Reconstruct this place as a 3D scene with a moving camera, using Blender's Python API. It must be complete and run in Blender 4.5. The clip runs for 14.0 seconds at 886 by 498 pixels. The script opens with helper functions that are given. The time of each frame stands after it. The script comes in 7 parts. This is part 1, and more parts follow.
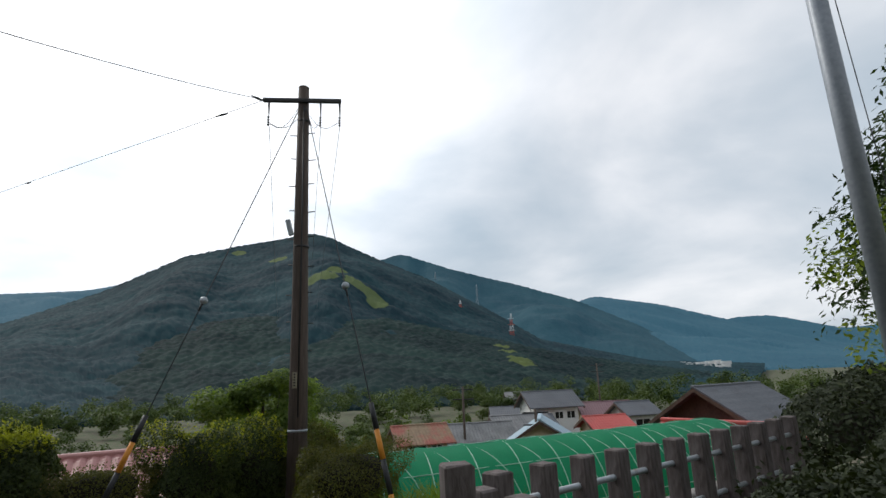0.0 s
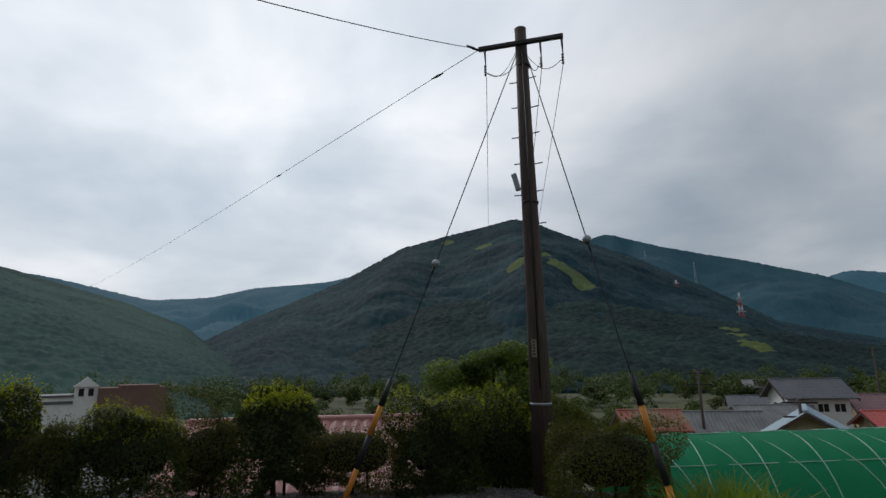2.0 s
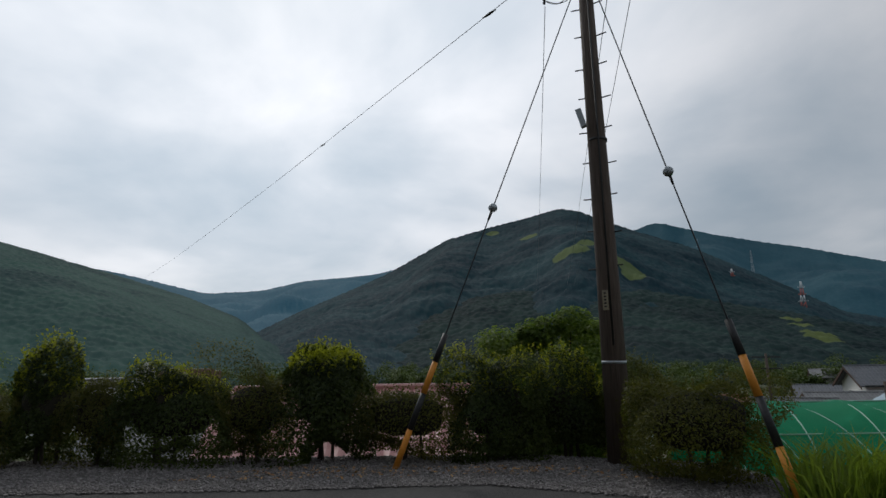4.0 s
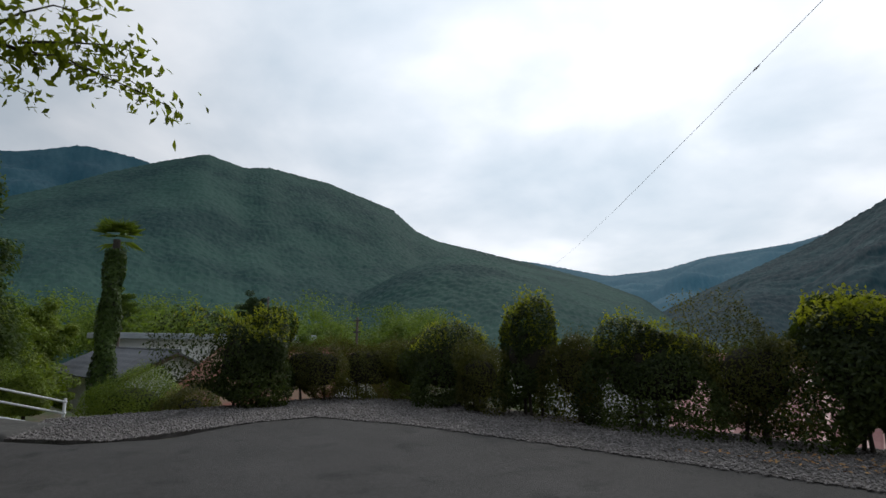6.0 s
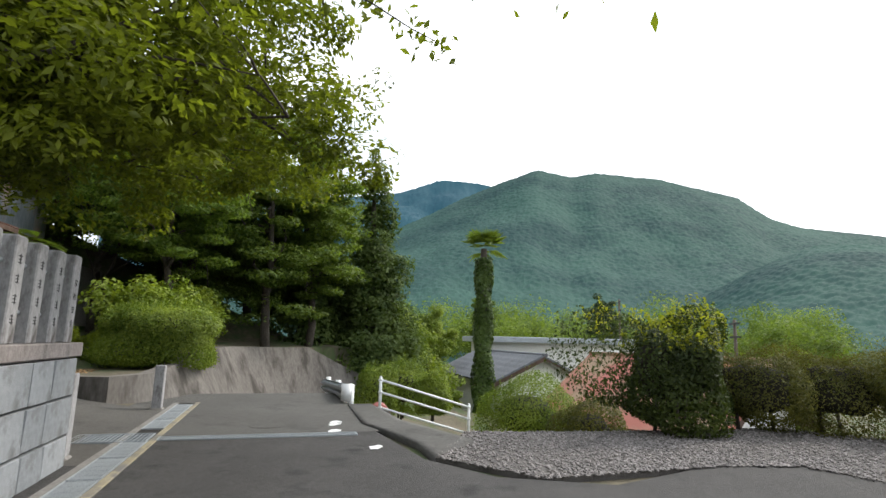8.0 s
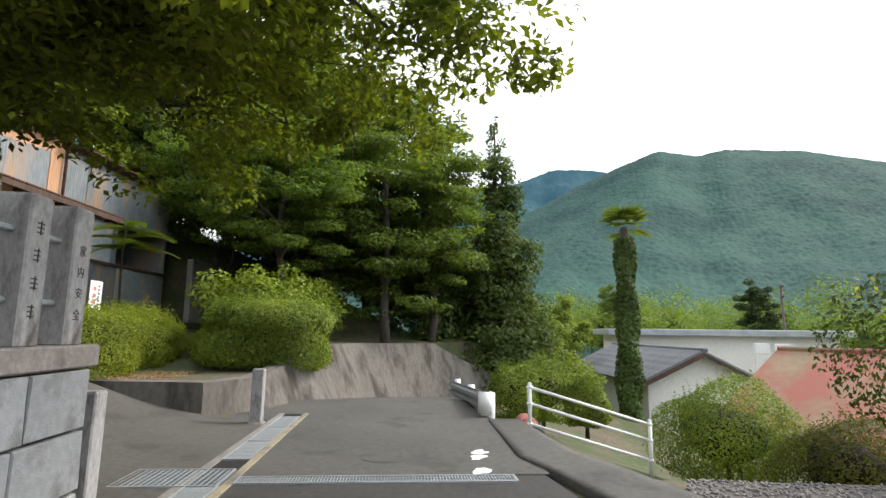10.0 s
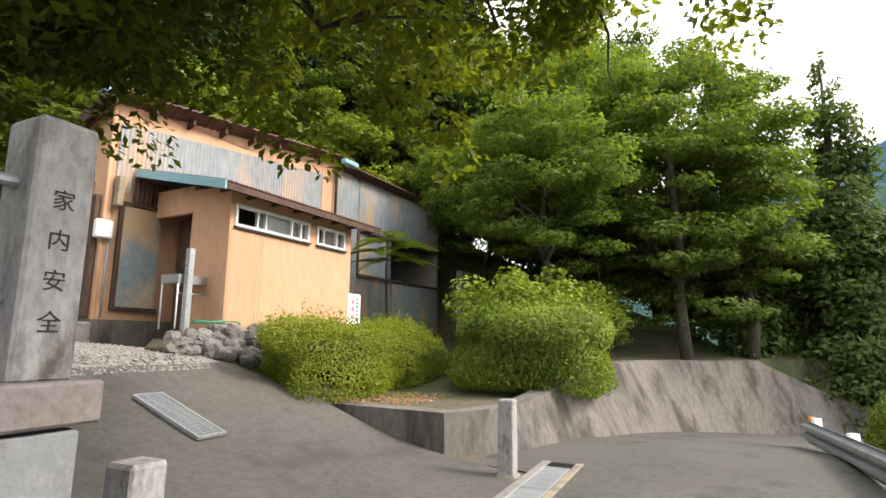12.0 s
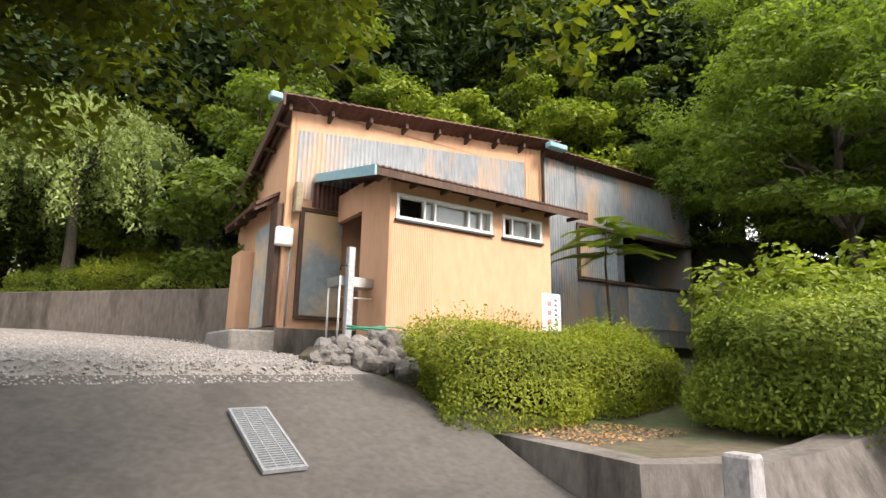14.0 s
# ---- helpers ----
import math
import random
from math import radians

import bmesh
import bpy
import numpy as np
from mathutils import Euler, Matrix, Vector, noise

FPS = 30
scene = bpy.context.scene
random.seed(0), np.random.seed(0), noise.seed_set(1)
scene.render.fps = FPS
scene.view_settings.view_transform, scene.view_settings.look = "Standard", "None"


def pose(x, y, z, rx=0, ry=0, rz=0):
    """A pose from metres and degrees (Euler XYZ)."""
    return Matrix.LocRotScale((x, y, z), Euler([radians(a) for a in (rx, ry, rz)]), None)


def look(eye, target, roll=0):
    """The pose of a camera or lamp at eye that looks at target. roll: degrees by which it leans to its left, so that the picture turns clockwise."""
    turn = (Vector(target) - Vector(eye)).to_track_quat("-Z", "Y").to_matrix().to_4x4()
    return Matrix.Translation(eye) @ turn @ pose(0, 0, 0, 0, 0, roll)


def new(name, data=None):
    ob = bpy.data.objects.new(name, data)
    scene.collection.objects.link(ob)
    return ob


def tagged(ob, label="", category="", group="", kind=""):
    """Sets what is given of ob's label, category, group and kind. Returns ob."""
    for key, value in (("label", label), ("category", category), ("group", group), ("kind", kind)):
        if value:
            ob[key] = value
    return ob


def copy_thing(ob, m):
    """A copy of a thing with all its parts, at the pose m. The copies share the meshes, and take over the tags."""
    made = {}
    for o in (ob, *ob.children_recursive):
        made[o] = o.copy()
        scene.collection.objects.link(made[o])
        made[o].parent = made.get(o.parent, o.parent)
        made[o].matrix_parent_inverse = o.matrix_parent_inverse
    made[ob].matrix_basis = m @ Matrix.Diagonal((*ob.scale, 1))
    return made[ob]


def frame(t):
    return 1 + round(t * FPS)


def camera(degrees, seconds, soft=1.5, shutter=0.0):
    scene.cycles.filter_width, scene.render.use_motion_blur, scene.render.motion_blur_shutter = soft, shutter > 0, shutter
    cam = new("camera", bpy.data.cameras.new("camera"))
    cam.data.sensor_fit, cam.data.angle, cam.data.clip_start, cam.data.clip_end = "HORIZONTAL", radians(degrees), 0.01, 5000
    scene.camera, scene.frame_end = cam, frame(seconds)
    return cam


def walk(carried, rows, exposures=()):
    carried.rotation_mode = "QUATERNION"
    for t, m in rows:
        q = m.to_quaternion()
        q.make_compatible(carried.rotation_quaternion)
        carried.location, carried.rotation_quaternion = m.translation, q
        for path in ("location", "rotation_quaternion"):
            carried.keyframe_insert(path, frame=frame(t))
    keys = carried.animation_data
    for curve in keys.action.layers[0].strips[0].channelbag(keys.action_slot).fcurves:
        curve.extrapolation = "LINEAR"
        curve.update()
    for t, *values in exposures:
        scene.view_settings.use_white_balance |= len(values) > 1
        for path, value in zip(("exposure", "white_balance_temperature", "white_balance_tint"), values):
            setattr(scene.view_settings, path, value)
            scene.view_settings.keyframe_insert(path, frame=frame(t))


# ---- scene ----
cam = camera(78.7, 14.0)
METRES, EYE, TILT, LEAN, TURN = 16.5, 2.68, 0.0, 0.0, 0.0
EXPOSURES = [(0.0, 0.25, 6400, 10), (0.3, -0.45, 6300, 10), (2.0, -0.5, 6300, 10), (5.0, -0.4, 6300, 10), (6.5, 0.05, 6400, 10), (6.9, 0.4, 6500, 10), (7.5, 1.22, 6600, 10), (10.0, 1.6, 6800, 11), (12.0, 2.03, 7200, 14), (14.0, 2.17, 7250, 17)]
ROWS = [
    (0.0, 0.0, 0.0, 0.0, 0.57, 13.57, 2.36),
    (0.5, -0.0166, 0.0248, -0.0015, 7.19, 12.61, 1.75),
    (1.0, -0.0372, 0.0476, -0.0049, 14.31, 12.55, 1.39),
    (1.5, -0.0492, 0.0705, -0.0085, 18.17, 12.45, 1.34),
    (2.0, -0.061, 0.0874, -0.0153, 21.99, 12.48, 0.93),
    (4.5, -0.1238, 0.1599, -0.0657, 30.31, 11.02, 0.64),
    (5.0, -0.1527, 0.169, -0.0747, 38.69, 10.13, -0.58),
    (5.5, -0.1877, 0.1752, -0.0793, 49.87, 9.86, -0.7),
    (6.0, -0.2279, 0.1705, -0.0787, 67.46, 9.67, -0.62),
    (6.5, -0.2643, 0.1592, -0.0767, 82.46, 9.64, -0.75),
    (7.0, -0.3076, 0.1429, -0.0771, 92.88, 9.66, -0.58),
    (7.5, -0.3485, 0.1245, -0.0769, 98.87, 9.68, -0.97),
    (10.0, -0.5453, 0.0231, -0.0769, 114.21, 8.66, -0.69),
    (10.5, -0.5808, 0.0036, -0.0758, 122.07, 8.89, -0.45),
    (11.0, -0.6196, -0.016, -0.076, 125.71, 9.27, -0.65),
    (11.5, -0.6547, -0.04, -0.0757, 132.33, 9.49, -1.26),
    (12.0, -0.6882, -0.0654, -0.0756, 143.9, 9.75, -0.34),
    (12.5, -0.7189, -0.0927, -0.0755, 155.15, 10.13, -0.08),
    (13.0, -0.7489, -0.1177, -0.0752, 163.15, 10.63, 0.09),
    (13.5, -0.7765, -0.1413, -0.0778, 169.75, 11.07, -0.12),
    (14.0, -0.81, -0.1564, -0.082, 171.95, 11.47, -0.95),
]
walk(cam, [(t, pose(0, 0, EYE, TILT, LEAN, TURN) @ pose(METRES * x, METRES * y, METRES * z, 90 + pitch, roll, yaw)) for t, x, y, z, yaw, pitch, roll in ROWS],
     exposures=EXPOSURES)

# ---- sky and sun ----
SUN_AZ, SUN_EL = 48.0, 42.0
sun_dir = Vector((-math.sin(radians(SUN_AZ)) * math.cos(radians(SUN_EL)), math.cos(radians(SUN_AZ)) * math.cos(radians(SUN_EL)), math.sin(radians(SUN_EL))))


def make_world():
    w = bpy.data.worlds.new("overcast_sky")
    w.use_nodes = True
    scene.world = w
    nt = w.node_tree
    nt.nodes.clear()
    N, L = nt.nodes.new, nt.links.new
    out, bg = N("ShaderNodeOutputWorld"), N("ShaderNodeBackground")
    co = N("ShaderNodeTexCoord")
    sky = N("ShaderNodeTexSky")
    sky.sky_type, sky.sun_disc = "NISHITA", False
    sky.sun_elevation, sky.sun_rotation = radians(SUN_EL), radians(-SUN_AZ)
    sky.air_density, sky.dust_density = 1.0, 2.0
    dim = N("ShaderNodeVectorMath")
    dim.operation = "SCALE"
    dim.inputs["Scale"].default_value = 0.075
    L(sky.outputs[0], dim.inputs[0])
    # cloud layer: flattened directions so that the clouds draw together towards the horizon
    sep = N("ShaderNodeSeparateXYZ")
    L(co.outputs["Generated"], sep.inputs[0])
    up = N("ShaderNodeMath")
    up.operation = "ADD"
    up.inputs[1].default_value = 0.32
    L(sep.outputs["Z"], up.inputs[0])
    mx = N("ShaderNodeMath")
    mx.operation = "MAXIMUM"
    mx.inputs[1].default_value = 0.12
    L(up.outputs[0], mx.inputs[0])
    div = N("ShaderNodeVectorMath")
    div.operation = "DIVIDE"
    comb = N("ShaderNodeCombineXYZ")
    for k in range(3):
        L(mx.outputs[0], comb.inputs[k])
    L(co.outputs["Generated"], div.inputs[0])
    L(comb.outputs[0], div.inputs[1])
    n1 = N("ShaderNodeTexNoise")
    n1.inputs["Scale"].default_value, n1.inputs["Detail"].default_value, n1.inputs["Roughness"].default_value, n1.inputs["Distortion"].default_value = 1.5, 6, 0.5, 0.35
    L(div.outputs[0], n1.inputs["Vector"])
    n2 = N("ShaderNodeTexNoise")
    n2.inputs["Scale"].default_value, n2.inputs["Detail"].default_value, n2.inputs["Roughness"].default_value = 4.0, 5, 0.45
    L(div.outputs[0], n2.inputs["Vector"])
    add = N("ShaderNodeMath")
    add.operation = "MULTIPLY_ADD"
    add.inputs[1].default_value = 0.3
    L(n2.outputs["Fac"], add.inputs[0])
    L(n1.outputs["Fac"], add.inputs[2])
    ramp = N("ShaderNodeValToRGB")
    e = ramp.color_ramp.elements
    e[0].position, e[0].color = 0.44, (0.46, 0.54, 0.61, 1)
    e[1].position, e[1].color = 0.86, (0.88, 0.89, 0.91, 1)
    m = e.new(0.64)
    m.color = (0.63, 0.68, 0.73, 1)
    L(add.outputs[0], ramp.inputs[0])
    # brighter round the veiled sun
    dot = N("ShaderNodeVectorMath")
    dot.operation = "DOT_PRODUCT"
    dot.inputs[1].default_value = sun_dir
    L(co.outputs["Generated"], dot.inputs[0])
    glow = N("ShaderNodeMapRange")
    glow.inputs["From Min"].default_value, glow.inputs["From Max"].default_value = 0.55, 1.0
    glow.inputs["To Min"].default_value, glow.inputs["To Max"].default_value = 0.0, 1.0
    glow.interpolation_type = "SMOOTHSTEP"
    L(dot.outputs["Value"], glow.inputs["Value"])
    gain = N("ShaderNodeMath")
    gain.operation = "MULTIPLY_ADD"
    gain.inputs[1].default_value, gain.inputs[2].default_value = 0.75, 0.92
    L(glow.outputs[0], gain.inputs[0])
    sc = N("ShaderNodeVectorMath")
    sc.operation = "SCALE"
    L(ramp.outputs[0], sc.inputs[0])
    L(gain.outputs[0], sc.inputs["Scale"])
    mix = N("ShaderNodeMix")
    mix.data_type = "RGBA"
    mix.inputs[0].default_value = 0.88
    L(dim.outputs[0], mix.inputs[6])
    L(sc.outputs[0], mix.inputs[7])
    L(mix.outputs[2], bg.inputs["Color"])
    bg.inputs["Strength"].default_value = SKY_STRENGTH
    L(bg.outputs[0], out.inputs[0])


SKY_STRENGTH = 1.0
make_world()
sun = new("sun", bpy.data.lights.new("sun", "SUN"))
sun.data.energy, sun.data.angle, sun.data.color = 1.3, radians(14), (1.0, 0.95, 0.86)
sun.matrix_world = look(sun_dir * 50, (0, 0, 0))


# ---- materials ----
def material(name, a, b, scale=4.0, rough=0.8, metal=0.0, bump=0.15, bump_scale=40.0, big=0.35, random=False, stretch=(1, 1, 1), spec=0.3, stain=None, stain_at=0.62):
    """Two tones in fine grain, a broad variation, optional stains of their own colour and a fine relief."""
    mat = bpy.data.materials.new(name)
    mat.use_nodes = True
    nt = mat.node_tree
    N, L = nt.nodes.new, nt.links.new
    p = nt.nodes["Principled BSDF"]
    p.inputs["Roughness"].default_value, p.inputs["Metallic"].default_value = rough, metal
    p.inputs["Specular IOR Level"].default_value = spec
    co, mp = N("ShaderNodeTexCoord"), N("ShaderNodeMapping")
    mp.inputs["Scale"].default_value = stretch
    L(co.outputs["Object"], mp.inputs[0])
    fine, broad = N("ShaderNodeTexNoise"), N("ShaderNodeTexNoise")
    fine.inputs["Scale"].default_value, fine.inputs["Detail"].default_value = scale * 6, 5
    broad.inputs["Scale"].default_value, broad.inputs["Detail"].default_value = scale * 0.35, 3
    for n in (fine, broad):
        L(mp.outputs[0], n.inputs["Vector"])
    add = N("ShaderNodeMath")
    add.operation = "MULTIPLY_ADD"
    add.inputs[1].default_value = big * 2
    L(broad.outputs["Fac"], add.inputs[0])
    L(fine.outputs["Fac"], add.inputs[2])
    mr = N("ShaderNodeMapRange")
    mr.inputs["From Min"].default_value, mr.inputs["From Max"].default_value = 0.3 + big * 0.7, 0.7 + big * 1.3
    L(add.outputs[0], mr.inputs["Value"])
    fac = mr.outputs[0]
    if random:
        info = N("ShaderNodeNewGeometry") if random == "island" else N("ShaderNodeObjectInfo")
        r = info.outputs["Random Per Island"] if random == "island" else info.outputs["Random"]
        ad = N("ShaderNodeMath")
        ad.operation = "MULTIPLY_ADD"
        ad.inputs[1].default_value = 0.7
        ad.use_clamp = True
        L(r, ad.inputs[0])
        sub = N("ShaderNodeMath")
        sub.operation = "MULTIPLY_ADD"
        sub.inputs[1].default_value, sub.inputs[2].default_value = 0.6, -0.15
        L(fac, sub.inputs[0])
        L(sub.outputs[0], ad.inputs[2])
        fac = ad.outputs[0]
    mix = N("ShaderNodeMix")
    mix.data_type = "RGBA"
    mix.inputs[6].default_value, mix.inputs[7].default_value = (*a, 1), (*b, 1)
    L(fac, mix.inputs[0])
    colour = mix.outputs[2]
    if stain:
        st = N("ShaderNodeTexNoise")
        st.inputs["Scale"].default_value, st.inputs["Detail"].default_value, st.inputs["Roughness"].default_value = scale * 0.6, 8, 0.62
        L(mp.outputs[0], st.inputs["Vector"])
        sr = N("ShaderNodeMapRange")
        sr.inputs["From Min"].default_value, sr.inputs["From Max"].default_value = stain_at - 0.06, stain_at + 0.08
        L(st.outputs["Fac"], sr.inputs["Value"])
        m2 = N("ShaderNodeMix")
        m2.data_type = "RGBA"
        m2.inputs[7].default_value = (*stain, 1)
        L(colour, m2.inputs[6])
        L(sr.outputs[0], m2.inputs[0])
        colour = m2.outputs[2]
    L(colour, p.inputs["Base Color"])
    if bump:
        bn, bp = N("ShaderNodeTexNoise"), N("ShaderNodeBump")
        bn.inputs["Scale"].default_value, bn.inputs["Detail"].default_value = bump_scale, 6
        L(mp.outputs[0], bn.inputs["Vector"])
        bp.inputs["Strength"].default_value, bp.inputs["Distance"].default_value = bump, 0.02
        L(bn.outputs["Fac"], bp.inputs["Height"])
        L(bp.outputs[0], p.inputs["Normal"])
    return mat


def leaf_material(name, dark, light, through_light, gloss=0.45, patch=0.8):
    """Leaves: tone by leaf and by larger patches, light passes through the blade."""
    mat = bpy.data.materials.new(name)
    mat.use_nodes = True
    nt = mat.node_tree
    N, L = nt.nodes.new, nt.links.new
    p = nt.nodes["Principled BSDF"]
    out = nt.nodes["Material Output"]
    p.inputs["Roughness"].default_value = gloss + 0.12
    p.inputs["Specular IOR Level"].default_value = 0.2
    geo, co, ns = N("ShaderNodeNewGeometry"), N("ShaderNodeTexCoord"), N("ShaderNodeTexNoise")
    ns.inputs["Scale"].default_value, ns.inputs["Detail"].default_value = patch, 3
    L(co.outputs["Object"], ns.inputs["Vector"])
    ad = N("ShaderNodeMath")
    ad.operation = "MULTIPLY_ADD"
    ad.inputs[1].default_value = 0.55
    L(geo.outputs["Random Per Island"], ad.inputs[0])
    sb = N("ShaderNodeMath")
    sb.operation = "MULTIPLY_ADD"
    sb.inputs[1].default_value, sb.inputs[2].default_value = 1.5, -0.5
    L(ns.outputs["Fac"], sb.inputs[0])
    L(sb.outputs[0], ad.inputs[2])
    ad.use_clamp = True
    mix = N("ShaderNodeMix")
    mix.data_type = "RGBA"
    mix.inputs[6].default_value, mix.inputs[7].default_value = (*dark, 1), (*light, 1)
    L(ad.outputs[0], mix.inputs[0])
    L(mix.outputs[2], p.inputs["Base Color"])
    tr = N("ShaderNodeBsdfTranslucent")
    br = N("ShaderNodeMix")
    br.data_type, br.blend_type = "RGBA", "MULTIPLY"
    br.inputs[0].default_value = 1.0
    br.inputs[7].default_value = (1.5, 1.6, 0.6, 1)
    L(mix.outputs[2], br.inputs[6])
    L(br.outputs[2], tr.inputs["Color"])
    ms = N("ShaderNodeMixShader")
    ms.inputs[0].default_value = through_light
    L(p.outputs[0], ms.inputs[1])
    L(tr.outputs[0], ms.inputs[2])
    L(ms.outputs[0], out.inputs["Surface"])
    return mat


M_asphalt = material("asphalt", (0.034, 0.032, 0.031), (0.066, 0.062, 0.060), 3.0, 0.85, bump=0.6, bump_scale=160, stain=(0.026, 0.025, 0.025), stain_at=0.60)
M_road = material("road_asphalt", (0.058, 0.055, 0.051), (0.098, 0.093, 0.087), 2.0, 0.85, bump=0.4, bump_scale=140, stain=(0.044, 0.042, 0.039), stain_at=0.62)
M_drive = material("driveway_asphalt", (0.062, 0.057, 0.052), (0.105, 0.098, 0.090), 2.4, 0.85, bump=0.4, bump_scale=140, stain=(0.055, 0.051, 0.047), stain_at=0.6)
M_gravel = material("gravel_stone", (0.09, 0.08, 0.077), (0.30, 0.275, 0.265), 9.0, 0.85, bump=0.2, random="island")
M_gravel_bed = material("gravel_bed", (0.07, 0.063, 0.06), (0.15, 0.137, 0.13), 14.0, 0.9, bump=0.8, bump_scale=60)
M_yard = material("yard_gravel", (0.15, 0.14, 0.13), (0.27, 0.255, 0.24), 12.0, 0.9, bump=0.8, bump_scale=60)
M_earth = material("earth", (0.06, 0.05, 0.035), (0.14, 0.12, 0.08), 1.2, 0.95, bump=0.5, bump_scale=20, stain=(0.05, 0.075, 0.025), stain_at=0.5)
M_concrete = material("concrete", (0.095, 0.084, 0.075), (0.175, 0.16, 0.147), 2.5, 0.9, bump=0.3, bump_scale=50, stain=(0.05, 0.044, 0.038), stain_at=0.54, stretch=(1, 1, 0.35))
M_yardwall = material("brown_stained_concrete", (0.085, 0.070, 0.060), (0.165, 0.14, 0.12), 2.5, 0.9, bump=0.4, bump_scale=40, stain=(0.05, 0.042, 0.034), stain_at=0.54, stretch=(1, 1, 0.3))
M_kerb = material("kerb_concrete", (0.14, 0.13, 0.12), (0.25, 0.235, 0.22), 3.5, 0.9, bump=0.3, stain=(0.07, 0.065, 0.055))
M_granite = material("weathered_granite", (0.20, 0.195, 0.20), (0.37, 0.36, 0.36), 7.0, 0.8, bump=0.2, bump_scale=90, stain=(0.09, 0.078, 0.072), stain_at=0.56, stretch=(1, 1, 0.5))
M_block = material("cut_stone_block", (0.18, 0.19, 0.20), (0.31, 0.32, 0.335), 3.0, 0.8, bump=0.25, bump_scale=60, stain=(0.07, 0.062, 0.058), stain_at=0.58, random="object")
M_darkstone = material("dark_stone_coping", (0.15, 0.13, 0.12), (0.27, 0.24, 0.23), 4.0, 0.85, bump=0.3, stain=(0.09, 0.08, 0.075))
M_mortar = material("mortar", (0.24, 0.235, 0.225), (0.36, 0.35, 0.34), 8.0, 0.9)
M_ink = material("engraved_black", (0.02, 0.02, 0.02), (0.04, 0.04, 0.04), 10, 0.8, bump=0)
M_post = material("weathered_post", (0.06, 0.045, 0.042), (0.17, 0.145, 0.14), 5.0, 0.85, bump=0.5, bump_scale=50, stain=(0.30, 0.28, 0.28), stain_at=0.66, stretch=(1, 1, 0.25))
M_poletimber = material("creosoted_timber", (0.055, 0.040, 0.032), (0.125, 0.095, 0.078), 6.0, 0.8, bump=0.5, bump_scale=60, stretch=(1, 1, 0.06))
M_steelpole = material("galvanised_pole", (0.22, 0.24, 0.27), (0.32, 0.34, 0.37), 3.0, 0.5, metal=0.3, bump=0.05)
M_iron = material("dark_iron", (0.03, 0.03, 0.032), (0.07, 0.068, 0.066), 10, 0.6, metal=0.5)
M_wire = material("cable", (0.035, 0.035, 0.04), (0.06, 0.06, 0.065), 5, 0.6, bump=0)
M_white = material("white_paint", (0.66, 0.67, 0.67), (0.80, 0.80, 0.80), 4.0, 0.45, bump=0.05, stain=(0.45, 0.42, 0.38), stain_at=0.72)
M_galv = material("galvanised_grating", (0.26, 0.28, 0.30), (0.42, 0.45, 0.47), 5.0, 0.5, metal=0.5, bump=0.1, stain=(0.2, 0.16, 0.12), stain_at=0.66)
M_yellowline = material("worn_yellow_edge", (0.20, 0.165, 0.10), (0.30, 0.265, 0.19), 5.0, 0.85, stain=(0.14, 0.13, 0.12), stain_at=0.52)
# near-black colour that paints the darkness of rooms and hollows
M_unlit = material("painted_unlit_inside", (0.012, 0.011, 0.010), (0.025, 0.022, 0.02), 3.0, 0.95, bump=0)
M_orange = material("orange_guard", (0.55, 0.20, 0.02), (0.68, 0.28, 0.04), 5.0, 0.5, bump=0.05, stain=(0.3, 0.12, 0.03), stain_at=0.68)
M_black = material("black_guard", (0.015, 0.015, 0.016), (0.035, 0.035, 0.036), 5.0, 0.5, bump=0.05)
M_cream = material("cream_painted_wall", (0.50, 0.285, 0.175), (0.60, 0.355, 0.225), 1.5, 0.8, bump=0.1, bump_scale=80, stain=(0.42, 0.27, 0.16), stain_at=0.64, stretch=(1, 1, 0.3))
M_zinc = material("weathered_corrugated_zinc", (0.17, 0.20, 0.225), (0.31, 0.335, 0.35), 1.6, 0.55, metal=0.25, bump=0.08, stain=(0.44, 0.30, 0.20), stain_at=0.55, stretch=(1, 1, 0.3))
M_bluedoor = material("peeling_blue_grey_panel", (0.20, 0.25, 0.27), (0.32, 0.36, 0.37), 1.4, 0.8, bump=0.1, stain=(0.56, 0.40, 0.25), stain_at=0.52)
M_bluetrim = material("pale_blue_fascia", (0.17, 0.34, 0.40), (0.26, 0.44, 0.50), 3.0, 0.6, stain=(0.25, 0.22, 0.18), stain_at=0.66)
M_rust = material("rusty_brown_sheet", (0.07, 0.035, 0.03), (0.16, 0.085, 0.065), 3.0, 0.8, bump=0.3, stain=(0.035, 0.025, 0.022))
M_brownwood = material("dark_stained_wood", (0.05, 0.03, 0.022), (0.12, 0.075, 0.055), 4.0, 0.8, bump=0.3, stretch=(1, 1, 0.2))
M_rock = material("garden_rock", (0.07, 0.064, 0.06), (0.20, 0.19, 0.18), 3.0, 0.9, bump=0.5, bump_scale=25, random="object", stain=(0.34, 0.33, 0.32), stain_at=0.66)
M_bark = material("bark", (0.035, 0.028, 0.022), (0.10, 0.085, 0.07), 5.0, 0.95, bump=0.8, bump_scale=30, stretch=(1, 1, 0.3))
# near-black base colour holds the shade inside the shrubs
M_inner_shade = material("painted_inner_shade", (0.014, 0.012, 0.008), (0.03, 0.026, 0.016), 5.0, 0.95, bump=0.8, bump_scale=30)
M_litter = material("dry_leaf_litter", (0.22, 0.10, 0.045), (0.42, 0.26, 0.11), 8.0, 0.9, bump=0, random="island")
M_red = material("red_metal_roof", (0.36, 0.055, 0.05), (0.48, 0.10, 0.085), 0.8, 0.55, bump=0.1, stain=(0.26, 0.07, 0.06), stain_at=0.6)
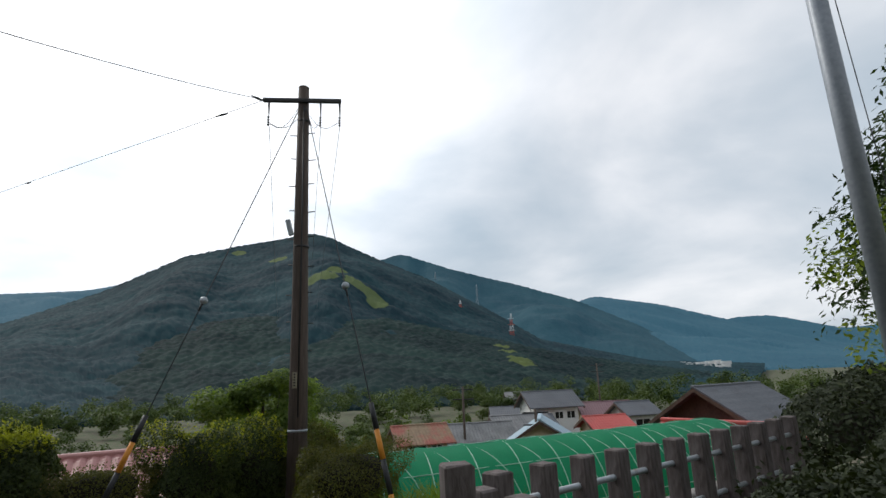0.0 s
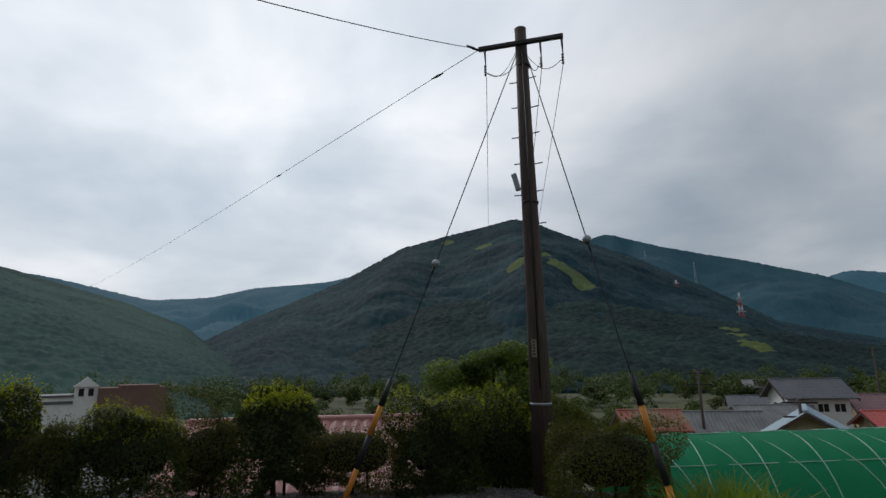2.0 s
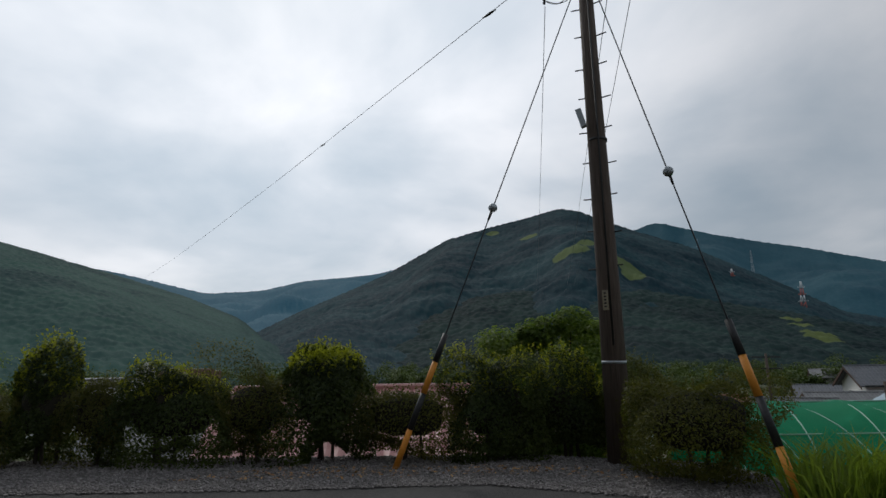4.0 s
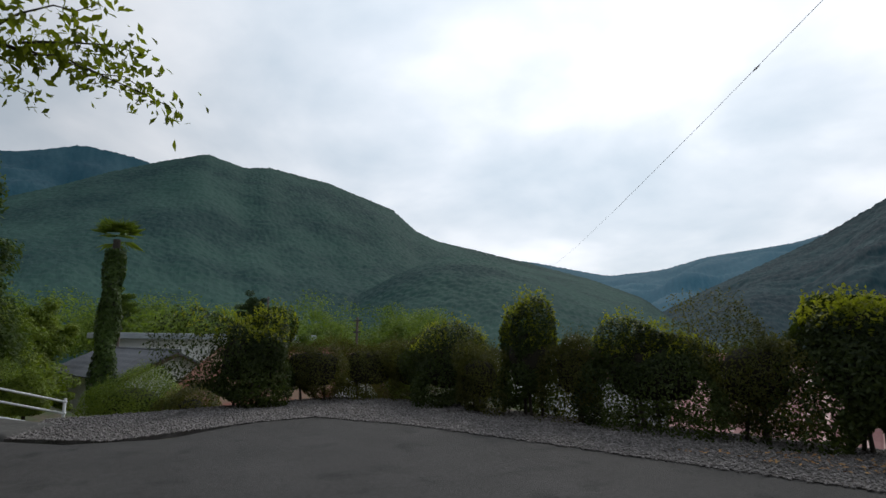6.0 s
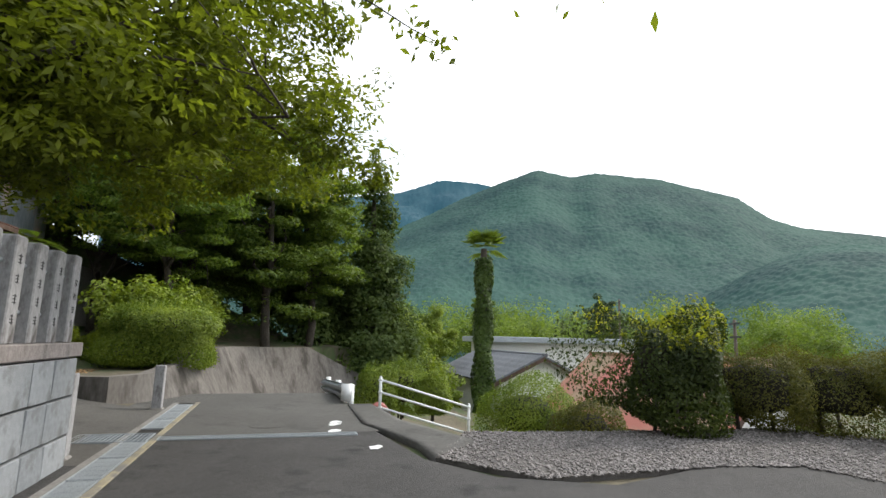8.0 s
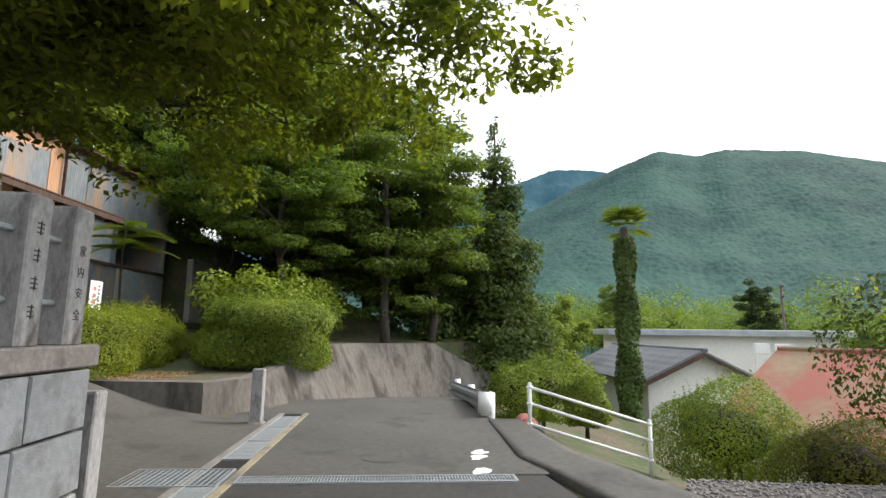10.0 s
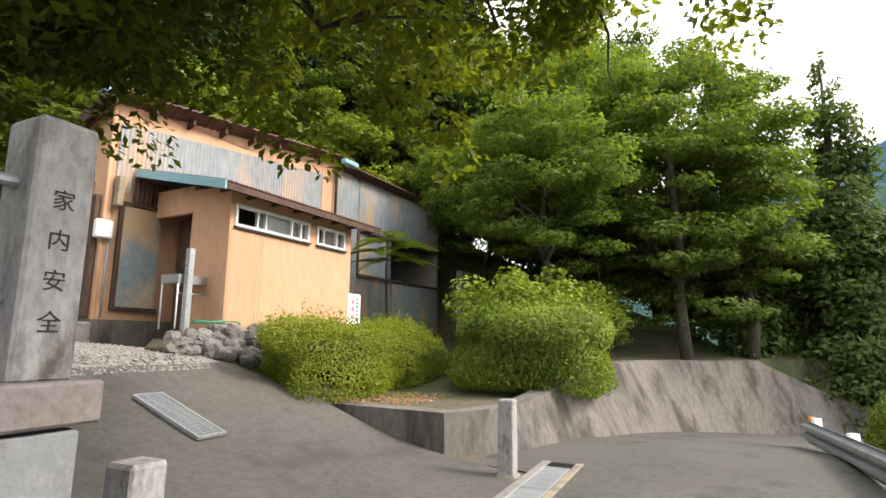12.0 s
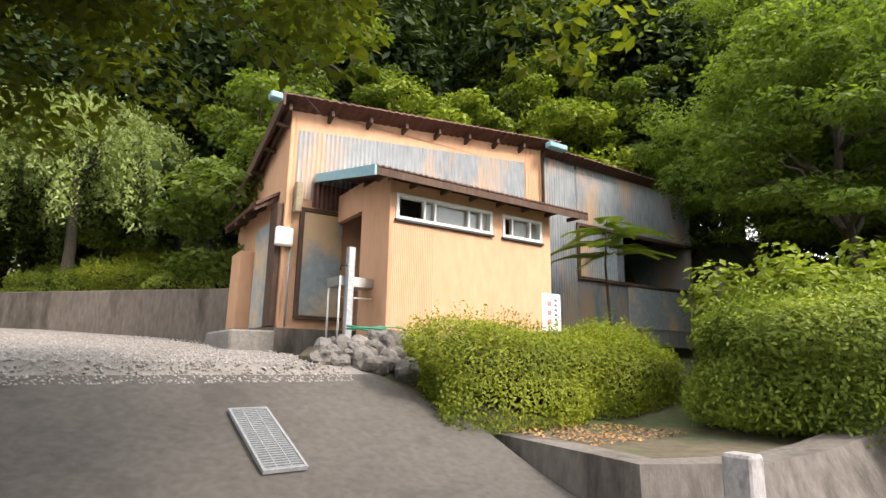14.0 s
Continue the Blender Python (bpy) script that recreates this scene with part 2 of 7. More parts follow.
M_pinktile = material("red_glazed_tile", (0.30, 0.12, 0.115), (0.44, 0.22, 0.20), 6.0, 0.45, bump=0.1, random="object")
M_greytile = material("grey_roof_tile", (0.075, 0.08, 0.09), (0.135, 0.14, 0.155), 1.5, 0.6, bump=0.2, stain=(0.08, 0.08, 0.085))
M_oldtile = material("lichened_roof_tile", (0.10, 0.10, 0.105), (0.26, 0.26, 0.26), 2.5, 0.8, bump=0.3)
M_rustroof = material("rust_faded_roof", (0.20, 0.135, 0.085), (0.29, 0.205, 0.13), 0.8, 0.7, bump=0.1, stain=(0.30, 0.10, 0.075), stain_at=0.5)
M_purpleroof = material("maroon_sheet_roof", (0.14, 0.075, 0.085), (0.20, 0.115, 0.125), 1.5, 0.6, bump=0.1)
M_blueroof = material("pale_blue_roof", (0.25, 0.34, 0.40), (0.34, 0.43, 0.49), 1.0, 0.55)
M_tealpanel = material("teal_panel", (0.16, 0.42, 0.42), (0.22, 0.50, 0.50), 2.0, 0.6)
M_plaster = material("white_plaster", (0.62, 0.61, 0.58), (0.74, 0.73, 0.71), 1.2, 0.85, bump=0.05, stain=(0.50, 0.48, 0.45), stain_at=0.66)
M_tan = material("tan_render", (0.42, 0.32, 0.21), (0.52, 0.41, 0.28), 1.2, 0.85, bump=0.05)
M_brick = material("brown_brick_facade", (0.14, 0.085, 0.07), (0.20, 0.125, 0.10), 1.5, 0.9)
M_net = material("green_shade_net", (0.01, 0.22, 0.11), (0.03, 0.32, 0.17), 6.0, 0.7, bump=0.2, bump_scale=120)
M_pipe = material("pale_green_pipe", (0.25, 0.45, 0.36), (0.36, 0.55, 0.46), 5.0, 0.4, bump=0)
M_redpipe = material("dull_red_pipe", (0.22, 0.07, 0.06), (0.32, 0.11, 0.095), 4.0, 0.7, stain=(0.13, 0.05, 0.045))
M_steel = material("stainless_sheet", (0.45, 0.46, 0.47), (0.58, 0.59, 0.60), 6.0, 0.35, metal=0.8, bump=0.03)
M_hose = material("green_hose", (0.01, 0.16, 0.09), (0.02, 0.22, 0.13), 6.0, 0.5, bump=0)
M_sign = material("white_sign_board", (0.72, 0.73, 0.75), (0.82, 0.82, 0.83), 3.0, 0.6, bump=0)
M_signgrey = material("sign_grey_ink", (0.10, 0.10, 0.11), (0.16, 0.16, 0.17), 3.0, 0.7, bump=0)
M_signred = material("sign_red_ink", (0.50, 0.16, 0.16), (0.60, 0.24, 0.22), 3.0, 0.7, bump=0)
M_pylonred = material("pylon_red", (0.45, 0.08, 0.05), (0.52, 0.12, 0.08), 0.5, 0.6, bump=0)

L_camellia = leaf_material("camellia_leaves", (0.014, 0.024, 0.008), (0.075, 0.098, 0.024), 0.35, 0.40)
L_azalea = leaf_material("azalea_leaves", (0.034, 0.044, 0.011), (0.125, 0.115, 0.03), 0.4, 0.5)
L_yellowgreen = leaf_material("young_green_leaves", (0.085, 0.12, 0.014), (0.27, 0.305, 0.035), 0.35, 0.5)
L_lightbush = leaf_material("light_green_bush_leaves", (0.065, 0.11, 0.016), (0.24, 0.29, 0.045), 0.3, 0.45)
L_cherry = leaf_material("cherry_leaves", (0.038, 0.053, 0.009), (0.18, 0.205, 0.026), 0.48, 0.45, 0.4)
L_maple = leaf_material("maple_leaves", (0.05, 0.088, 0.022), (0.18, 0.245, 0.055), 0.5, 0.5, 0.35)
L_weeping = leaf_material("weeping_cherry_leaves", (0.13, 0.18, 0.06), (0.30, 0.36, 0.15), 0.4, 0.5, 0.5)
L_cedar = leaf_material("cedar_needles", (0.018, 0.035, 0.014), (0.055, 0.085, 0.028), 0.2, 0.6, 0.3)
L_valley = leaf_material("valley_tree_leaves", (0.028, 0.05, 0.014), (0.10, 0.135, 0.035), 0.2, 0.5, 0.12)
L_wood = leaf_material("woodland_leaves", (0.045, 0.078, 0.018), (0.17, 0.225, 0.05), 0.45, 0.5, 0.12)
L_ivy = leaf_material("ivy_leaves", (0.03, 0.055, 0.012), (0.10, 0.15, 0.035), 0.2, 0.4)
L_palm = leaf_material("palm_leaves", (0.07, 0.11, 0.02), (0.20, 0.25, 0.05), 0.35, 0.45)
# fresh shoots; their brightness also paints the light on the hedge tops
L_shoots = leaf_material("fresh_lit_shoot_leaves", (0.11, 0.13, 0.014), (0.36, 0.36, 0.045), 0.45, 0.45)
# paler copy of the cedar needles: sunlight is put into the colour
L_bend = leaf_material("sunlit_cedar_needles", (0.030, 0.055, 0.016), (0.115, 0.155, 0.042), 0.3, 0.6, 0.3)
# leaf colour darkened to hold the shade on the terrace shrubs
L_shade = leaf_material("shaded_shrub_leaves", (0.010, 0.015, 0.006), (0.035, 0.045, 0.016), 0.15, 0.5)
L_grass = leaf_material("grass_blades", (0.07, 0.11, 0.02), (0.22, 0.28, 0.06), 0.4, 0.5)


# ---- building blocks ----
def rng_of(seed):
    return np.random.default_rng(seed)


def mesh_of(name, V, F):
    me = bpy.data.meshes.new(name)
    me.from_pydata([tuple(v) for v in V], [], [tuple(int(i) for i in f) for f in F])
    me.update()
    return me


def quick_mesh(name, V, T):
    """A mesh of many triangles from arrays."""
    V, T = np.ascontiguousarray(V, np.float32), np.ascontiguousarray(T, np.int32)
    me = bpy.data.meshes.new(name)
    me.vertices.add(len(V))
    me.vertices.foreach_set("co", V.ravel())
    me.loops.add(T.size)
    me.loops.foreach_set("vertex_index", T.ravel())
    me.polygons.add(len(T))
    me.polygons.foreach_set("loop_start", np.arange(0, T.size, T.shape[1], dtype=np.int32))
    me.update(calc_edges=True)
    return me


def mesh_ob(name, me, mat, parent=None, label="", smooth=False):
    ob = new(name, me)
    me.materials.append(mat)
    if smooth:
        me.polygons.foreach_set("use_smooth", [True] * len(me.polygons))
    if parent is not None:
        ob.parent = parent
    if label:
        ob["label"] = label
    return ob


def part(name, bm, mat, parent=None, label="", smooth=False):
    me = bpy.data.meshes.new(name)
    bm.to_mesh(me)
    bm.free()
    return mesh_ob(name, me, mat, parent, label, smooth)


def thing(name, label, category, m=None, group="", kind=""):
    ob = new(name)
    ob.empty_display_size = 0.1
    if m is not None:
        ob.matrix_world = m
    return tagged(ob, label, category, group, kind)


def add_box(bm, lo, hi, bevel=0.0, m=None):
    """A box from corner to corner, with worn edges."""
    lo, hi = Vector(lo), Vector(hi)
    s, c = hi - lo, (hi + lo) / 2
    r = bmesh.ops.create_cube(bm, size=1.0, matrix=Matrix.Translation(c) @ Matrix.Diagonal((*s, 1)))
    vs = r["verts"]
    if bevel:
        es = list({e for v in vs for e in v.link_edges})
        out = bmesh.ops.bevel(bm, geom=es, offset=bevel, segments=1, affect="EDGES", profile=0.5)
        vs = list({v for f in out["faces"] for v in f.verts} | {v for v in vs if v.is_valid})
    if m is not None:
        bmesh.ops.transform(bm, matrix=m, verts=[v for v in vs if v.is_valid])
    return bm


def box(lo, hi, bevel=0.0, m=None):
    return add_box(bmesh.new(), lo, hi, bevel, m)


def tube_arrays(pts, radii, n=8, cap=True):
    P = np.array(pts, float)
    R = np.broadcast_to(np.array(radii, float), (len(P),))
    D = np.gradient(P, axis=0)
    D /= np.linalg.norm(D, axis=1, keepdims=True) + 1e-9
    ref = np.where(np.abs(D[:, 2:3]) > 0.9, [[1.0, 0, 0]], [[0, 0, 1.0]])
    A = np.cross(D, ref)
    A /= np.linalg.norm(A, axis=1, keepdims=True) + 1e-9
    B = np.cross(D, A)
    ang = np.linspace(0, 2 * np.pi, n, endpoint=False)
    V = (P[:, None] + R[:, None, None] * (np.cos(ang)[None, :, None] * A[:, None] + np.sin(ang)[None, :, None] * B[:, None])).reshape(-1, 3)
    F = []
    for i in range(len(P) - 1):
        for j in range(n):
            k = (j + 1) % n
            F.append((i * n + j, i * n + k, (i + 1) * n + k, (i + 1) * n + j))
    if cap:
        F.append(tuple(range(n))[::-1])
        F.append(tuple((len(P) - 1) * n + j for j in range(n)))
    return V, F


def tube(name, pts, radii, mat, parent=None, n=8, label="", smooth=True):
    V, F = tube_arrays(pts, radii, n)
    return mesh_ob(name, mesh_of(name, V, F), mat, parent, label, smooth)


def tubes(name, runs, mat, parent=None, n=6, label=""):
    VV, FF, k = [], [], 0
    for pts, radii in runs:
        V, F = tube_arrays(pts, radii, n)
        VV.append(V)
        FF += [tuple(i + k for i in f) for f in F]
        k += len(V)
    return mesh_ob(name, mesh_of(name, np.concatenate(VV), FF), mat, parent, label, True)


def prism(name, poly, z0, z1, mat, parent=None, label=""):
    """A plate over a polygon, from z0 to z1."""
    n = len(poly)
    V = [(x, y, z0) for x, y in poly] + [(x, y, z1) for x, y in poly]
    F = [tuple(range(n))[::-1], tuple(range(n, 2 * n))] + [(i, (i + 1) % n, n + (i + 1) % n, n + i) for i in range(n)]
    area = sum(poly[i][0] * poly[(i + 1) % n][1] - poly[(i + 1) % n][0] * poly[i][1] for i in range(n))
    if area < 0:
        F = [f[::-1] for f in F]
    return mesh_ob(name, mesh_of(name, V, F), mat, parent, label)


def leaf_mesh(name, P, Nrm, size, rng, aspect=0.45, jitter=0.5, droop=0.0, fold=0.25):
    """Many leaves: each a blade of two faces folded along its rib, at P, facing about Nrm."""
    n = len(P)
    Nn = Nrm + rng.normal(0, jitter, (n, 3))
    Nn /= np.linalg.norm(Nn, axis=1, keepdims=True) + 1e-9
    T = rng.normal(0, 1, (n, 3))
    T[:, 2] -= droop
    T -= (T * Nn).sum(1, keepdims=True) * Nn
    T /= np.linalg.norm(T, axis=1, keepdims=True) + 1e-9
    S = np.cross(Nn, T)
    ln = (size * rng.uniform(0.65, 1.25, n))[:, None]
    w = ln * aspect * 0.5
    V = np.stack([P - T * ln * 0.5, P + S * w + Nn * w * fold, P + T * ln * 0.5, P - S * w + Nn * w * fold], 1).reshape(-1, 3)
    k = np.arange(n)[:, None] * 4
    Tr = np.concatenate([k + [0, 1, 2], k + [0, 2, 3]], 1).reshape(-1, 3)
    return quick_mesh(name, V, Tr)


def unit(rng, n):
    v = rng.normal(0, 1, (n, 3))
    return v / np.linalg.norm(v, axis=1, keepdims=True)


def lumps(rng, D, count=9, depth=0.16):
    """Uneven radius over directions D."""
    r = np.ones(len(D))
    for c in unit(rng, count):
        r += depth * np.clip((D @ c - 0.72) / 0.28, 0, 1) ** 1.3 * rng.uniform(0.3, 1.4)
    return r / np.quantile(r, 0.7)


def bush(label, x, y, z0, w, d, h, mat, turn=0.0, square=2.0, leaves=5000, leaf=0.05, seed=0, bare=0.28, group="", stems=3, top=0.35, sprigs=150, lump=0.20, shoots=None):
    """A clipped shrub: stems, a near-black core painted as inner shade and a skin of leaves; square: 2 round, higher
    boxy; bare: share of the height that is bare stem.
    """
    rng = rng_of(seed)
    leaves, leaf = int(leaves * 2.5), leaf * 1.15
    root = thing("bush", label, "bush", pose(x, y, z0, 0, 0, turn), group)
    zc, rz = h * (1 + bare) / 2, h * (1 - bare) / 2
    D = unit(rng, leaves)
    e = square
    ee = (square + (max(square, 5.0) - square) * np.clip(-D[:, 2] * 1.6, 0, 1))[:, None]
    R = (np.abs(D) ** ee).sum(1) ** (-1 / ee[:, 0]) * lumps(rng, D, 34, lump)
    depth = 1 - np.abs(rng.normal(0, 0.12, leaves)) + (rng.uniform(0, 1, leaves) > 0.93) * rng.uniform(0, 0.09, leaves)
    P = D * (R * depth)[:, None] * [w / 2, d / 2, rz] + [0, 0, zc]
    N3 = D / np.array([w / 2, d / 2, rz])
    N3 /= np.linalg.norm(N3, axis=1, keepdims=True)
    N3[:, 2] += top
    if sprigs:
        up = np.flatnonzero(D[:, 2] > 0.35)
        pick = rng.choice(up, min(sprigs, len(up)), replace=False)
        tips = []
        for i in pick:
            s = rng.uniform(0.05, 0.20) * min(1, h) * (0.5 + max(0, D[i, 2]))
            k = 6
            tips.append(P[i] + np.outer(np.linspace(0.1, 1, k), [rng.normal(0, 0.25) * s, rng.normal(0, 0.25) * s, s]) + rng.normal(0, 0.014, (k, 3)))
        tips = np.concatenate(tips)
        growth = mesh_ob("top_growth", leaf_mesh("top_growth", tips, rng.normal(0, 0.7, (len(tips), 3)) + [0, 0, 0.6], leaf * 0.95, rng, 0.5, 0.5), shoots or mat, root, "fresh yellow-green top shoots")
        tagged(growth, "fresh yellow-green top shoots", kind="stuff")
    mesh_ob("foliage", leaf_mesh("foliage", P, N3, leaf, rng, 0.5, 0.55), mat, root)
    # solid dark core: paints the shade between the leaves
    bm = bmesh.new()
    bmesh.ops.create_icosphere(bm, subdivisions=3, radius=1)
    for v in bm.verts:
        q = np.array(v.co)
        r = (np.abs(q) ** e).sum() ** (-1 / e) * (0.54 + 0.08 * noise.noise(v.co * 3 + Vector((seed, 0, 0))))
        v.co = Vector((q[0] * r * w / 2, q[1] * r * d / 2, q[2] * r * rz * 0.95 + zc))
    part("inner_mass", bm, M_inner_shade, root, "near-black core for the shade inside", True)
    for i in range(stems):
        a = rng.uniform(0, 6.28)
        bx, by = rng.uniform(-0.25, 0.25) * w * 0.6, rng.uniform(-0.2, 0.2) * d * 0.6
        tube("stem", [(bx, by, -0.06), (bx + 0.04 * math.cos(a), by, zc * 0.3), (bx + 0.12 * math.cos(a), by + 0.1 * math.sin(a), zc)], [0.035, 0.03, 0.02], M_bark, root, 6)
    return root


def clusters(rng, C, R, n, flat=0.6):
    """Leaf places in clusters at C of radius R, denser towards their upper skin."""
    k = rng.integers(0, len(C), n)
    D = unit(rng, n)
    r = rng.uniform(0.25, 1, n) ** 0.5
    P = C[k] + D * (R[k] * r)[:, None] * [1, 1, flat]
    Nn = D * 0.6
    Nn[:, 2] += 0.9
    return P, Nn


def limb_path(rng, a, b, wobble=0.08, k=7, rise=0.15):
    a, b = np.array(a, float), np.array(b, float)
    t = np.linspace(0, 1, k)[:, None]
    ln = np.linalg.norm(b - a)
    P = a + (b - a) * t
    P[:, 2] += rise * ln * np.sin(np.pi * t[:, 0]) * 0.5
    P[1:-1] += rng.normal(0, wobble * ln / 3, (k - 2, 3))
    return P


def broad_tree(name, label, x, y, z, height, spread, mat, seed, leaves=6000, leaf=0.25, trunk=0.16, low=0.35, n_clusters=40, flat=0.6, group="", n_limbs=7, droop=0.2, lean=(0, 0)):
    rng = rng_of(seed)
    root = thing(name, label, "tree", pose(x, y, z), group)
    tip = np.array([lean[0], lean[1], height * 0.8])
    stem = limb_path(rng, (0, 0, -0.3), tip, 0.05, 8, 0)
    tube("trunk", stem, np.linspace(trunk, trunk * 0.25, 8), M_bark, root, 8)
    D = unit(rng, n_clusters)
    rr = rng.uniform(0.45, 1, n_clusters)
    mid = height * (1 + low) / 2
    C = D * rr[:, None] * [spread * 0.8, spread * 0.8, height * (1 - low) / 2 * 0.9] + [lean[0] * 0.7, lean[1] * 0.7, mid]
    R = rng.uniform(0.16, 0.3, n_clusters) * spread
    runs = []
    for i in range(min(n_limbs, n_clusters)):
        j = int(rng.integers(2, 6))
        runs.append((limb_path(rng, stem[j], C[i], 0.1), np.linspace(trunk * 0.4, trunk * 0.08, 7)))
    for i, (p, r) in enumerate(runs):
        tube("limb", p, r, M_bark, root, 6)
    P, Nn = clusters(rng, C, R, leaves, flat)
    mesh_ob("crown", leaf_mesh("crown", P, Nn, leaf, rng, 0.55, 0.5, droop), mat, root)
    return root


def conifer(name, label, x, y, z, height, radius, seed, leaves=5000, leaf=0.3, low=0.12, group="", mat=None):
    rng = rng_of(seed)
    root = thing(name, label, "tree", pose(x, y, z), group)
    tube("trunk", [(0, 0, -0.3), (0.05, 0, height * 0.5), (0, 0, height * 0.98)], [radius * 0.11, radius * 0.07, 0.02], M_bark, root, 8)
    tiers = 90
    f = rng.uniform(0, 1, tiers) ** 0.8
    a = rng.uniform(0, 6.283, tiers)
    zz = height * (low + (1 - low) * f)
    rad = radius * (1 - f) ** 0.8 * rng.uniform(0.6, 1.1, tiers) + 0.1
    C = np.stack([np.cos(a) * rad * 0.62, np.sin(a) * rad * 0.62, zz], 1)
    k = rng.choice(tiers, leaves, p=rad ** 1.5 / (rad ** 1.5).sum())
    u = rng.uniform(-1, 1, (leaves, 3))
    P = C[k] + u * np.stack([rad[k] * 0.42, rad[k] * 0.42, 0.25 + rad[k] * 0.22], 1)
    out = P * [1, 1, 0]
    out /= np.linalg.norm(out, axis=1, keepdims=True) + 1e-6
    P[:, 2] -= 0.25 * np.linalg.norm(P[:, :2], axis=1)
    Nn = out * 0.6 + [0, 0, 0.8]
    mesh_ob("crown", leaf_mesh("crown", P, Nn, leaf, rng, 0.4, 0.5, 0.8), mat or L_cedar, root)
    return root


# ---- ground ----
DU, DN = np.array([-0.877, -0.481]), np.array([0.481, -0.877])   # along the road, and inland from it
D0 = np.array([-12.60, -3.40])                                   # on the drain
EDGE = [(-15.1, -1.3), (-15.35, 0.6), (-16.3, 3.0), (-17.9, 5.6), (-16.5, 7.9), (-14.0, 8.9), (-11.0, 10.4), (-8.0, 11.9), (-5.0, 13.3), (-1.5, 13.4), (-0.2, 11.5), (-0.6, 6.0), (0.25, 3.9), (4.5, 7.4), (9, 11)]


def road_coords(X, Y):
    q = np.stack([X - D0[0], Y - D0[1]], -1)
    return q @ DU, q @ DN


def edge_distance(X, Y):
    """Signed distance beyond the outer edge of the lot (positive outside, towards the valley)."""
    best = np.full(X.shape, 1e9)
    sign = np.ones(X.shape)
    for (ax, ay), (bx, by) in zip(EDGE[:-1], EDGE[1:]):
        dx, dy = bx - ax, by - ay
        t = np.clip(((X - ax) * dx + (Y - ay) * dy) / (dx * dx + dy * dy), 0, 1)
        d = np.hypot(X - ax - t * dx, Y - ay - t * dy)
        s = np.where(dx * (Y - ay) - dy * (X - ax) > 0, 1.0, -1.0)
        sign = np.where(d < best, s, sign)
        best = np.minimum(best, d)
    return best * sign


def smooth01(v):
    v = np.clip(v, 0, 1)
    return v * v * (3 - 2 * v)


def ground_height(X, Y):
    a, s = road_coords(X, Y)
    q = edge_distance(X, Y)
    valley = -np.clip(q * 0.42, 0, 5.5)
    s = s + 0.10 * np.clip(a - 9.0, 0, 9) ** 1.9
    far_a = np.clip(a - 6.5, 0, 200)
    road_dip = -np.minimum(0.11 * far_a, 1.6)
    base = np.where(q > 0, valley, 0.0)
    # west of the guard rail the ground falls away beside the lane
    west = smooth01((a - 3.0) / 2.0)
    side = np.where(s > -2.85, 0.0, np.maximum(-0.2 - 0.3 * (-s - 2.85), -5.5)) + road_dip
    base = base * (1 - west) + side * west
    hill_d = np.where(s < 5, 0.05 * np.clip(s, 0, 5) ** 2, 1.25 + 0.06 * (s - 5))
    w = -0.374 * (X + 11.3) - 0.928 * (Y + 13.75)
    hill_d = np.where(w > 0.15, 2.5 + 0.16 * w + 0.02 * np.clip(w - 5, 0, 100) ** 1.5, np.minimum(hill_d, 1.75))
    hill_w = np.where(s > 1.2, 0.42 + 0.10 * (s - 1.2) + 0.35 * np.clip(s - 4.2, 0, 80) + 0.55 * smooth01((a - 6) / 4), road_dip)
    f = smooth01((a - 5.0) / 0.8)
    hill = hill_d * (1 - f) + hill_w * f
    near_shed = (1 - smooth01((a - 15.5) / 2)) * smooth01((a + 1) / 2) * np.maximum(1 - smooth01((w - 1) / 2), smooth01((a - 6) / 1.5) * (1 - smooth01((s - 11) / 2)))
    hill = hill * (1 - near_shed) + np.minimum(hill, 1.25 + 0.05 * (s - 5)) * near_shed
    hill = np.minimum(hill, 70)
    return np.where(s > 0.05, hill, base) - 0.06


def build_ground():
    u = np.linspace(-1, 1, 241)
    g = 42 * u + 3400 * np.sign(u) * np.abs(u) ** 7
    X, Y = np.meshgrid(g - 8, g + 1, indexing="ij")
    Z = ground_height(X, Y)
    r = np.hypot(X, Y)
    Z = np.where((r > 60) & (Z < 0), -5.5, Z)
    n = len(u)
    V = np.stack([X, Y, Z], -1).reshape(-1, 3)
    i = (np.arange(n - 1)[:, None] * n + np.arange(n - 1)[None]).reshape(-1, 1)
    Q = np.concatenate([i, i + n, i + n + 1, i + 1], 1)
    ob = mesh_ob("ground", quick_mesh("ground", V, Q), M_earth, smooth=True)
    tagged(ob, "earth and grass ground falling to the valley", "ground", kind="structure")


build_ground()


def strip(name, pts_left, pts_right, mat, label, category, zf=None, lift=0.0, kind="structure", thick=0.0, n=24):
    """A sheet between two lines, following the height function."""
    A, B = np.array(pts_left, float), np.array(pts_right, float)
    V = []
    for k in range(len(A)):
        for j in range(n + 1):
            p = A[k] + (B[k] - A[k]) * j / n
            z = (zf(p[0], p[1]) if zf else 0.0) + lift
            V.append((p[0], p[1], z))
    F = [(k * (n + 1) + j, k * (n + 1) + j + 1, (k + 1) * (n + 1) + j + 1, (k + 1) * (n + 1) + j) for k in range(len(A) - 1) for j in range(n)]
    me = mesh_of(name, V, F)
    if me.polygons[0].normal.z < 0:
        me.flip_normals()
    ob = mesh_ob(name, me, mat, smooth=True)
    return tagged(ob, label, category, kind=kind)


def rc(a, s):
    """A place by metres along the road and inland from its drain."""
    p = D0 + DU * a + DN * s
    return float(p[0]), float(p[1])


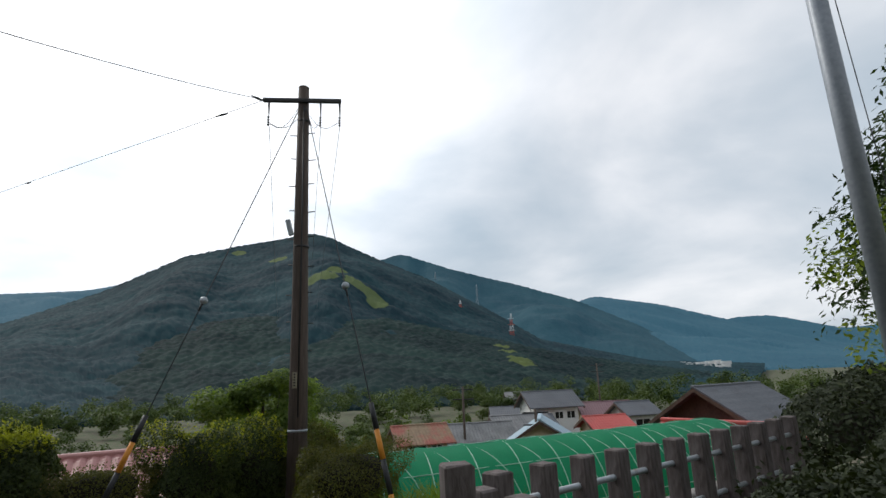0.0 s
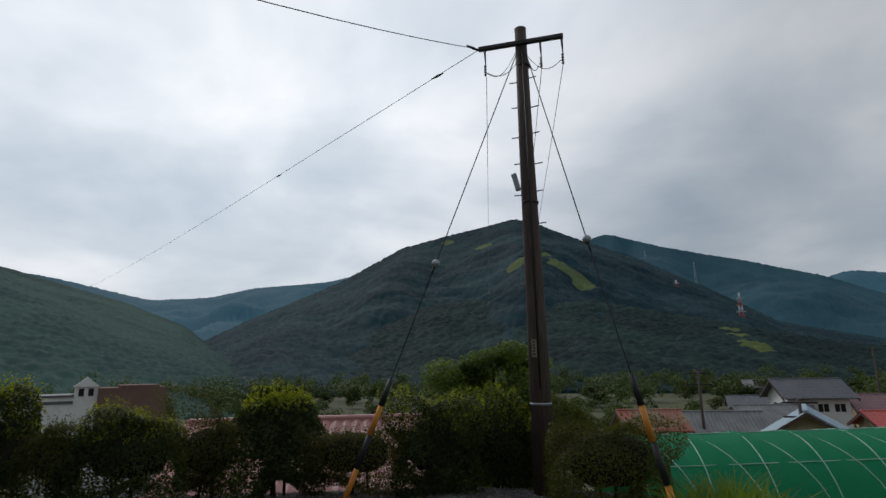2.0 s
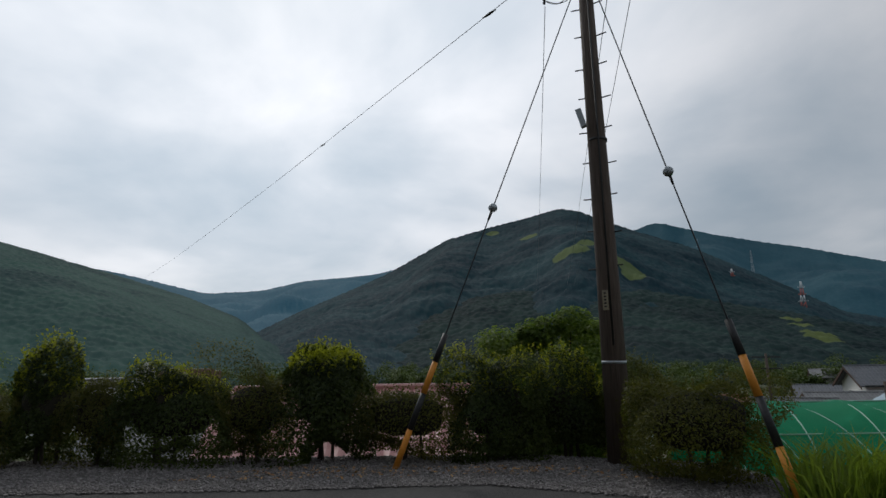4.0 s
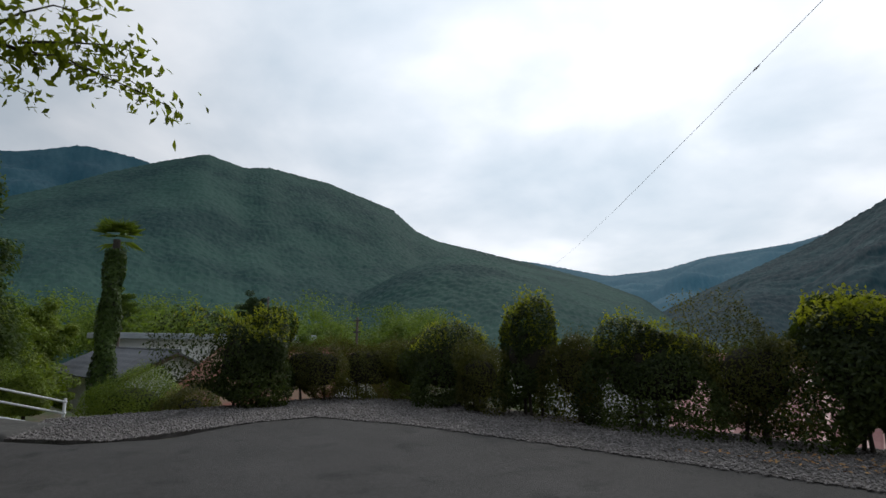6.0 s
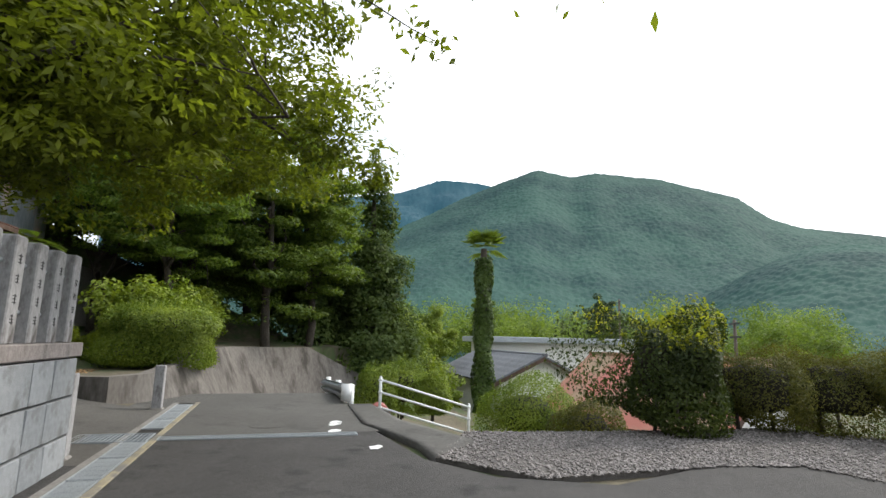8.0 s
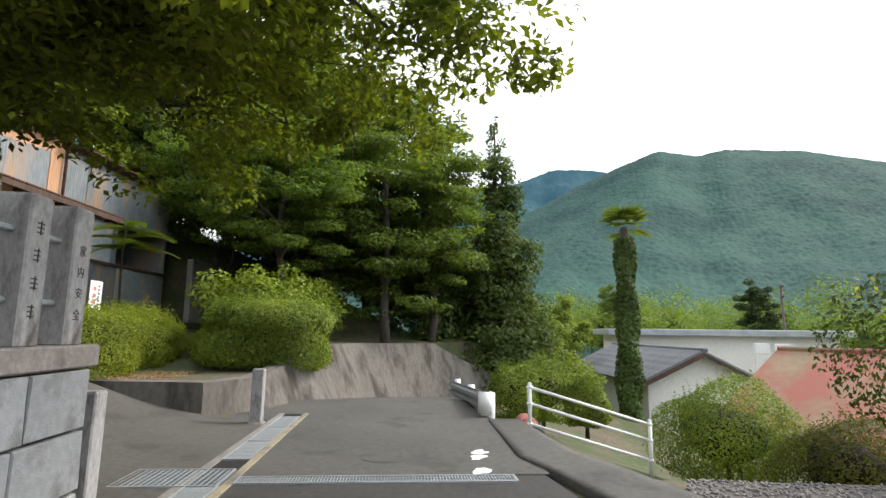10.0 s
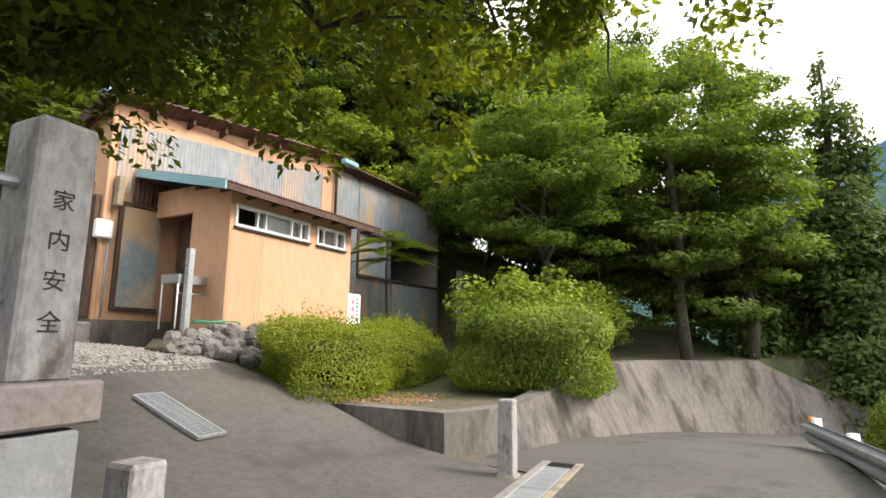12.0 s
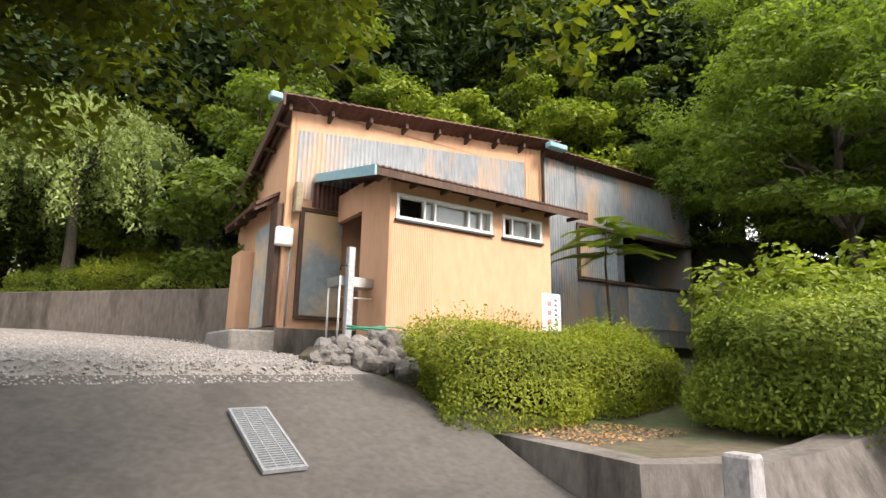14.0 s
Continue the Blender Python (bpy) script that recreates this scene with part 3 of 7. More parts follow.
# the lot
LOT = [rc(-14, 0.9), rc(-14, -7), (-0.5, 5.5), (-0.9, 9.2), (-2.4, 10.35), (-3.85, 10.85), (-6.2, 9.40), (-8.5, 8.15), (-10.0, 7.35), (-11.6, 6.5), (-13.0, 5.65), (-14.0, 5.0), (-14.05, 4.1), (-13.4, 3.2), (-12.45, 2.3), (-12.4, 1.1), (-13.0, 0.15), (-14.9, -1.2), rc(1.3, -2.6), rc(1.3, 0.9)]
lot = prism("pavement", LOT, -0.25, 0.0, M_asphalt)
tagged(lot, "dark worn asphalt of the parking lot", "pavement", kind="structure")


def road_z(x, y):
    a, s = road_coords(np.array(x), np.array(y))
    return -float(min(0.11 * max(0.0, a - 6.5), 1.6))


AA = np.linspace(0.62, 16, 34)
bend = lambda a: -0.10 * max(0.0, a - 9.0) ** 1.9  # noqa: E731
strip("road", [rc(a, -0.0 + bend(a)) for a in AA], [rc(a, -3.12 + bend(a)) for a in AA], M_road, "grey asphalt lane running past the drain", "road", road_z, 0.008, n=4)

EDGE_A, EDGE_S = (3.9, 4.15, 5.0, 5.7, 7.2, 9.5, 11.5, 13.5, 15.2, 16.2), (0.05, 1.4, 1.0, 0.65, 0.25, 0.0, -0.4, -1.3, -2.9, -4.6)
AB = np.linspace(3.9, 16, 50)
strip("road_shoulder", [rc(a, float(np.interp(a, EDGE_A, EDGE_S))) for a in AB], [rc(a, -0.2 + bend(a)) for a in AB], M_road, "grey asphalt at the foot of the retaining wall", "road", road_z, 0.004, n=3)

# gravel strip along the hedge
OUTER = [(-15.0, 0.3), (-15.9, 2.6), (-17.3, 5.5), (-16.2, 7.4), (-13.8, 8.4), (-11.0, 9.9), (-8.0, 11.4), (-5.2, 12.8), (-2.0, 13.2), (-0.4, 11.2)]
INNER = [(-13.1, 0.25), (-12.5, 1.6), (-13.7, 3.6), (-14.0, 4.6), (-12.6, 5.9), (-10.0, 7.35), (-7.6, 8.6), (-4.9, 10.2), (-2.4, 10.35), (-0.9, 9.2)]
bed = prism("gravel_strip", INNER + OUTER[::-1], -0.2, 0.012, M_gravel_bed)
tagged(bed, "grey gravel bed along the hedge", "gravel strip", kind="structure")


def scatter_stones(name, label, n, seed, where, z, size, mat):
    rng = rng_of(seed)
    base = np.array([(1, 0, 0), (-1, 0, 0), (0, 1, 0), (0, -1, 0), (0, 0, 1), (0, 0, -1)], float)
    tri = np.array([(0, 2, 4), (2, 1, 4), (1, 3, 4), (3, 0, 4), (2, 0, 5), (1, 2, 5), (3, 1, 5), (0, 3, 5)])
    P = where(rng, n)
    S = rng.uniform(0.5, 1.4, (n, 1, 3)) * size * [1, 1, 0.6]
    ang = rng.uniform(0, 6.28, n)
    V = base[None] * S + rng.normal(0, size * 0.15, (n, 6, 3))
    c, s = np.cos(ang)[:, None], np.sin(ang)[:, None]
    V = np.stack([V[..., 0] * c - V[..., 1] * s, V[..., 0] * s + V[..., 1] * c, V[..., 2]], -1)
    V += np.concatenate([P, (z(P) if callable(z) else np.full(n, z))[:, None]], 1)[:, None]
    T = (np.arange(n)[:, None, None] * 6 + tri[None]).reshape(-1, 3)
    ob = mesh_ob(name, quick_mesh(name, V.reshape(-1, 3), T), mat)
    return tagged(ob, label, "gravel", kind="stuff")


def between(A, B):
    A, B = np.array(A), np.array(B)
    area = np.array([np.linalg.norm(A[i + 1] - A[i]) * np.linalg.norm(B[i] - A[i] + B[i + 1] - A[i + 1]) for i in range(len(A) - 1)])

    def where(rng, n):
        k = rng.choice(len(area), n, p=area / area.sum())
        t, u = rng.uniform(0, 1, (n, 1)), rng.uniform(-0.03, 1, (n, 1))
        return (A[k] * (1 - t) + A[k + 1] * t) * (1 - u) + (B[k] * (1 - t) + B[k + 1] * t) * u
    return where


scatter_stones("gravel", "loose grey gravel along the hedge", 26000, 3, between(INNER, OUTER), 0.018, 0.024, M_gravel)


# ---- mountains ----
def mountain_material(name, dark, light, clearings=(), patch=0.01, glow=None):
    mat = bpy.data.materials.new(name)
    mat.use_nodes = True
    nt = mat.node_tree
    N, L = nt.nodes.new, nt.links.new
    p = nt.nodes["Principled BSDF"]
    p.inputs["Roughness"].default_value, p.inputs["Specular IOR Level"].default_value = 0.9, 0.1
    co = N("ShaderNodeTexCoord")
    n1, n2 = N("ShaderNodeTexNoise"), N("ShaderNodeTexVoronoi")
    n1.inputs["Scale"].default_value, n1.inputs["Detail"].default_value = patch, 6
    n2.inputs["Scale"].default_value = 0.16
    for n in (n1, n2):
        L(co.outputs["Object"], n.inputs["Vector"])
    sepc = N("ShaderNodeSeparateColor")
    L(n2.outputs["Color"], sepc.inputs[0])
    ad = N("ShaderNodeMath")
    ad.operation = "MULTIPLY_ADD"
    ad.inputs[1].default_value = 0.5
    L(sepc.outputs[0], ad.inputs[0])
    sb = N("ShaderNodeMath")
    sb.operation = "MULTIPLY_ADD"
    sb.inputs[1].default_value, sb.inputs[2].default_value = 3.0, -1.3
    L(n1.outputs["Fac"], sb.inputs[0])
    L(sb.outputs[0], ad.inputs[2])
    ad.use_clamp = True
    mix = N("ShaderNodeMix")
    mix.data_type = "RGBA"
    mix.inputs[6].default_value, mix.inputs[7].default_value = (*dark, 1), (*light, 1)
    L(ad.outputs[0], mix.inputs[0])
    colour = mix.outputs[2]
    for c, r in clearings:
        d = N("ShaderNodeVectorMath")
        d.operation = "DISTANCE"
        d.inputs[1].default_value = c
        wob = N("ShaderNodeTexNoise")
        wob.inputs["Scale"].default_value = 0.03
        L(co.outputs["Object"], wob.inputs["Vector"])
        L(co.outputs["Object"], d.inputs[0])
        sm = N("ShaderNodeMath")
        sm.operation = "MULTIPLY_ADD"
        sm.inputs[1].default_value = r * 1.2
        L(wob.outputs["Fac"], sm.inputs[0])
        L(d.outputs["Value"], sm.inputs[2])
        mr = N("ShaderNodeMapRange")
        mr.inputs["From Min"].default_value, mr.inputs["From Max"].default_value = r * 1.55, r * 1.45
        L(sm.outputs[0], mr.inputs["Value"])
        m2 = N("ShaderNodeMix")
        m2.data_type = "RGBA"
        m2.inputs[7].default_value = (0.085, 0.11, 0.035, 1)
        L(colour, m2.inputs[6])
        L(mr.outputs[0], m2.inputs[0])
        colour = m2.outputs[2]
    L(colour, p.inputs["Base Color"])
    # faint blue emission imitates haze; the slope itself gives off no light
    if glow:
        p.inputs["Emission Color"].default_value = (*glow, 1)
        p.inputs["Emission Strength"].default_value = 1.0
    return mat


def cell_bumps(X, Y, size, seed):
    """Rounded crowns: height over a jittered lattice of trees."""
    best = np.full(X.shape, 9.0)
    gx, gy = np.floor(X / size), np.floor(Y / size)
    for i in (-1, 0, 1):
        for j in (-1, 0, 1):
            cx, cy = gx + i, gy + j
            h1 = np.modf(np.abs(np.sin(cx * 127.1 + cy * 311.7 + seed) * 43758.5453))[0]
            h2 = np.modf(np.abs(np.sin(cx * 269.5 + cy * 183.3 + seed) * 43758.5453))[0]
            d = np.hypot(cx + 0.1 + 0.8 * h1 - X / size, cy + 0.1 + 0.8 * h2 - Y / size) + 0.25 * h1
            best = np.minimum(best, d)
    return np.clip(1 - best, 0, 1)


def wave_noise(X, Y, scale, seed, octaves=4):
    rng = rng_of(seed)
    out = np.zeros(X.shape)
    amp = 1.0
    for o in range(octaves):
        for _ in range(5):
            k = rng.normal(0, 1, 2) * 2 ** o / scale * 6.28 * 0.5
            out += amp * np.sin(X * k[0] + Y * k[1] + rng.uniform(0, 6.28)) / 5
        amp *= 0.55
    return out


HUB = np.array([-5.0, 1.0])


def mountain(name, label, az, el, ridge, foot, mat, seed, step=0.14, rows=110, crown=7.0, foot_z=-6.0, bulge=0.75, spurs=0.13, fine=0.35, clearings=()):
    """A wooded slope that rises from its foot to a skyline given by bearing and elevation."""
    a = np.arange(min(az), max(az), step)
    o = np.argsort(az)
    e = np.interp(a, np.array(az)[o], np.array(el)[o])
    k = np.ones(9) / 9
    e = np.convolve(np.pad(e, 4, mode="edge"), k, mode="valid")
    s = np.linspace(0, 1, rows)
    A, S = np.meshgrid(np.radians(a), s, indexing="ij")
    jit = rng_of(seed + 5)
    A[1:-1] += np.radians(step) * jit.uniform(-0.4, 0.4, A[1:-1].shape)
    S[:, 1:-1] += jit.uniform(-0.4, 0.4, S[:, 1:-1].shape) / rows
    wob = wave_noise(A * 60, A * 0, 14, seed)[:, :1] * 0.05
    Dm = foot + (ridge * (1 + wob) - foot) * S
    X, Y = HUB[0] - np.sin(A) * Dm, HUB[1] + np.cos(A) * Dm
    top = 1.5 + ridge * (1 + wob[:, :1]) * np.tan(np.radians(e))[:, None]
    Z = foot_z + (top - foot_z) * S ** (1 / bulge)
    lump = (wave_noise(A * ridge, Dm * 0.75, ridge * 0.55, seed + 1, 3) + fine * wave_noise(X, Y, ridge * 0.12, seed + 2, 3)) * ridge * spurs * np.sin(np.pi * S) ** 0.8 * np.clip((top - foot_z) / (ridge * 0.2), 0.1, 1)
    Z = np.minimum(Z + lump * 0.35, foot_z + (top - foot_z) * np.maximum(S, 0.02) ** 0.5)
    Z = np.minimum(Z, 1.5 + Dm * np.tan(np.radians(e))[:, None] * (0.97 + 0.03 * S))
    Z += cell_bumps(X, Y, crown, seed) * crown * 0.4
    Z[:, 0] = foot_z - 5
    n, m = A.shape
    V = np.stack([X, Y, Z], -1).reshape(-1, 3)
    i = (np.arange(n - 1)[:, None] * m + np.arange(m - 1)[None]).reshape(-1, 1)
    Q = np.concatenate([i, i + 1, i + m + 1, i + m], 1)
    if callable(mat):
        spots = []
        for c_az, c_el, size in clearings:
            col = V.reshape(n, m, 3)[int(np.argmin(np.abs(a - c_az)))]
            up = np.degrees(np.arctan2(col[:, 2] - 2.0, np.hypot(col[:, 0], col[:, 1])))
            spots.append((tuple(col[int(np.argmax(up >= c_el))]), size))
        mat = mat(spots)
    ob = mesh_ob(name, quick_mesh(name, V, Q), mat)
    return tagged(ob, label, "mountain", kind="structure")


def bearing(az, el, d):
    return (HUB[0] - math.sin(radians(az)) * d, HUB[1] + math.cos(radians(az)) * d, 1.5 + d * math.tan(radians(el)))


# main slope: air haze is mixed into its bluish colour and weak emission
MT_main = lambda spots: mountain_material("hazed_wooded_slope", (0.003, 0.015, 0.022), (0.013, 0.040, 0.046), spots, glow=(0.001, 0.004, 0.006))  # noqa: E731
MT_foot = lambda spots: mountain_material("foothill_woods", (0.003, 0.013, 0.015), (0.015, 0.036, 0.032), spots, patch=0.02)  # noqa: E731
# cedar slope: a little blue emission added for the air in between
MT_left = mountain_material("hazed_cedar_slope", (0.009, 0.032, 0.029), (0.028, 0.068, 0.052), glow=(0.002, 0.006, 0.008))
# distant ridges: haze painted as bluer base colours plus blue emission
MT_far = mountain_material("hazed_wooded_ridge", (0.010, 0.030, 0.038), (0.020, 0.050, 0.058), patch=0.004, glow=(0.006, 0.024, 0.038))
MT_farther = mountain_material("hazed_farthest_ridge", (0.014, 0.036, 0.048), (0.026, 0.056, 0.068), patch=0.003, glow=(0.014, 0.050, 0.078))
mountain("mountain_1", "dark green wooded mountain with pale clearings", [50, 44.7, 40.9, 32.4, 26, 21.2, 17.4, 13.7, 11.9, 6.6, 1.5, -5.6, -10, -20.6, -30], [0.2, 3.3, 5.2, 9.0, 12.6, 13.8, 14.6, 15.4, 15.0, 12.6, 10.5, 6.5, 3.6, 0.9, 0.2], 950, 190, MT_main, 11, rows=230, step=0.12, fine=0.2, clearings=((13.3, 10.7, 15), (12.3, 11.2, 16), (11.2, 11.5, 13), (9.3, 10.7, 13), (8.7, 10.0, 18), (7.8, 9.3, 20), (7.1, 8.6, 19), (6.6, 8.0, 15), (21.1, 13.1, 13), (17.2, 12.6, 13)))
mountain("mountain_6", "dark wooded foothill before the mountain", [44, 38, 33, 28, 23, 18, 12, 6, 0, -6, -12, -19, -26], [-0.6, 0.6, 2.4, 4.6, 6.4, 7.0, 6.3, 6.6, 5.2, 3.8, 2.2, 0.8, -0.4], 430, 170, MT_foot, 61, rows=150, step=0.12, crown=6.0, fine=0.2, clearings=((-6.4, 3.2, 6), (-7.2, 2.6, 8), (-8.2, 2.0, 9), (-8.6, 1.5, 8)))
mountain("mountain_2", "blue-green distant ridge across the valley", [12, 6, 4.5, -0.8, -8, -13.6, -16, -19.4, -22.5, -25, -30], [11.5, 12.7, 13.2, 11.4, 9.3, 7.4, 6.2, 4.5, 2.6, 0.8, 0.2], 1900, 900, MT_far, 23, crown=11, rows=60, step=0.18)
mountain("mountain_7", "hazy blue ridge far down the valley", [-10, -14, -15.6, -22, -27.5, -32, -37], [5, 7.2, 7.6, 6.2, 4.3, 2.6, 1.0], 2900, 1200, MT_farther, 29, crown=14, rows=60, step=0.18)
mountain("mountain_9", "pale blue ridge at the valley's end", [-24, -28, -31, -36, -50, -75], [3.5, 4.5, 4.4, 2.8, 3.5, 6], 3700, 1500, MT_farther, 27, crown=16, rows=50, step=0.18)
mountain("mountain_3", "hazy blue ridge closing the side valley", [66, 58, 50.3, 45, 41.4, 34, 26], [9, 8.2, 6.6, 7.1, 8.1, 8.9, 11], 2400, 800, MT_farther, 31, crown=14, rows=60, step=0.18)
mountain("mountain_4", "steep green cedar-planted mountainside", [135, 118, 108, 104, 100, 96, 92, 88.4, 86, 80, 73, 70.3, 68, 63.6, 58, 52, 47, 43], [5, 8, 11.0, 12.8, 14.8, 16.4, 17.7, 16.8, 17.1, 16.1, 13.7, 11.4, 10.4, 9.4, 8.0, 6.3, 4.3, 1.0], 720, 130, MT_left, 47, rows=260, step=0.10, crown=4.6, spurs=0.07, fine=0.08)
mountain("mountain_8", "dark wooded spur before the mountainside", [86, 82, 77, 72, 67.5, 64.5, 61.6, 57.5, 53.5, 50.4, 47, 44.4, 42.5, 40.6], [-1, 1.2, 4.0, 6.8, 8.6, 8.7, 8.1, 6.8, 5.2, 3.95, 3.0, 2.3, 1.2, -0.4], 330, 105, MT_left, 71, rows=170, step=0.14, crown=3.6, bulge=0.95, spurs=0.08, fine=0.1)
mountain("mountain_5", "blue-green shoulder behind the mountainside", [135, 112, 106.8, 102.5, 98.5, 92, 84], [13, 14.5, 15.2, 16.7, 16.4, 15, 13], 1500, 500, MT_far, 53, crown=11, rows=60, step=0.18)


# ---- shrine wall with stone pillars, drain and driveway ----
def road_m(a, s, z=0.0):
    """Pose with x along the road, y inland, z up."""
    x, y = rc(a, s)
    return Matrix.Translation((x, y, z)) @ Matrix(((DU[0], DN[0], 0, 0), (DU[1], DN[1], 0, 0), (0, 0, 1, 0), (0, 0, 0, 1)))


WALL_A = -0.95      # end of the wall at the driveway
WALL_S = 0.60
wall_start = -8.6
wall_root = tagged(part("wall_shrine", box((wall_start, WALL_S + 0.03, -0.2), (WALL_A - 0.03, WALL_S + 0.5, 1.14), 0.0, road_m(0, 0)), M_mortar), "retaining wall of cut grey stone blocks under the pillars", "wall", kind="structure")
block_mesh = {}


def block_ob(w, h, x, z, seed):
    key = (round(w, 2), round(h, 2), seed % 3)
    if key not in block_mesh:
        bm = box((0, -0.05, 0), (w, 0.06, h), 0.008)
        r = random.Random(seed)
        for v in bm.verts:
            if v.co.y < -0.03:
                v.co.y += r.uniform(-0.006, 0.006)
        me = bpy.data.meshes.new("stone_block")
        bm.to_mesh(me)
        bm.free()
        me.materials.append(M_block)
        block_mesh[key] = me
    ob = new("stone_block", block_mesh[key])
    ob.parent = wall_root
    ob.matrix_world = road_m(x, WALL_S, z)
    return ob


for row, (z, h) in enumerate(((-0.1, 0.42), (0.335, 0.39), (0.735, 0.40))):
    x = WALL_A
    k = 0
    while x > wall_start + 0.2:
        w = (0.62, 0.5, 0.7, 0.45)[(k + row * 2) % 4]
        w = min(w, x - wall_start)
        block_ob(w - 0.014, h - 0.012, x - w, z, k + row)
        x -= w
        k += 1
for z, h in ((-0.1, 0.42), (0.335, 0.39), (0.735, 0.40)):
    ob = part("stone_block", box((WALL_A - 0.05, WALL_S, z), (WALL_A, WALL_S + 0.5, z + h - 0.012), 0.008, road_m(0, 0)), M_block, wall_root)
cop = part("stone_coping", box((wall_start, WALL_S - 0.07, 1.14), (WALL_A + 0.05, WALL_S + 0.52, 1.29), 0.012, road_m(0, 0)), M_darkstone)
tagged(cop, "dark weathered stone coping on the wall", "coping", kind="structure")


def stone_pillar(a, s, h, z, label, category, w=0.21, d=0.21, mat=None, name="stone_pillar", group="pillars of the shrine fence", lean=0.0):
    root = thing(name, label, category, road_m(a, s, z) @ pose(0, 0, 0, 0, lean, 0), group)
    bm = box((-w / 2, -d / 2, 0), (w / 2, d / 2, h), 0.012)
    for v in bm.verts:
        if v.co.z > h - 0.001:
            v.co.z += 0.012 * (1 - abs(v.co.x) / w)
    part("shaft", bm, mat or M_granite, root)
    return root


def text_part(word, size, m, mat, parent, label):
    cu = bpy.data.curves.new("inscription", "FONT")
    cu.body, cu.size, cu.align_x, cu.align_y, cu.extrude = word, size, "CENTER", "CENTER", 0.001
    cu.materials.append(mat)
    ob = new("inscription", cu)
    ob.parent = parent
    ob.matrix_basis = m
    ob["label"] = label
    return ob


n_pillars = 14
for i in range(n_pillars):
    a = WALL_A - 0.115 - i * 0.46
    p = stone_pillar(a, WALL_S + 0.135, 0.92 - (0.0 if i else -0.02), 1.285, "square grey granite fence pillar with engraved front" if i < 3 else "square grey granite fence pillar on the coping", "pillar")
    face = Matrix(((1, 0, 0, 0), (0, 0, -1, -0.107), (0, 1, 0, 0), (0, 0, 0, 1)))
    if i == 0:
        for k, ch in enumerate("家内安全"):
            text_part(ch, 0.082, pose(0.0, 0, 0.64 - k * 0.146) @ face, M_ink, p, "black engraved character")
    elif i < 4:
        r = random.Random(40 + i)
        for k in range(4):
            bm = bmesh.new()
            zc = 0.72 - k * 0.17
            for q in range(3):
                add_box(bm, (-0.035, -0.108, zc - 0.03 + q * 0.028), (0.035 - 0.02 * r.random(), -0.104, zc - 0.022 + q * 0.028))
            add_box(bm, (-0.004, -0.109, zc - 0.04), (0.005, -0.104, zc + 0.045))
            part("inscription", bm, M_ink, p, "black engraved character")
    if i:
        for z in (0.28, 0.70):
            rail = part("fence_rail", box((a + 0.10, WALL_S + 0.11, 1.285 + z - 0.02), (a + 0.36, WALL_S + 0.16, 1.285 + z + 0.02), 0.012, road_m(0, 0)), M_galv)
            tagged(rail, "grey metal bar between granite pillars", "rail", "", "")
            rail["group"] = "rails of the shrine fence"

for a, s, h in ((-0.62, 0.72, 0.93), (3.70, 0.55, 0.80)):
    q = stone_pillar(a, s, h + 0.1, -0.1, "short weathered square stone post at the driveway", "post", 0.17, 0.17, M_granite, "stone_post", "posts at the driveway", 1.0)
    rk = part("footing", box((-0.12, -0.12, 0.0), (0.12, 0.12, 0.13), 0.03), M_kerb, q)

# drain along the road with steel grating
# solid box; its near-black top stands in for the channel's unlit depth
drain = tagged(part("drain_channel", box((-8.8, -0.02, -0.3), (4.6, 0.34, 0.004), 0.0, road_m(0, 0)), M_unlit), "dark drain channel beside the road", "drain", kind="structure")
for nm, y0, y1, mt, lb in (("drain_edge", 0.30, 0.40, M_kerb, "concrete drain edge"), ("drain_edge", -0.09, 0.0, M_yellowline, "drain edge with worn yellow paint")):
    e = part(nm, box((-8.8, y0, -0.2), (4.6, y1, 0.016), 0.006, road_m(0, 0)), mt)
    tagged(e, lb, "kerb", kind="structure")


def grating(name, label, m, length, width, bars, cross, group=""):
    root = thing(name, label, "drain cover", m, group)
    part("frame", add_box(add_box(add_box(box((0, 0, 0), (length, 0.02, 0.03)), (0, width - 0.02, 0), (length, width, 0.03)), (0, 0.02, 0), (0.02, width - 0.02, 0.03)), (length - 0.02, 0.02, 0), (length, width - 0.02, 0.03)), M_galv, root)
    bm = bmesh.new()
    for i in range(1, bars):
        y = width * i / bars
        add_box(bm, (0.02, y - 0.005, 0.004), (length - 0.02, y + 0.005, 0.027))
    tagged(part("bar_grid", bm, M_galv, root), kind="stuff")
    bm = bmesh.new()
    for i in range(1, cross):
        x = length * i / cross
        add_box(bm, (x - 0.004, 0.02, 0.008), (x + 0.004, width - 0.02, 0.024))
    tagged(part("cross_grid", bm, M_galv, root), kind="stuff")
    return root


cover = grating("drain_cover", "galvanised steel grating over the roadside drain", road_m(-8.7, 0.0, -0.010), 0.98, 0.30, 13, 5, "covers of the roadside drain")
for i in range(1, 13):
    if i != 9:
        copy_thing(cover, road_m(-8.7 + i * 1.0, 0.0, -0.010))
grating("drain_cover", "square steel grating where two drains cross", road_m(0.25, 0.02, -0.006), 0.62, 0.95, 18, 12)
grating("drain_cover", "narrow steel grating across the road", road_m(0.36, -2.75, -0.014) , 0.24, 2.68, 90, 3)
# grating set in the driveway
gz0, gz1 = 0.05 * 3.05 ** 2, 0.05 * 4.08 ** 2
gm = road_m(1.74, 3.04, gz0 + 0.012) @ pose(0, 0, 0, math.degrees(math.atan2(gz1 - gz0, 1.04)), 0, 0)
grating("drain_cover", "steel grating set in the sloping driveway", gm, 0.35, 1.08, 30, 3)


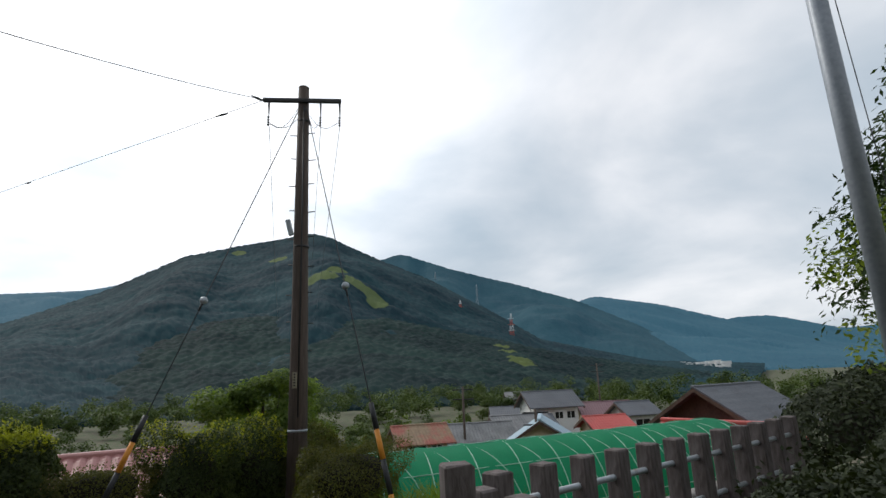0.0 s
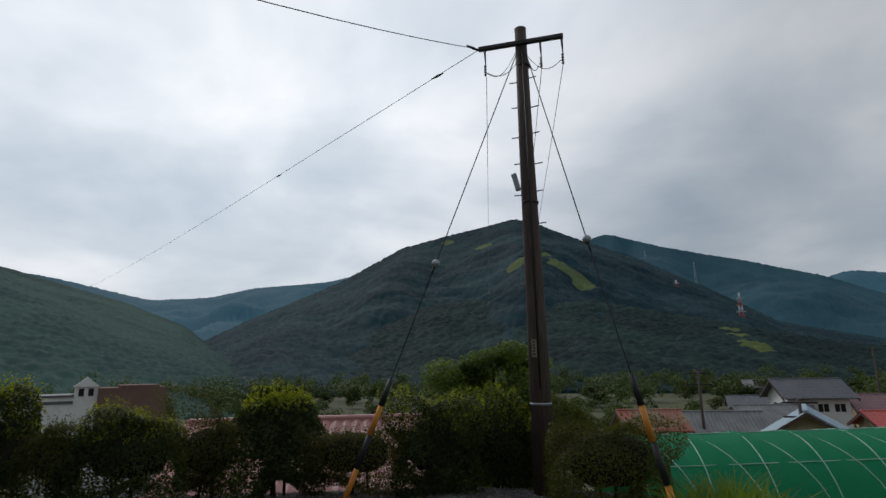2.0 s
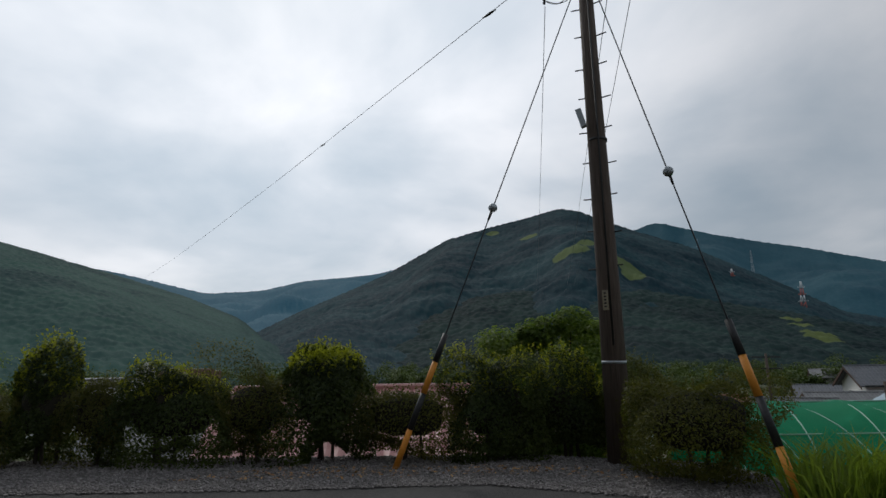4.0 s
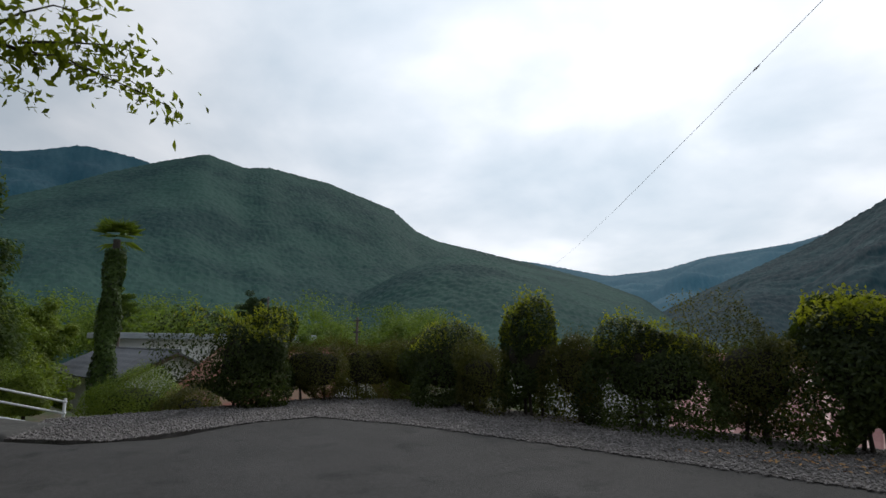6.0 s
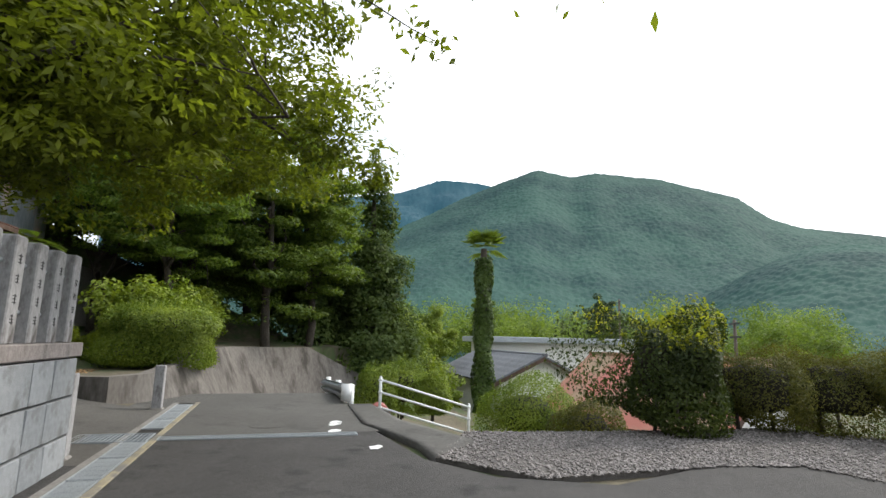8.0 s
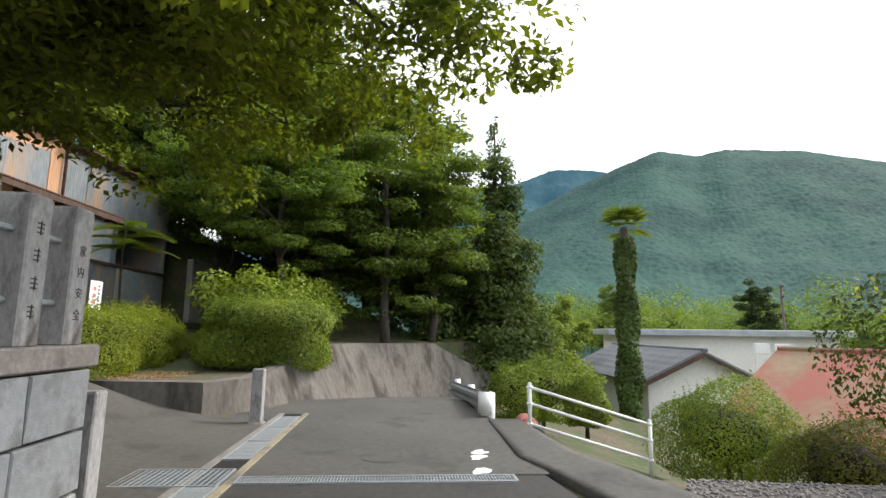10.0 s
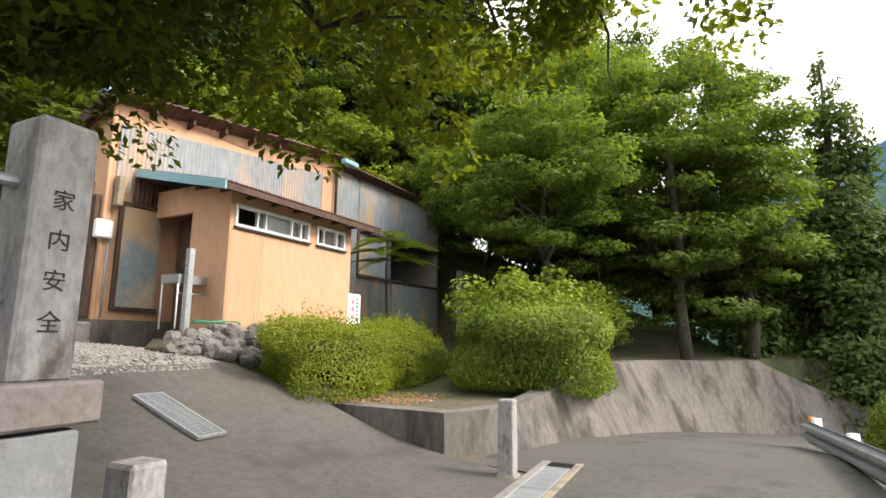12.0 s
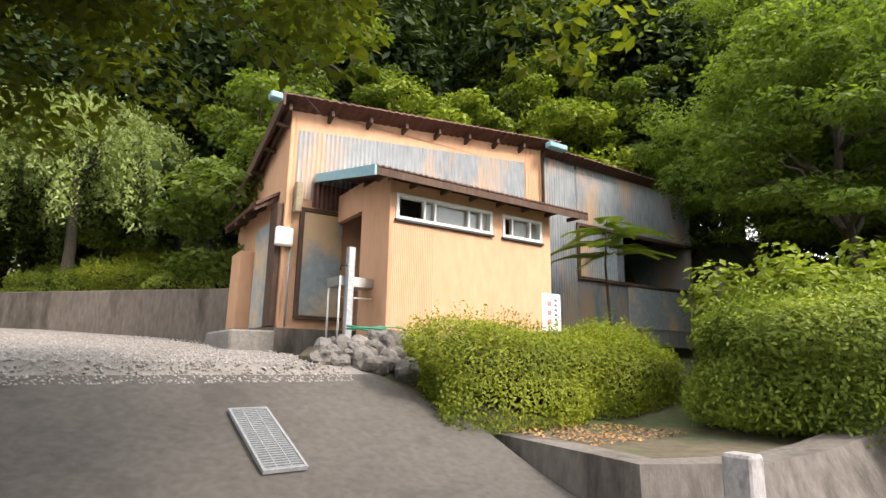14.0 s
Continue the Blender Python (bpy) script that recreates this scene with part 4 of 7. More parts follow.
def drive_z(x, y):
    a, s = road_coords(np.array(x), np.array(y))
    s = float(s)
    return 0.05 * max(0.0, s - 0.35) ** 2 * (3.1 ** 2 / 2.75 ** 2) if s < 3.1 else 0.05 * min(s, 5.0) ** 2 + min(max(0.0, s - 5), 9) * 0.065


SS = np.linspace(0.39, 4.75, 30)
strip("driveway", [rc(-0.98 - 0.25 * max(0, s - 1.4), s) for s in SS], [rc(4.05 + (0.1 * (s - 1.5) if s > 1.5 else -0.12 * (1.5 - s)) - (0.55 * max(0, s - 3.5)), s) for s in SS], M_drive, "grey asphalt driveway sloping up to the shed", "driveway", drive_z, 0.0, n=20)
YS = np.linspace(4.7, 13.5, 24)
strip("yard", [rc(-3.6, s) for s in YS], [rc(3.7 - 0.25 * (s - 4.7), s) for s in YS], M_yard, "pale gravel yard before the shed", "yard", drive_z, -0.004, n=20)


def in_yard(rng, n):
    s = 4.6 + 7.0 * rng.uniform(0, 1, n) ** 1.6
    a = rng.uniform(-3.4, 3.3, n)
    return D0 + a[:, None] * DU + s[:, None] * DN


scatter_stones("yard_gravel_stones", "pale loose gravel in the yard", 9000, 8, in_yard, lambda P: np.array([drive_z(*p) for p in P]) - 0.002, 0.020, material("pale_gravel_stone", (0.16, 0.15, 0.14), (0.36, 0.34, 0.33), 9.0, 0.85, random="island"))

# planter wall beside the driveway and retaining wall along the road
WALL_LINE = [(4.32, 3.9), (4.30, 3.3), (4.08, 1.50), (5.0, 0.85), (5.7, 0.45), (7.2, -0.05), (9.5, -0.35), (11.5, -0.75), (13.5, -1.7), (15.2, -3.3), (16.4, -5.0), (17.4, -7.2)]
HEIGHTS = [0.50, 0.56, 0.56, 0.56, 0.62, 0.85, 0.98, 1.02, 0.98, 0.95, 0.0, -0.9]
BATTER = [0.02, 0.02, 0.03, 0.15, 0.4, 0.6, 0.7, 0.75, 0.75, 0.7, 0.6, 0.5]


def retaining_wall():
    A = np.array(WALL_LINE)
    d = np.gradient(A, axis=0)
    nrm = np.stack([-d[:, 1], d[:, 0]], 1)
    nrm /= np.linalg.norm(nrm, axis=1, keepdims=True)
    # sample finely along the line
    t = np.concatenate([[0], np.cumsum(np.linalg.norm(np.diff(A, axis=0), axis=1))])
    tt = np.unique(np.concatenate([t, np.linspace(0, t[-1], 90)]))
    pick = lambda v: np.interp(tt, t, v)  # noqa: E731
    ax, ay, nx, ny, h, b = pick(A[:, 0]), pick(A[:, 1]), pick(nrm[:, 0]), pick(nrm[:, 1]), pick(HEIGHTS), pick(BATTER)
    rows = 9
    V = []
    for i in range(len(tt)):
        x0, y0 = rc(ax[i], ay[i])
        z0 = road_z(x0, y0) - 0.3
        for k in range(rows):
            f = k / (rows - 1)
            x, y = rc(ax[i] + nx[i] * b[i] * f, ay[i] + ny[i] * b[i] * f)
            V.append((x + 0.012 * noise.noise((x * 2, y * 2, f * 3)), y + 0.012 * noise.noise((x * 2, y * 2, f * 3 + 9)), z0 + (h[i] - z0) * f))
        for w in (0.35,):
            x, y = rc(ax[i] + nx[i] * (b[i] + w), ay[i] + ny[i] * (b[i] + w))
            V.append((x, y, h[i]))
            V.append((x, y, z0))
    m = rows + 2
    F = [(i * m + k, i * m + k + 1, (i + 1) * m + k + 1, (i + 1) * m + k) for i in range(len(tt) - 1) for k in range(m - 1)]
    ob = mesh_ob("wall_roadside", mesh_of("wall_roadside", V, F), M_concrete)
    tagged(ob, "streaked sloping concrete retaining wall along the lane", "wall", kind="structure")


retaining_wall()
pl_poly = [rc(4.32, 1.75), rc(5.1, 1.25), rc(6.0, 1.2), rc(8, 1.6), rc(8, 5), rc(4.3, 5.2), rc(4.1, 4.6), rc(4.55, 3.3)]
tagged(prism("planter_bed", pl_poly, 0.2, 0.555, M_earth), "planting bed of earth and dry litter behind the concrete wall", "planting bed", kind="structure")
def in_bed(rng, n):
    return np.array([rc(rng.uniform(4.5, 6.2), rng.uniform(2.2, 3.6)) for _ in range(n)])
def litter(name, label, n, seed, where, z, size=0.05):
    rng = rng_of(seed)
    P = np.concatenate([where(rng, n), np.full((n, 1), z) + rng.uniform(0, 0.02, (n, 1))], 1)
    ob = mesh_ob(name, leaf_mesh(name, P, np.tile([0, 0, 1.0], (n, 1)), size, rng, 0.5, 0.3), M_litter)
    tagged(ob, label, "fallen leaves", kind="stuff")
litter("fallen_leaves", "dry brown fallen leaves on the planting bed", 900, 71, in_bed, 0.565)
litter("fallen_leaves", "scattered brown leaves on the gravel", 420, 72, between([(-9.5, 8.3), (-7.0, 9.6), (-4.5, 11.0), (-2.6, 11.3)], [(-8.6, 9.8), (-6.2, 11.0), (-4.0, 11.9), (-2.2, 12.2)]), 0.035, 0.07)

# steps down from the upper terrace
step_dir = np.array([-0.64, 0.77])
for i in range(7):
    p = np.array([-0.72, 1.05]) + step_dir * 0.36 * i
    st = part("stair_step", box((-1.0, 0, -0.2), (1.0, 0.40 if i else 0.40, 1.10 - i * 0.16), 0.015, Matrix.Translation((p[0], p[1], 0)) @ pose(0, 0, 0, 0, 0, math.degrees(math.atan2(-step_dir[0], step_dir[1])))), M_kerb)
    tagged(st, "grey concrete step down to the lot", "step", kind="structure")
terrace = prism("terrace", [(-3.6, -0.35), (-1.5, 0.42), (-0.72 - 0.77, 1.05 - 0.64), (-0.72 + 0.77, 1.05 + 0.64), (-0.25, 2.9), (0.25, 4.1), (4.6, 7.7), (12, 13.6), (14, -8), (-3.6, -8)], -1.2, 1.2, M_earth)
tagged(terrace, "upper earth terrace above the lot", "terrace", kind="structure")

# ---- guard rail, pipe fence, kerb ----
kerb = strip("kerb", [(-17.5, -2.62), (-15.2, -1.45), (-14.6, -0.85), (-13.8, -0.15), (-13.05, 0.25)], [(-17.75, -2.2), (-15.75, -0.95), (-15.15, -0.3), (-14.5, 0.35), (-14.2, 0.6)], M_road, "worn concrete kerb slab at the lane corner", "kerb", None, 0.03, n=6)
kd = kerb.modifiers.new("thick", "SOLIDIFY")
kd.thickness, kd.offset = 0.2, -1


def guard_rail():
    root = thing("guard_rail", "white steel guard rail beside the lane", "guard rail", pose(-17.9, -2.72, -0.24))
    d = np.array([-0.86, -0.51, 0])
    for i in range(3):
        p = d * 2.0 * i
        z0 = -0.05 - 0.12 * i
        tube("post", [(p[0], p[1], z0 - 0.1), (p[0], p[1], 0.66 + z0 * 0.5)], [0.07, 0.07], M_white, root, 12)
    prof = [(0.0, 0.40), (0.02, 0.43), (-0.06, 0.47), (-0.06, 0.52), (0.02, 0.555), (0.02, 0.585), (-0.06, 0.62), (-0.06, 0.67), (0.02, 0.71), (0.0, 0.74)]
    side = np.array([-d[1], d[0], 0]) * -1
    V, F = [], []
    for i in range(9):
        p = d * (4.4 * i / 8)
        for q, z in prof:
            V.append(tuple(p + side * (q - 0.10) + [0, 0, z - 0.1 - 0.05 * i / 2]))
    n = len(prof)
    F = [(i * n + k, i * n + k + 1, (i + 1) * n + k + 1, (i + 1) * n + k) for i in range(8) for k in range(n - 1)]
    ob = mesh_ob("beam", mesh_of("beam", V, F), M_galv, root, "grey galvanised beam")
    ob.modifiers.new("thick", "SOLIDIFY").thickness = 0.006
    # rounded end cap
    V, F = [], []
    for k in range(9):
        t = math.pi * k / 8
        for z in (0.30, 0.66):
            V.append(tuple(-d * 0.13 * math.sin(t) + side * (-0.10 + 0.12 * math.cos(t)) + [0, 0, z]))
    F = [(2 * k, 2 * k + 1, 2 * k + 3, 2 * k + 2) for k in range(8)]
    ob = mesh_ob("end_cap", mesh_of("end_cap", V, F), M_white, root, "rounded white end cap", True)
    ob.modifiers.new("thick", "SOLIDIFY").thickness = 0.01


guard_rail()


def pipe_fence():
    root = thing("pipe_fence", "white painted pipe fence sloping down by the kerb", "fence", pose(-17.9, -2.05, -0.22))
    a, b = np.array([0, 0, 0.0]), np.array([-1.15, 1.75, -0.62])
    for p, h in ((a, 0.80), (b, 0.80)):
        tube("post", [p + [0, 0, -0.1], p + [0, 0, h]], [0.034, 0.034], M_white, root, 10)
        cap = tube("post_cap", [p + [0, 0, h], p + [0, 0, h + 0.02]], [0.038, 0.02], M_white, root, 10)
        for z in (0.74, 0.48, 0.16):
            part("bracket", box(tuple(p + [-0.045, -0.045, z - 0.02]), tuple(p + [0.045, 0.045, z + 0.02]), 0.01), M_white, root)
    for z in (0.74, 0.48, 0.16):
        tube("rail", [a + [0, 0, z], b + [0, 0, z]], [0.024, 0.024], M_white, root, 8)


pipe_fence()
rp = thing("red_pipe", "dull red capped pipe lying behind the guard rail", "pipe", pose(-18.9, -2.35, -0.30, 0, 0, 25))
tube("barrel", [(-0.45, 0, 0), (0.45, 0, -0.08)], [0.2, 0.2], M_redpipe, rp, 20)
tube("collar", [(-0.05, 0, -0.035), (0.06, 0, -0.045)], [0.22, 0.22], M_redpipe, rp, 20)
tube("rim", [(0.45, 0, -0.08), (0.47, 0, -0.082)], [0.21, 0.21], M_black, rp, 20)

# ---- hedge along the lot ----
HG = "shrubs of the hedge"
hedge = [
    ("dark glossy rounded camellia shrub at the lot corner", -16.2, 3.55, 1.8, 1.7, 1.95, L_camellia, 2.8, 8000, 0.065, 0.05),
    ("low flat-topped olive hedge shrub", -16.85, 4.95, 1.9, 1.2, 1.32, L_azalea, 4.0, 7000, 0.038, 0.02),
    ("low flat-topped olive hedge shrub", -17.0, 6.35, 1.9, 1.2, 1.36, L_azalea, 4.0, 7000, 0.038, 0.02),
    ("low flat-topped olive hedge shrub", -16.3, 7.35, 1.7, 1.2, 1.38, L_azalea, 4.0, 6000, 0.038, 0.02),
    ("dark clipped hedge shrub with fresh top shoots", -15.0, 7.75, 2.0, 1.3, 1.66, L_camellia, 3.2, 8000, 0.055, 0.02),
    ("small round olive shrub before the hedge", -13.75, 7.75, 1.15, 1.0, 1.22, L_azalea, 2.6, 5500, 0.035, 0.02),
    ("dark upright shrub with bright yellow-green top", -12.85, 8.4, 1.35, 1.1, 2.02, L_camellia, 2.6, 7000, 0.06, 0.06),
    ("small olive-brown shrub on bare stems", -12.0, 8.8, 1.1, 0.9, 1.48, L_azalea, 2.5, 4500, 0.04, 0.18),
    ("wide dark clipped hedge shrub", -10.9, 9.5, 2.3, 1.2, 1.80, L_camellia, 3.4, 9500, 0.055, 0.10),
    ("loose olive-brown shrub on thin stems", -9.55, 10.2, 1.45, 1.0, 1.56, L_azalea, 2.5, 5500, 0.042, 0.16),
    ("tall dark camellia shrub with glossy top leaves", -8.42, 10.85, 1.6, 1.3, 2.40, L_camellia, 3.6, 9500, 0.07, 0.10),
    ("low olive hedge shrub with gaps beneath", -7.0, 11.5, 2.1, 1.0, 1.28, L_azalea, 3.2, 6500, 0.042, 0.24),
    ("dark square-clipped shrub with light top shoots", -5.6, 12.3, 1.75, 1.3, 1.82, L_camellia, 4.2, 9000, 0.055, 0.03),
    ("dark rounded hedge shrub beside the pole", -4.35, 13.2, 1.6, 1.0, 1.66, L_camellia, 3.4, 6500, 0.055, 0.08),
    ("olive shrub behind the pole", -3.1, 13.5, 1.5, 1.0, 1.55, L_azalea, 2.8, 5000, 0.045, 0.05),
    ("broad olive azalea shrub beside the pole", -2.1, 11.9, 2.2, 1.6, 1.50, L_azalea, 3.0, 10000, 0.042, 0.02),
]
for i, (lb, x, y, w, d, h, mt, sq, nl, lf, bare) in enumerate(hedge):
    bush(lb, x, y, -0.04, w * 1.08, d * 1.08, h * (1.12 if mt is L_azalea else 1.02), mt, 30 if i > 4 else 75, min(sq, 3.2), nl, lf, 100 + i, bare * 0.5, HG, sprigs=380 if mt is L_camellia else 200, lump=0.42, shoots=L_shoots if mt is L_camellia else None)
for lb, x, y, z, w, d, h, mt, sq, nl, lf in (
    ("sprawling yellow-green shrub below the pipe fence", -20.7, 0.9, -1.45, 3.0, 2.4, 1.95, L_lightbush, 2.2, 10000, 0.05),
    ("sprawling olive shrub below the kerb", -18.6, 2.3, -1.3, 2.0, 1.6, 1.6, L_azalea, 2.2, 5000, 0.05),
    ("round clipped yellow-green shrub", -24.1, -4.2, -1.2, 1.5, 1.5, 1.7, L_lightbush, 2.3, 4000, 0.06),
    ("round clipped yellow-green shrub", -25.3, -3.6, -1.3, 1.8, 1.7, 1.9, L_lightbush, 2.3, 4000, 0.06),
    ("small round clipped shrub", -22.4, -2.0, -0.95, 1.15, 1.15, 1.3, L_lightbush, 2.3, 4000, 0.06),
):
    bush(lb, x, y, z, w, d, h, mt, 20, sq, nl, lf, int(abs(x * 10)), 0.05, "shrubs below the lane")
for lb, a, s, z, w, d, h, mt, sq, nl, lf, tn in (
    ("wide yellow-green clipped shrub below the shed", 5.6, 4.1, 0.46, 3.6, 1.6, 1.30, L_yellowgreen, 2.9, 24000, 0.042, -6),
    ("yellow-green clipped shrub below the shed", 7.05, 3.75, 0.55, 1.9, 1.4, 1.18, L_yellowgreen, 2.5, 10000, 0.038, 0),
    ("large rounded light-green shrub on the planting bed", 7.75, 1.45, 0.42, 3.7, 3.1, 1.85, L_lightbush, 2.2, 26000, 0.055, 8),
    ("light-green shrub behind the planting bed", 7.5, 4.7, 0.8, 1.3, 1.1, 0.95, L_lightbush, 2.2, 6000, 0.05, 0),
):
    x, y = rc(a, s)
    bush(lb, x, y, z, w, d, h, mt, math.degrees(math.atan2(DU[1], DU[0])) + tn, sq, nl, lf, int(a * 31), 0.04, "shrubs on the planting bed", 4, 0.5, 700, 0.17)

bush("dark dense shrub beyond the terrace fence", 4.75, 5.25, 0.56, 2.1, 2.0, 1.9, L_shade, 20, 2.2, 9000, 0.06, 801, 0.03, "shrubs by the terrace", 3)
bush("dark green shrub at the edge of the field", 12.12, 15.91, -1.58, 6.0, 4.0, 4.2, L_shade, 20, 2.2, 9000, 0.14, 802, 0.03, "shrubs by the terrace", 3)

# ---- timber power pole with its guys ----
PX, PY, PZ = -3.42, 12.66, 10.2


def power_pole():
    root = thing("utility_pole", "brown timber power pole standing among hedge shrubs", "utility pole", pose(PX, PY, 0))
    tube("shaft", [(0, 0, -0.3), (0.0, 0, 3.5), (-0.02, 0, 7), (-0.02, 0, PZ)], [0.235, 0.20, 0.165, 0.135], M_poletimber, root, 16)
    tube("pole_cap", [(-0.02, 0, PZ), (-0.02, 0, PZ + 0.05)], [0.14, 0.06], M_iron, root, 16)
    arm_dir = np.array([0.993, 0.12, 0])
    ca = math.degrees(math.atan2(arm_dir[1], arm_dir[0]))
    arm = part("crossarm", box((-1.0, -0.20, 9.70), (0.95, -0.10, 9.80), 0.01, pose(0, 0, 0, 0, 0, ca)), M_iron, root, "dark steel crossarm")
    for q in (-0.86, 0.42, 0.9):
        p = arm_dir * q + [0.03, -0.17, 0]
        runs = [([p + [0, 0, 9.68], p + [0.01, 0, 9.3]], [0.03, 0.012])]
        tubes("insulator", runs, M_black, arm, 8, "dark hanging insulator")
        for k in range(4):
            z = 9.28 - k * 0.07
            tube("insulator_disc", [p + [0, 0, z], p + [0, 0, z - 0.04]], [0.035, 0.02], M_black, arm, 8)
    for k in range(9):
        z = 3.4 + k * 0.68
        sgn = 1 if k % 2 else -1
        tube("step_bolt", [(0, 0, z), (sgn * 0.33, -0.05, z)], [0.013, 0.013], M_iron, root, 6)
        tube("step_bolt", [(0, 0, z + 0.05), (-sgn * 0.30, -0.05, z + 0.05)], [0.013, 0.013], M_iron, root, 6)
    for z in (1.68, 5.9, 9.2):
        rad = 0.222 if z < 3 else 0.185 if z < 7 else 0.16
        tube("band", [(0, 0, z), (0, 0, z + 0.05)], [rad, rad], M_galv if z < 2 else M_iron, root, 16)
    plate = part("number_plate", box((-0.05, -0.235, 2.62), (0.05, -0.205, 2.98), 0.004, pose(0, 0, 0, 0, 0, -8)), M_yellowline, root, "pale number plate")
    for k in range(5):
        part("plate_mark", box((-0.02, -0.238, 2.67 + k * 0.06), (0.02, -0.2352, 2.70 + k * 0.06), 0, pose(0, 0, 0, 0, 0, -8)), M_ink, plate)
    part("meter_box", box((-0.2, -0.24, 5.95), (-0.09, -0.14, 6.35), 0.01, pose(0, 0, 0, 0, -14, 0) @ pose(1.45, 0, 0.1)), M_galv, root, "grey conduit stub")
    tube("conduit", [(0.05, -0.2, 2.0), (0.05, -0.175, 6), (0.03, -0.15, 9.6)], [0.02, 0.02, 0.02], M_iron, root, 6)
    for q0, q1 in ((-0.86, 0.1), (0.9, 0.05), (-0.86, -0.1), (0.42, 0.1)):
        a, b = arm_dir * q0 + [0, -0.17, 9.15], arm_dir * q1 + [0, -0.16, 9.55]
        pts = [a + (b - a) * t + np.array([0, 0, -0.35 * math.sin(math.pi * t)]) for t in np.linspace(0, 1, 9)]
        tube("jumper_wire", pts, 0.008, M_wire, root, 5)
    return arm_dir


arm_dir = power_pole()


def sagging(a, b, sag, n=24):
    a, b = np.array(a, float), np.array(b, float)
    t = np.linspace(0, 1, n)
    P = a + (b - a) * t[:, None]
    P[:, 2] -= sag * 4 * t * (1 - t)
    return P


def cable(label, a, b, sag, r=0.012, knot=None):
    root = thing("cable", label, "cable")
    P = sagging(a, b, sag)
    tube("wire", P, r, M_wire, root, 5)
    for k in knot or ():
        i = np.array(a) + (np.array(b) - np.array(a)) * k
        i = i - [0, 0, sag * 4 * k * (1 - k)]
        d = (np.array(b) - np.array(a)) / np.linalg.norm(np.array(b) - np.array(a))
        tube("splice", [i - d * 0.25, i, i + d * 0.25], [0.015, 0.035, 0.015], M_black, root, 6)


armL = np.array([PX, PY, 9.75]) + arm_dir * -0.98 + [0.03, -0.16, 0]
cable("thin dark cable from the pole over the lot", armL, (-12.5, -10.9, 5.15), 1.1, 0.009, (0.01,))
cable("thin dark cable from the pole down the valley", armL, (-360, 215, 62), 9, 0.008, (0.004, 0.03))
for q, az in ((-0.86, 15.5), (0.42, 12.6), (0.9, 12.0)):
    cable("thin service cable dropping from the pole", np.array([PX, PY, 9.1]) + arm_dir * q, bearing(az, 7.0, 150), 1.5, 0.008)


def guy(label, base, ballz, seed):
    top = np.array([PX, PY, 9.9])
    base = np.array(base, float)
    root = thing("guy_wire", label, "guy wire")
    d = (top - base) / np.linalg.norm(top - base)
    tube("wire", [base, top], 0.012, M_wire, root, 5)
    L0 = 2.35
    for k, (f0, f1, mt) in enumerate(((0, 0.29, M_orange), (0.29, 0.56, M_black), (0.56, 0.80, M_orange), (0.80, 1.02, M_black))):
        tube("guard_tube", [base + d * L0 * f0, base + d * L0 * f1], [0.055, 0.05], mt, root, 12, "orange plastic guard" if mt is M_orange else "black plastic guard")
    p = base + d * ((ballz - base[2]) / d[2])
    bm = bmesh.new()
    bmesh.ops.create_uvsphere(bm, u_segments=16, v_segments=10, radius=0.085, matrix=Matrix.Translation(p))
    part("ball_insulator", bm, M_galv, root, "grey egg-shaped insulator", True)
    tube("clamp", [p - d * 0.25, p - d * 0.05], [0.02, 0.028], M_iron, root, 6)


guy("guy wire with orange and black guard in the gravel", (-6.74, 10.62, 0.0), 4.55, 1)
guy("guy wire with orange and black guard beside the azalea", (-1.0, 10.65, 0.0), 4.75, 2)

# ---- fence of short posts on the terrace edge ----
FG = "posts of the terrace fence"


def fence_post(x, y, top, w=0.15, turn=40, group=FG):
    root = thing("fence_post", "short weathered dark square fence post", "fence post", pose(x, y, 1.05, 0, 0, turn), group)
    bm = box((-w / 2, -w / 2, 0), (w / 2, w / 2, top - 1.05), 0.012)
    r = random.Random(int(x * 100))
    for v in bm.verts:
        v.co.x += r.uniform(-0.006, 0.006)
        v.co.y += r.uniform(-0.006, 0.006)
    part("shaft", bm, M_post, root)
    return root


fence_post(0.02, 2.95, 2.26, 0.155, 12)
ra, rb = np.array([0.30, 3.85]), np.array([4.0, 6.85])
for i in range(12):
    p = ra + (rb - ra) * i / 10.6
    fence_post(p[0], p[1], 2.07)
for i, (x, y) in enumerate(((0.17, 3.36), (0.36, 3.10), (0.55, 2.84), (0.74, 2.58))):
    fence_post(x, y, 2.06, 0.145, 35)
for z in (1.86, 1.5):
    rail = thing("fence_rail", "weathered grey pipe rail through the fence posts", "rail", None, "rails of the terrace fence")
    tube("pipe", [(ra[0], ra[1], z), (4.2, 7.0, z)], [0.026, 0.026], M_galv, rail, 8)
kb = strip("terrace_kerb", [(0.3, 4.2), (2.2, 5.75), (3.6, 6.9)], [(0.42, 4.05), (2.32, 5.6), (3.72, 6.75)], M_kerb, "pale concrete upstand behind the fence", "kerb", None, 1.50, n=2)
kb.modifiers.new("thick", "SOLIDIFY").thickness = 0.35

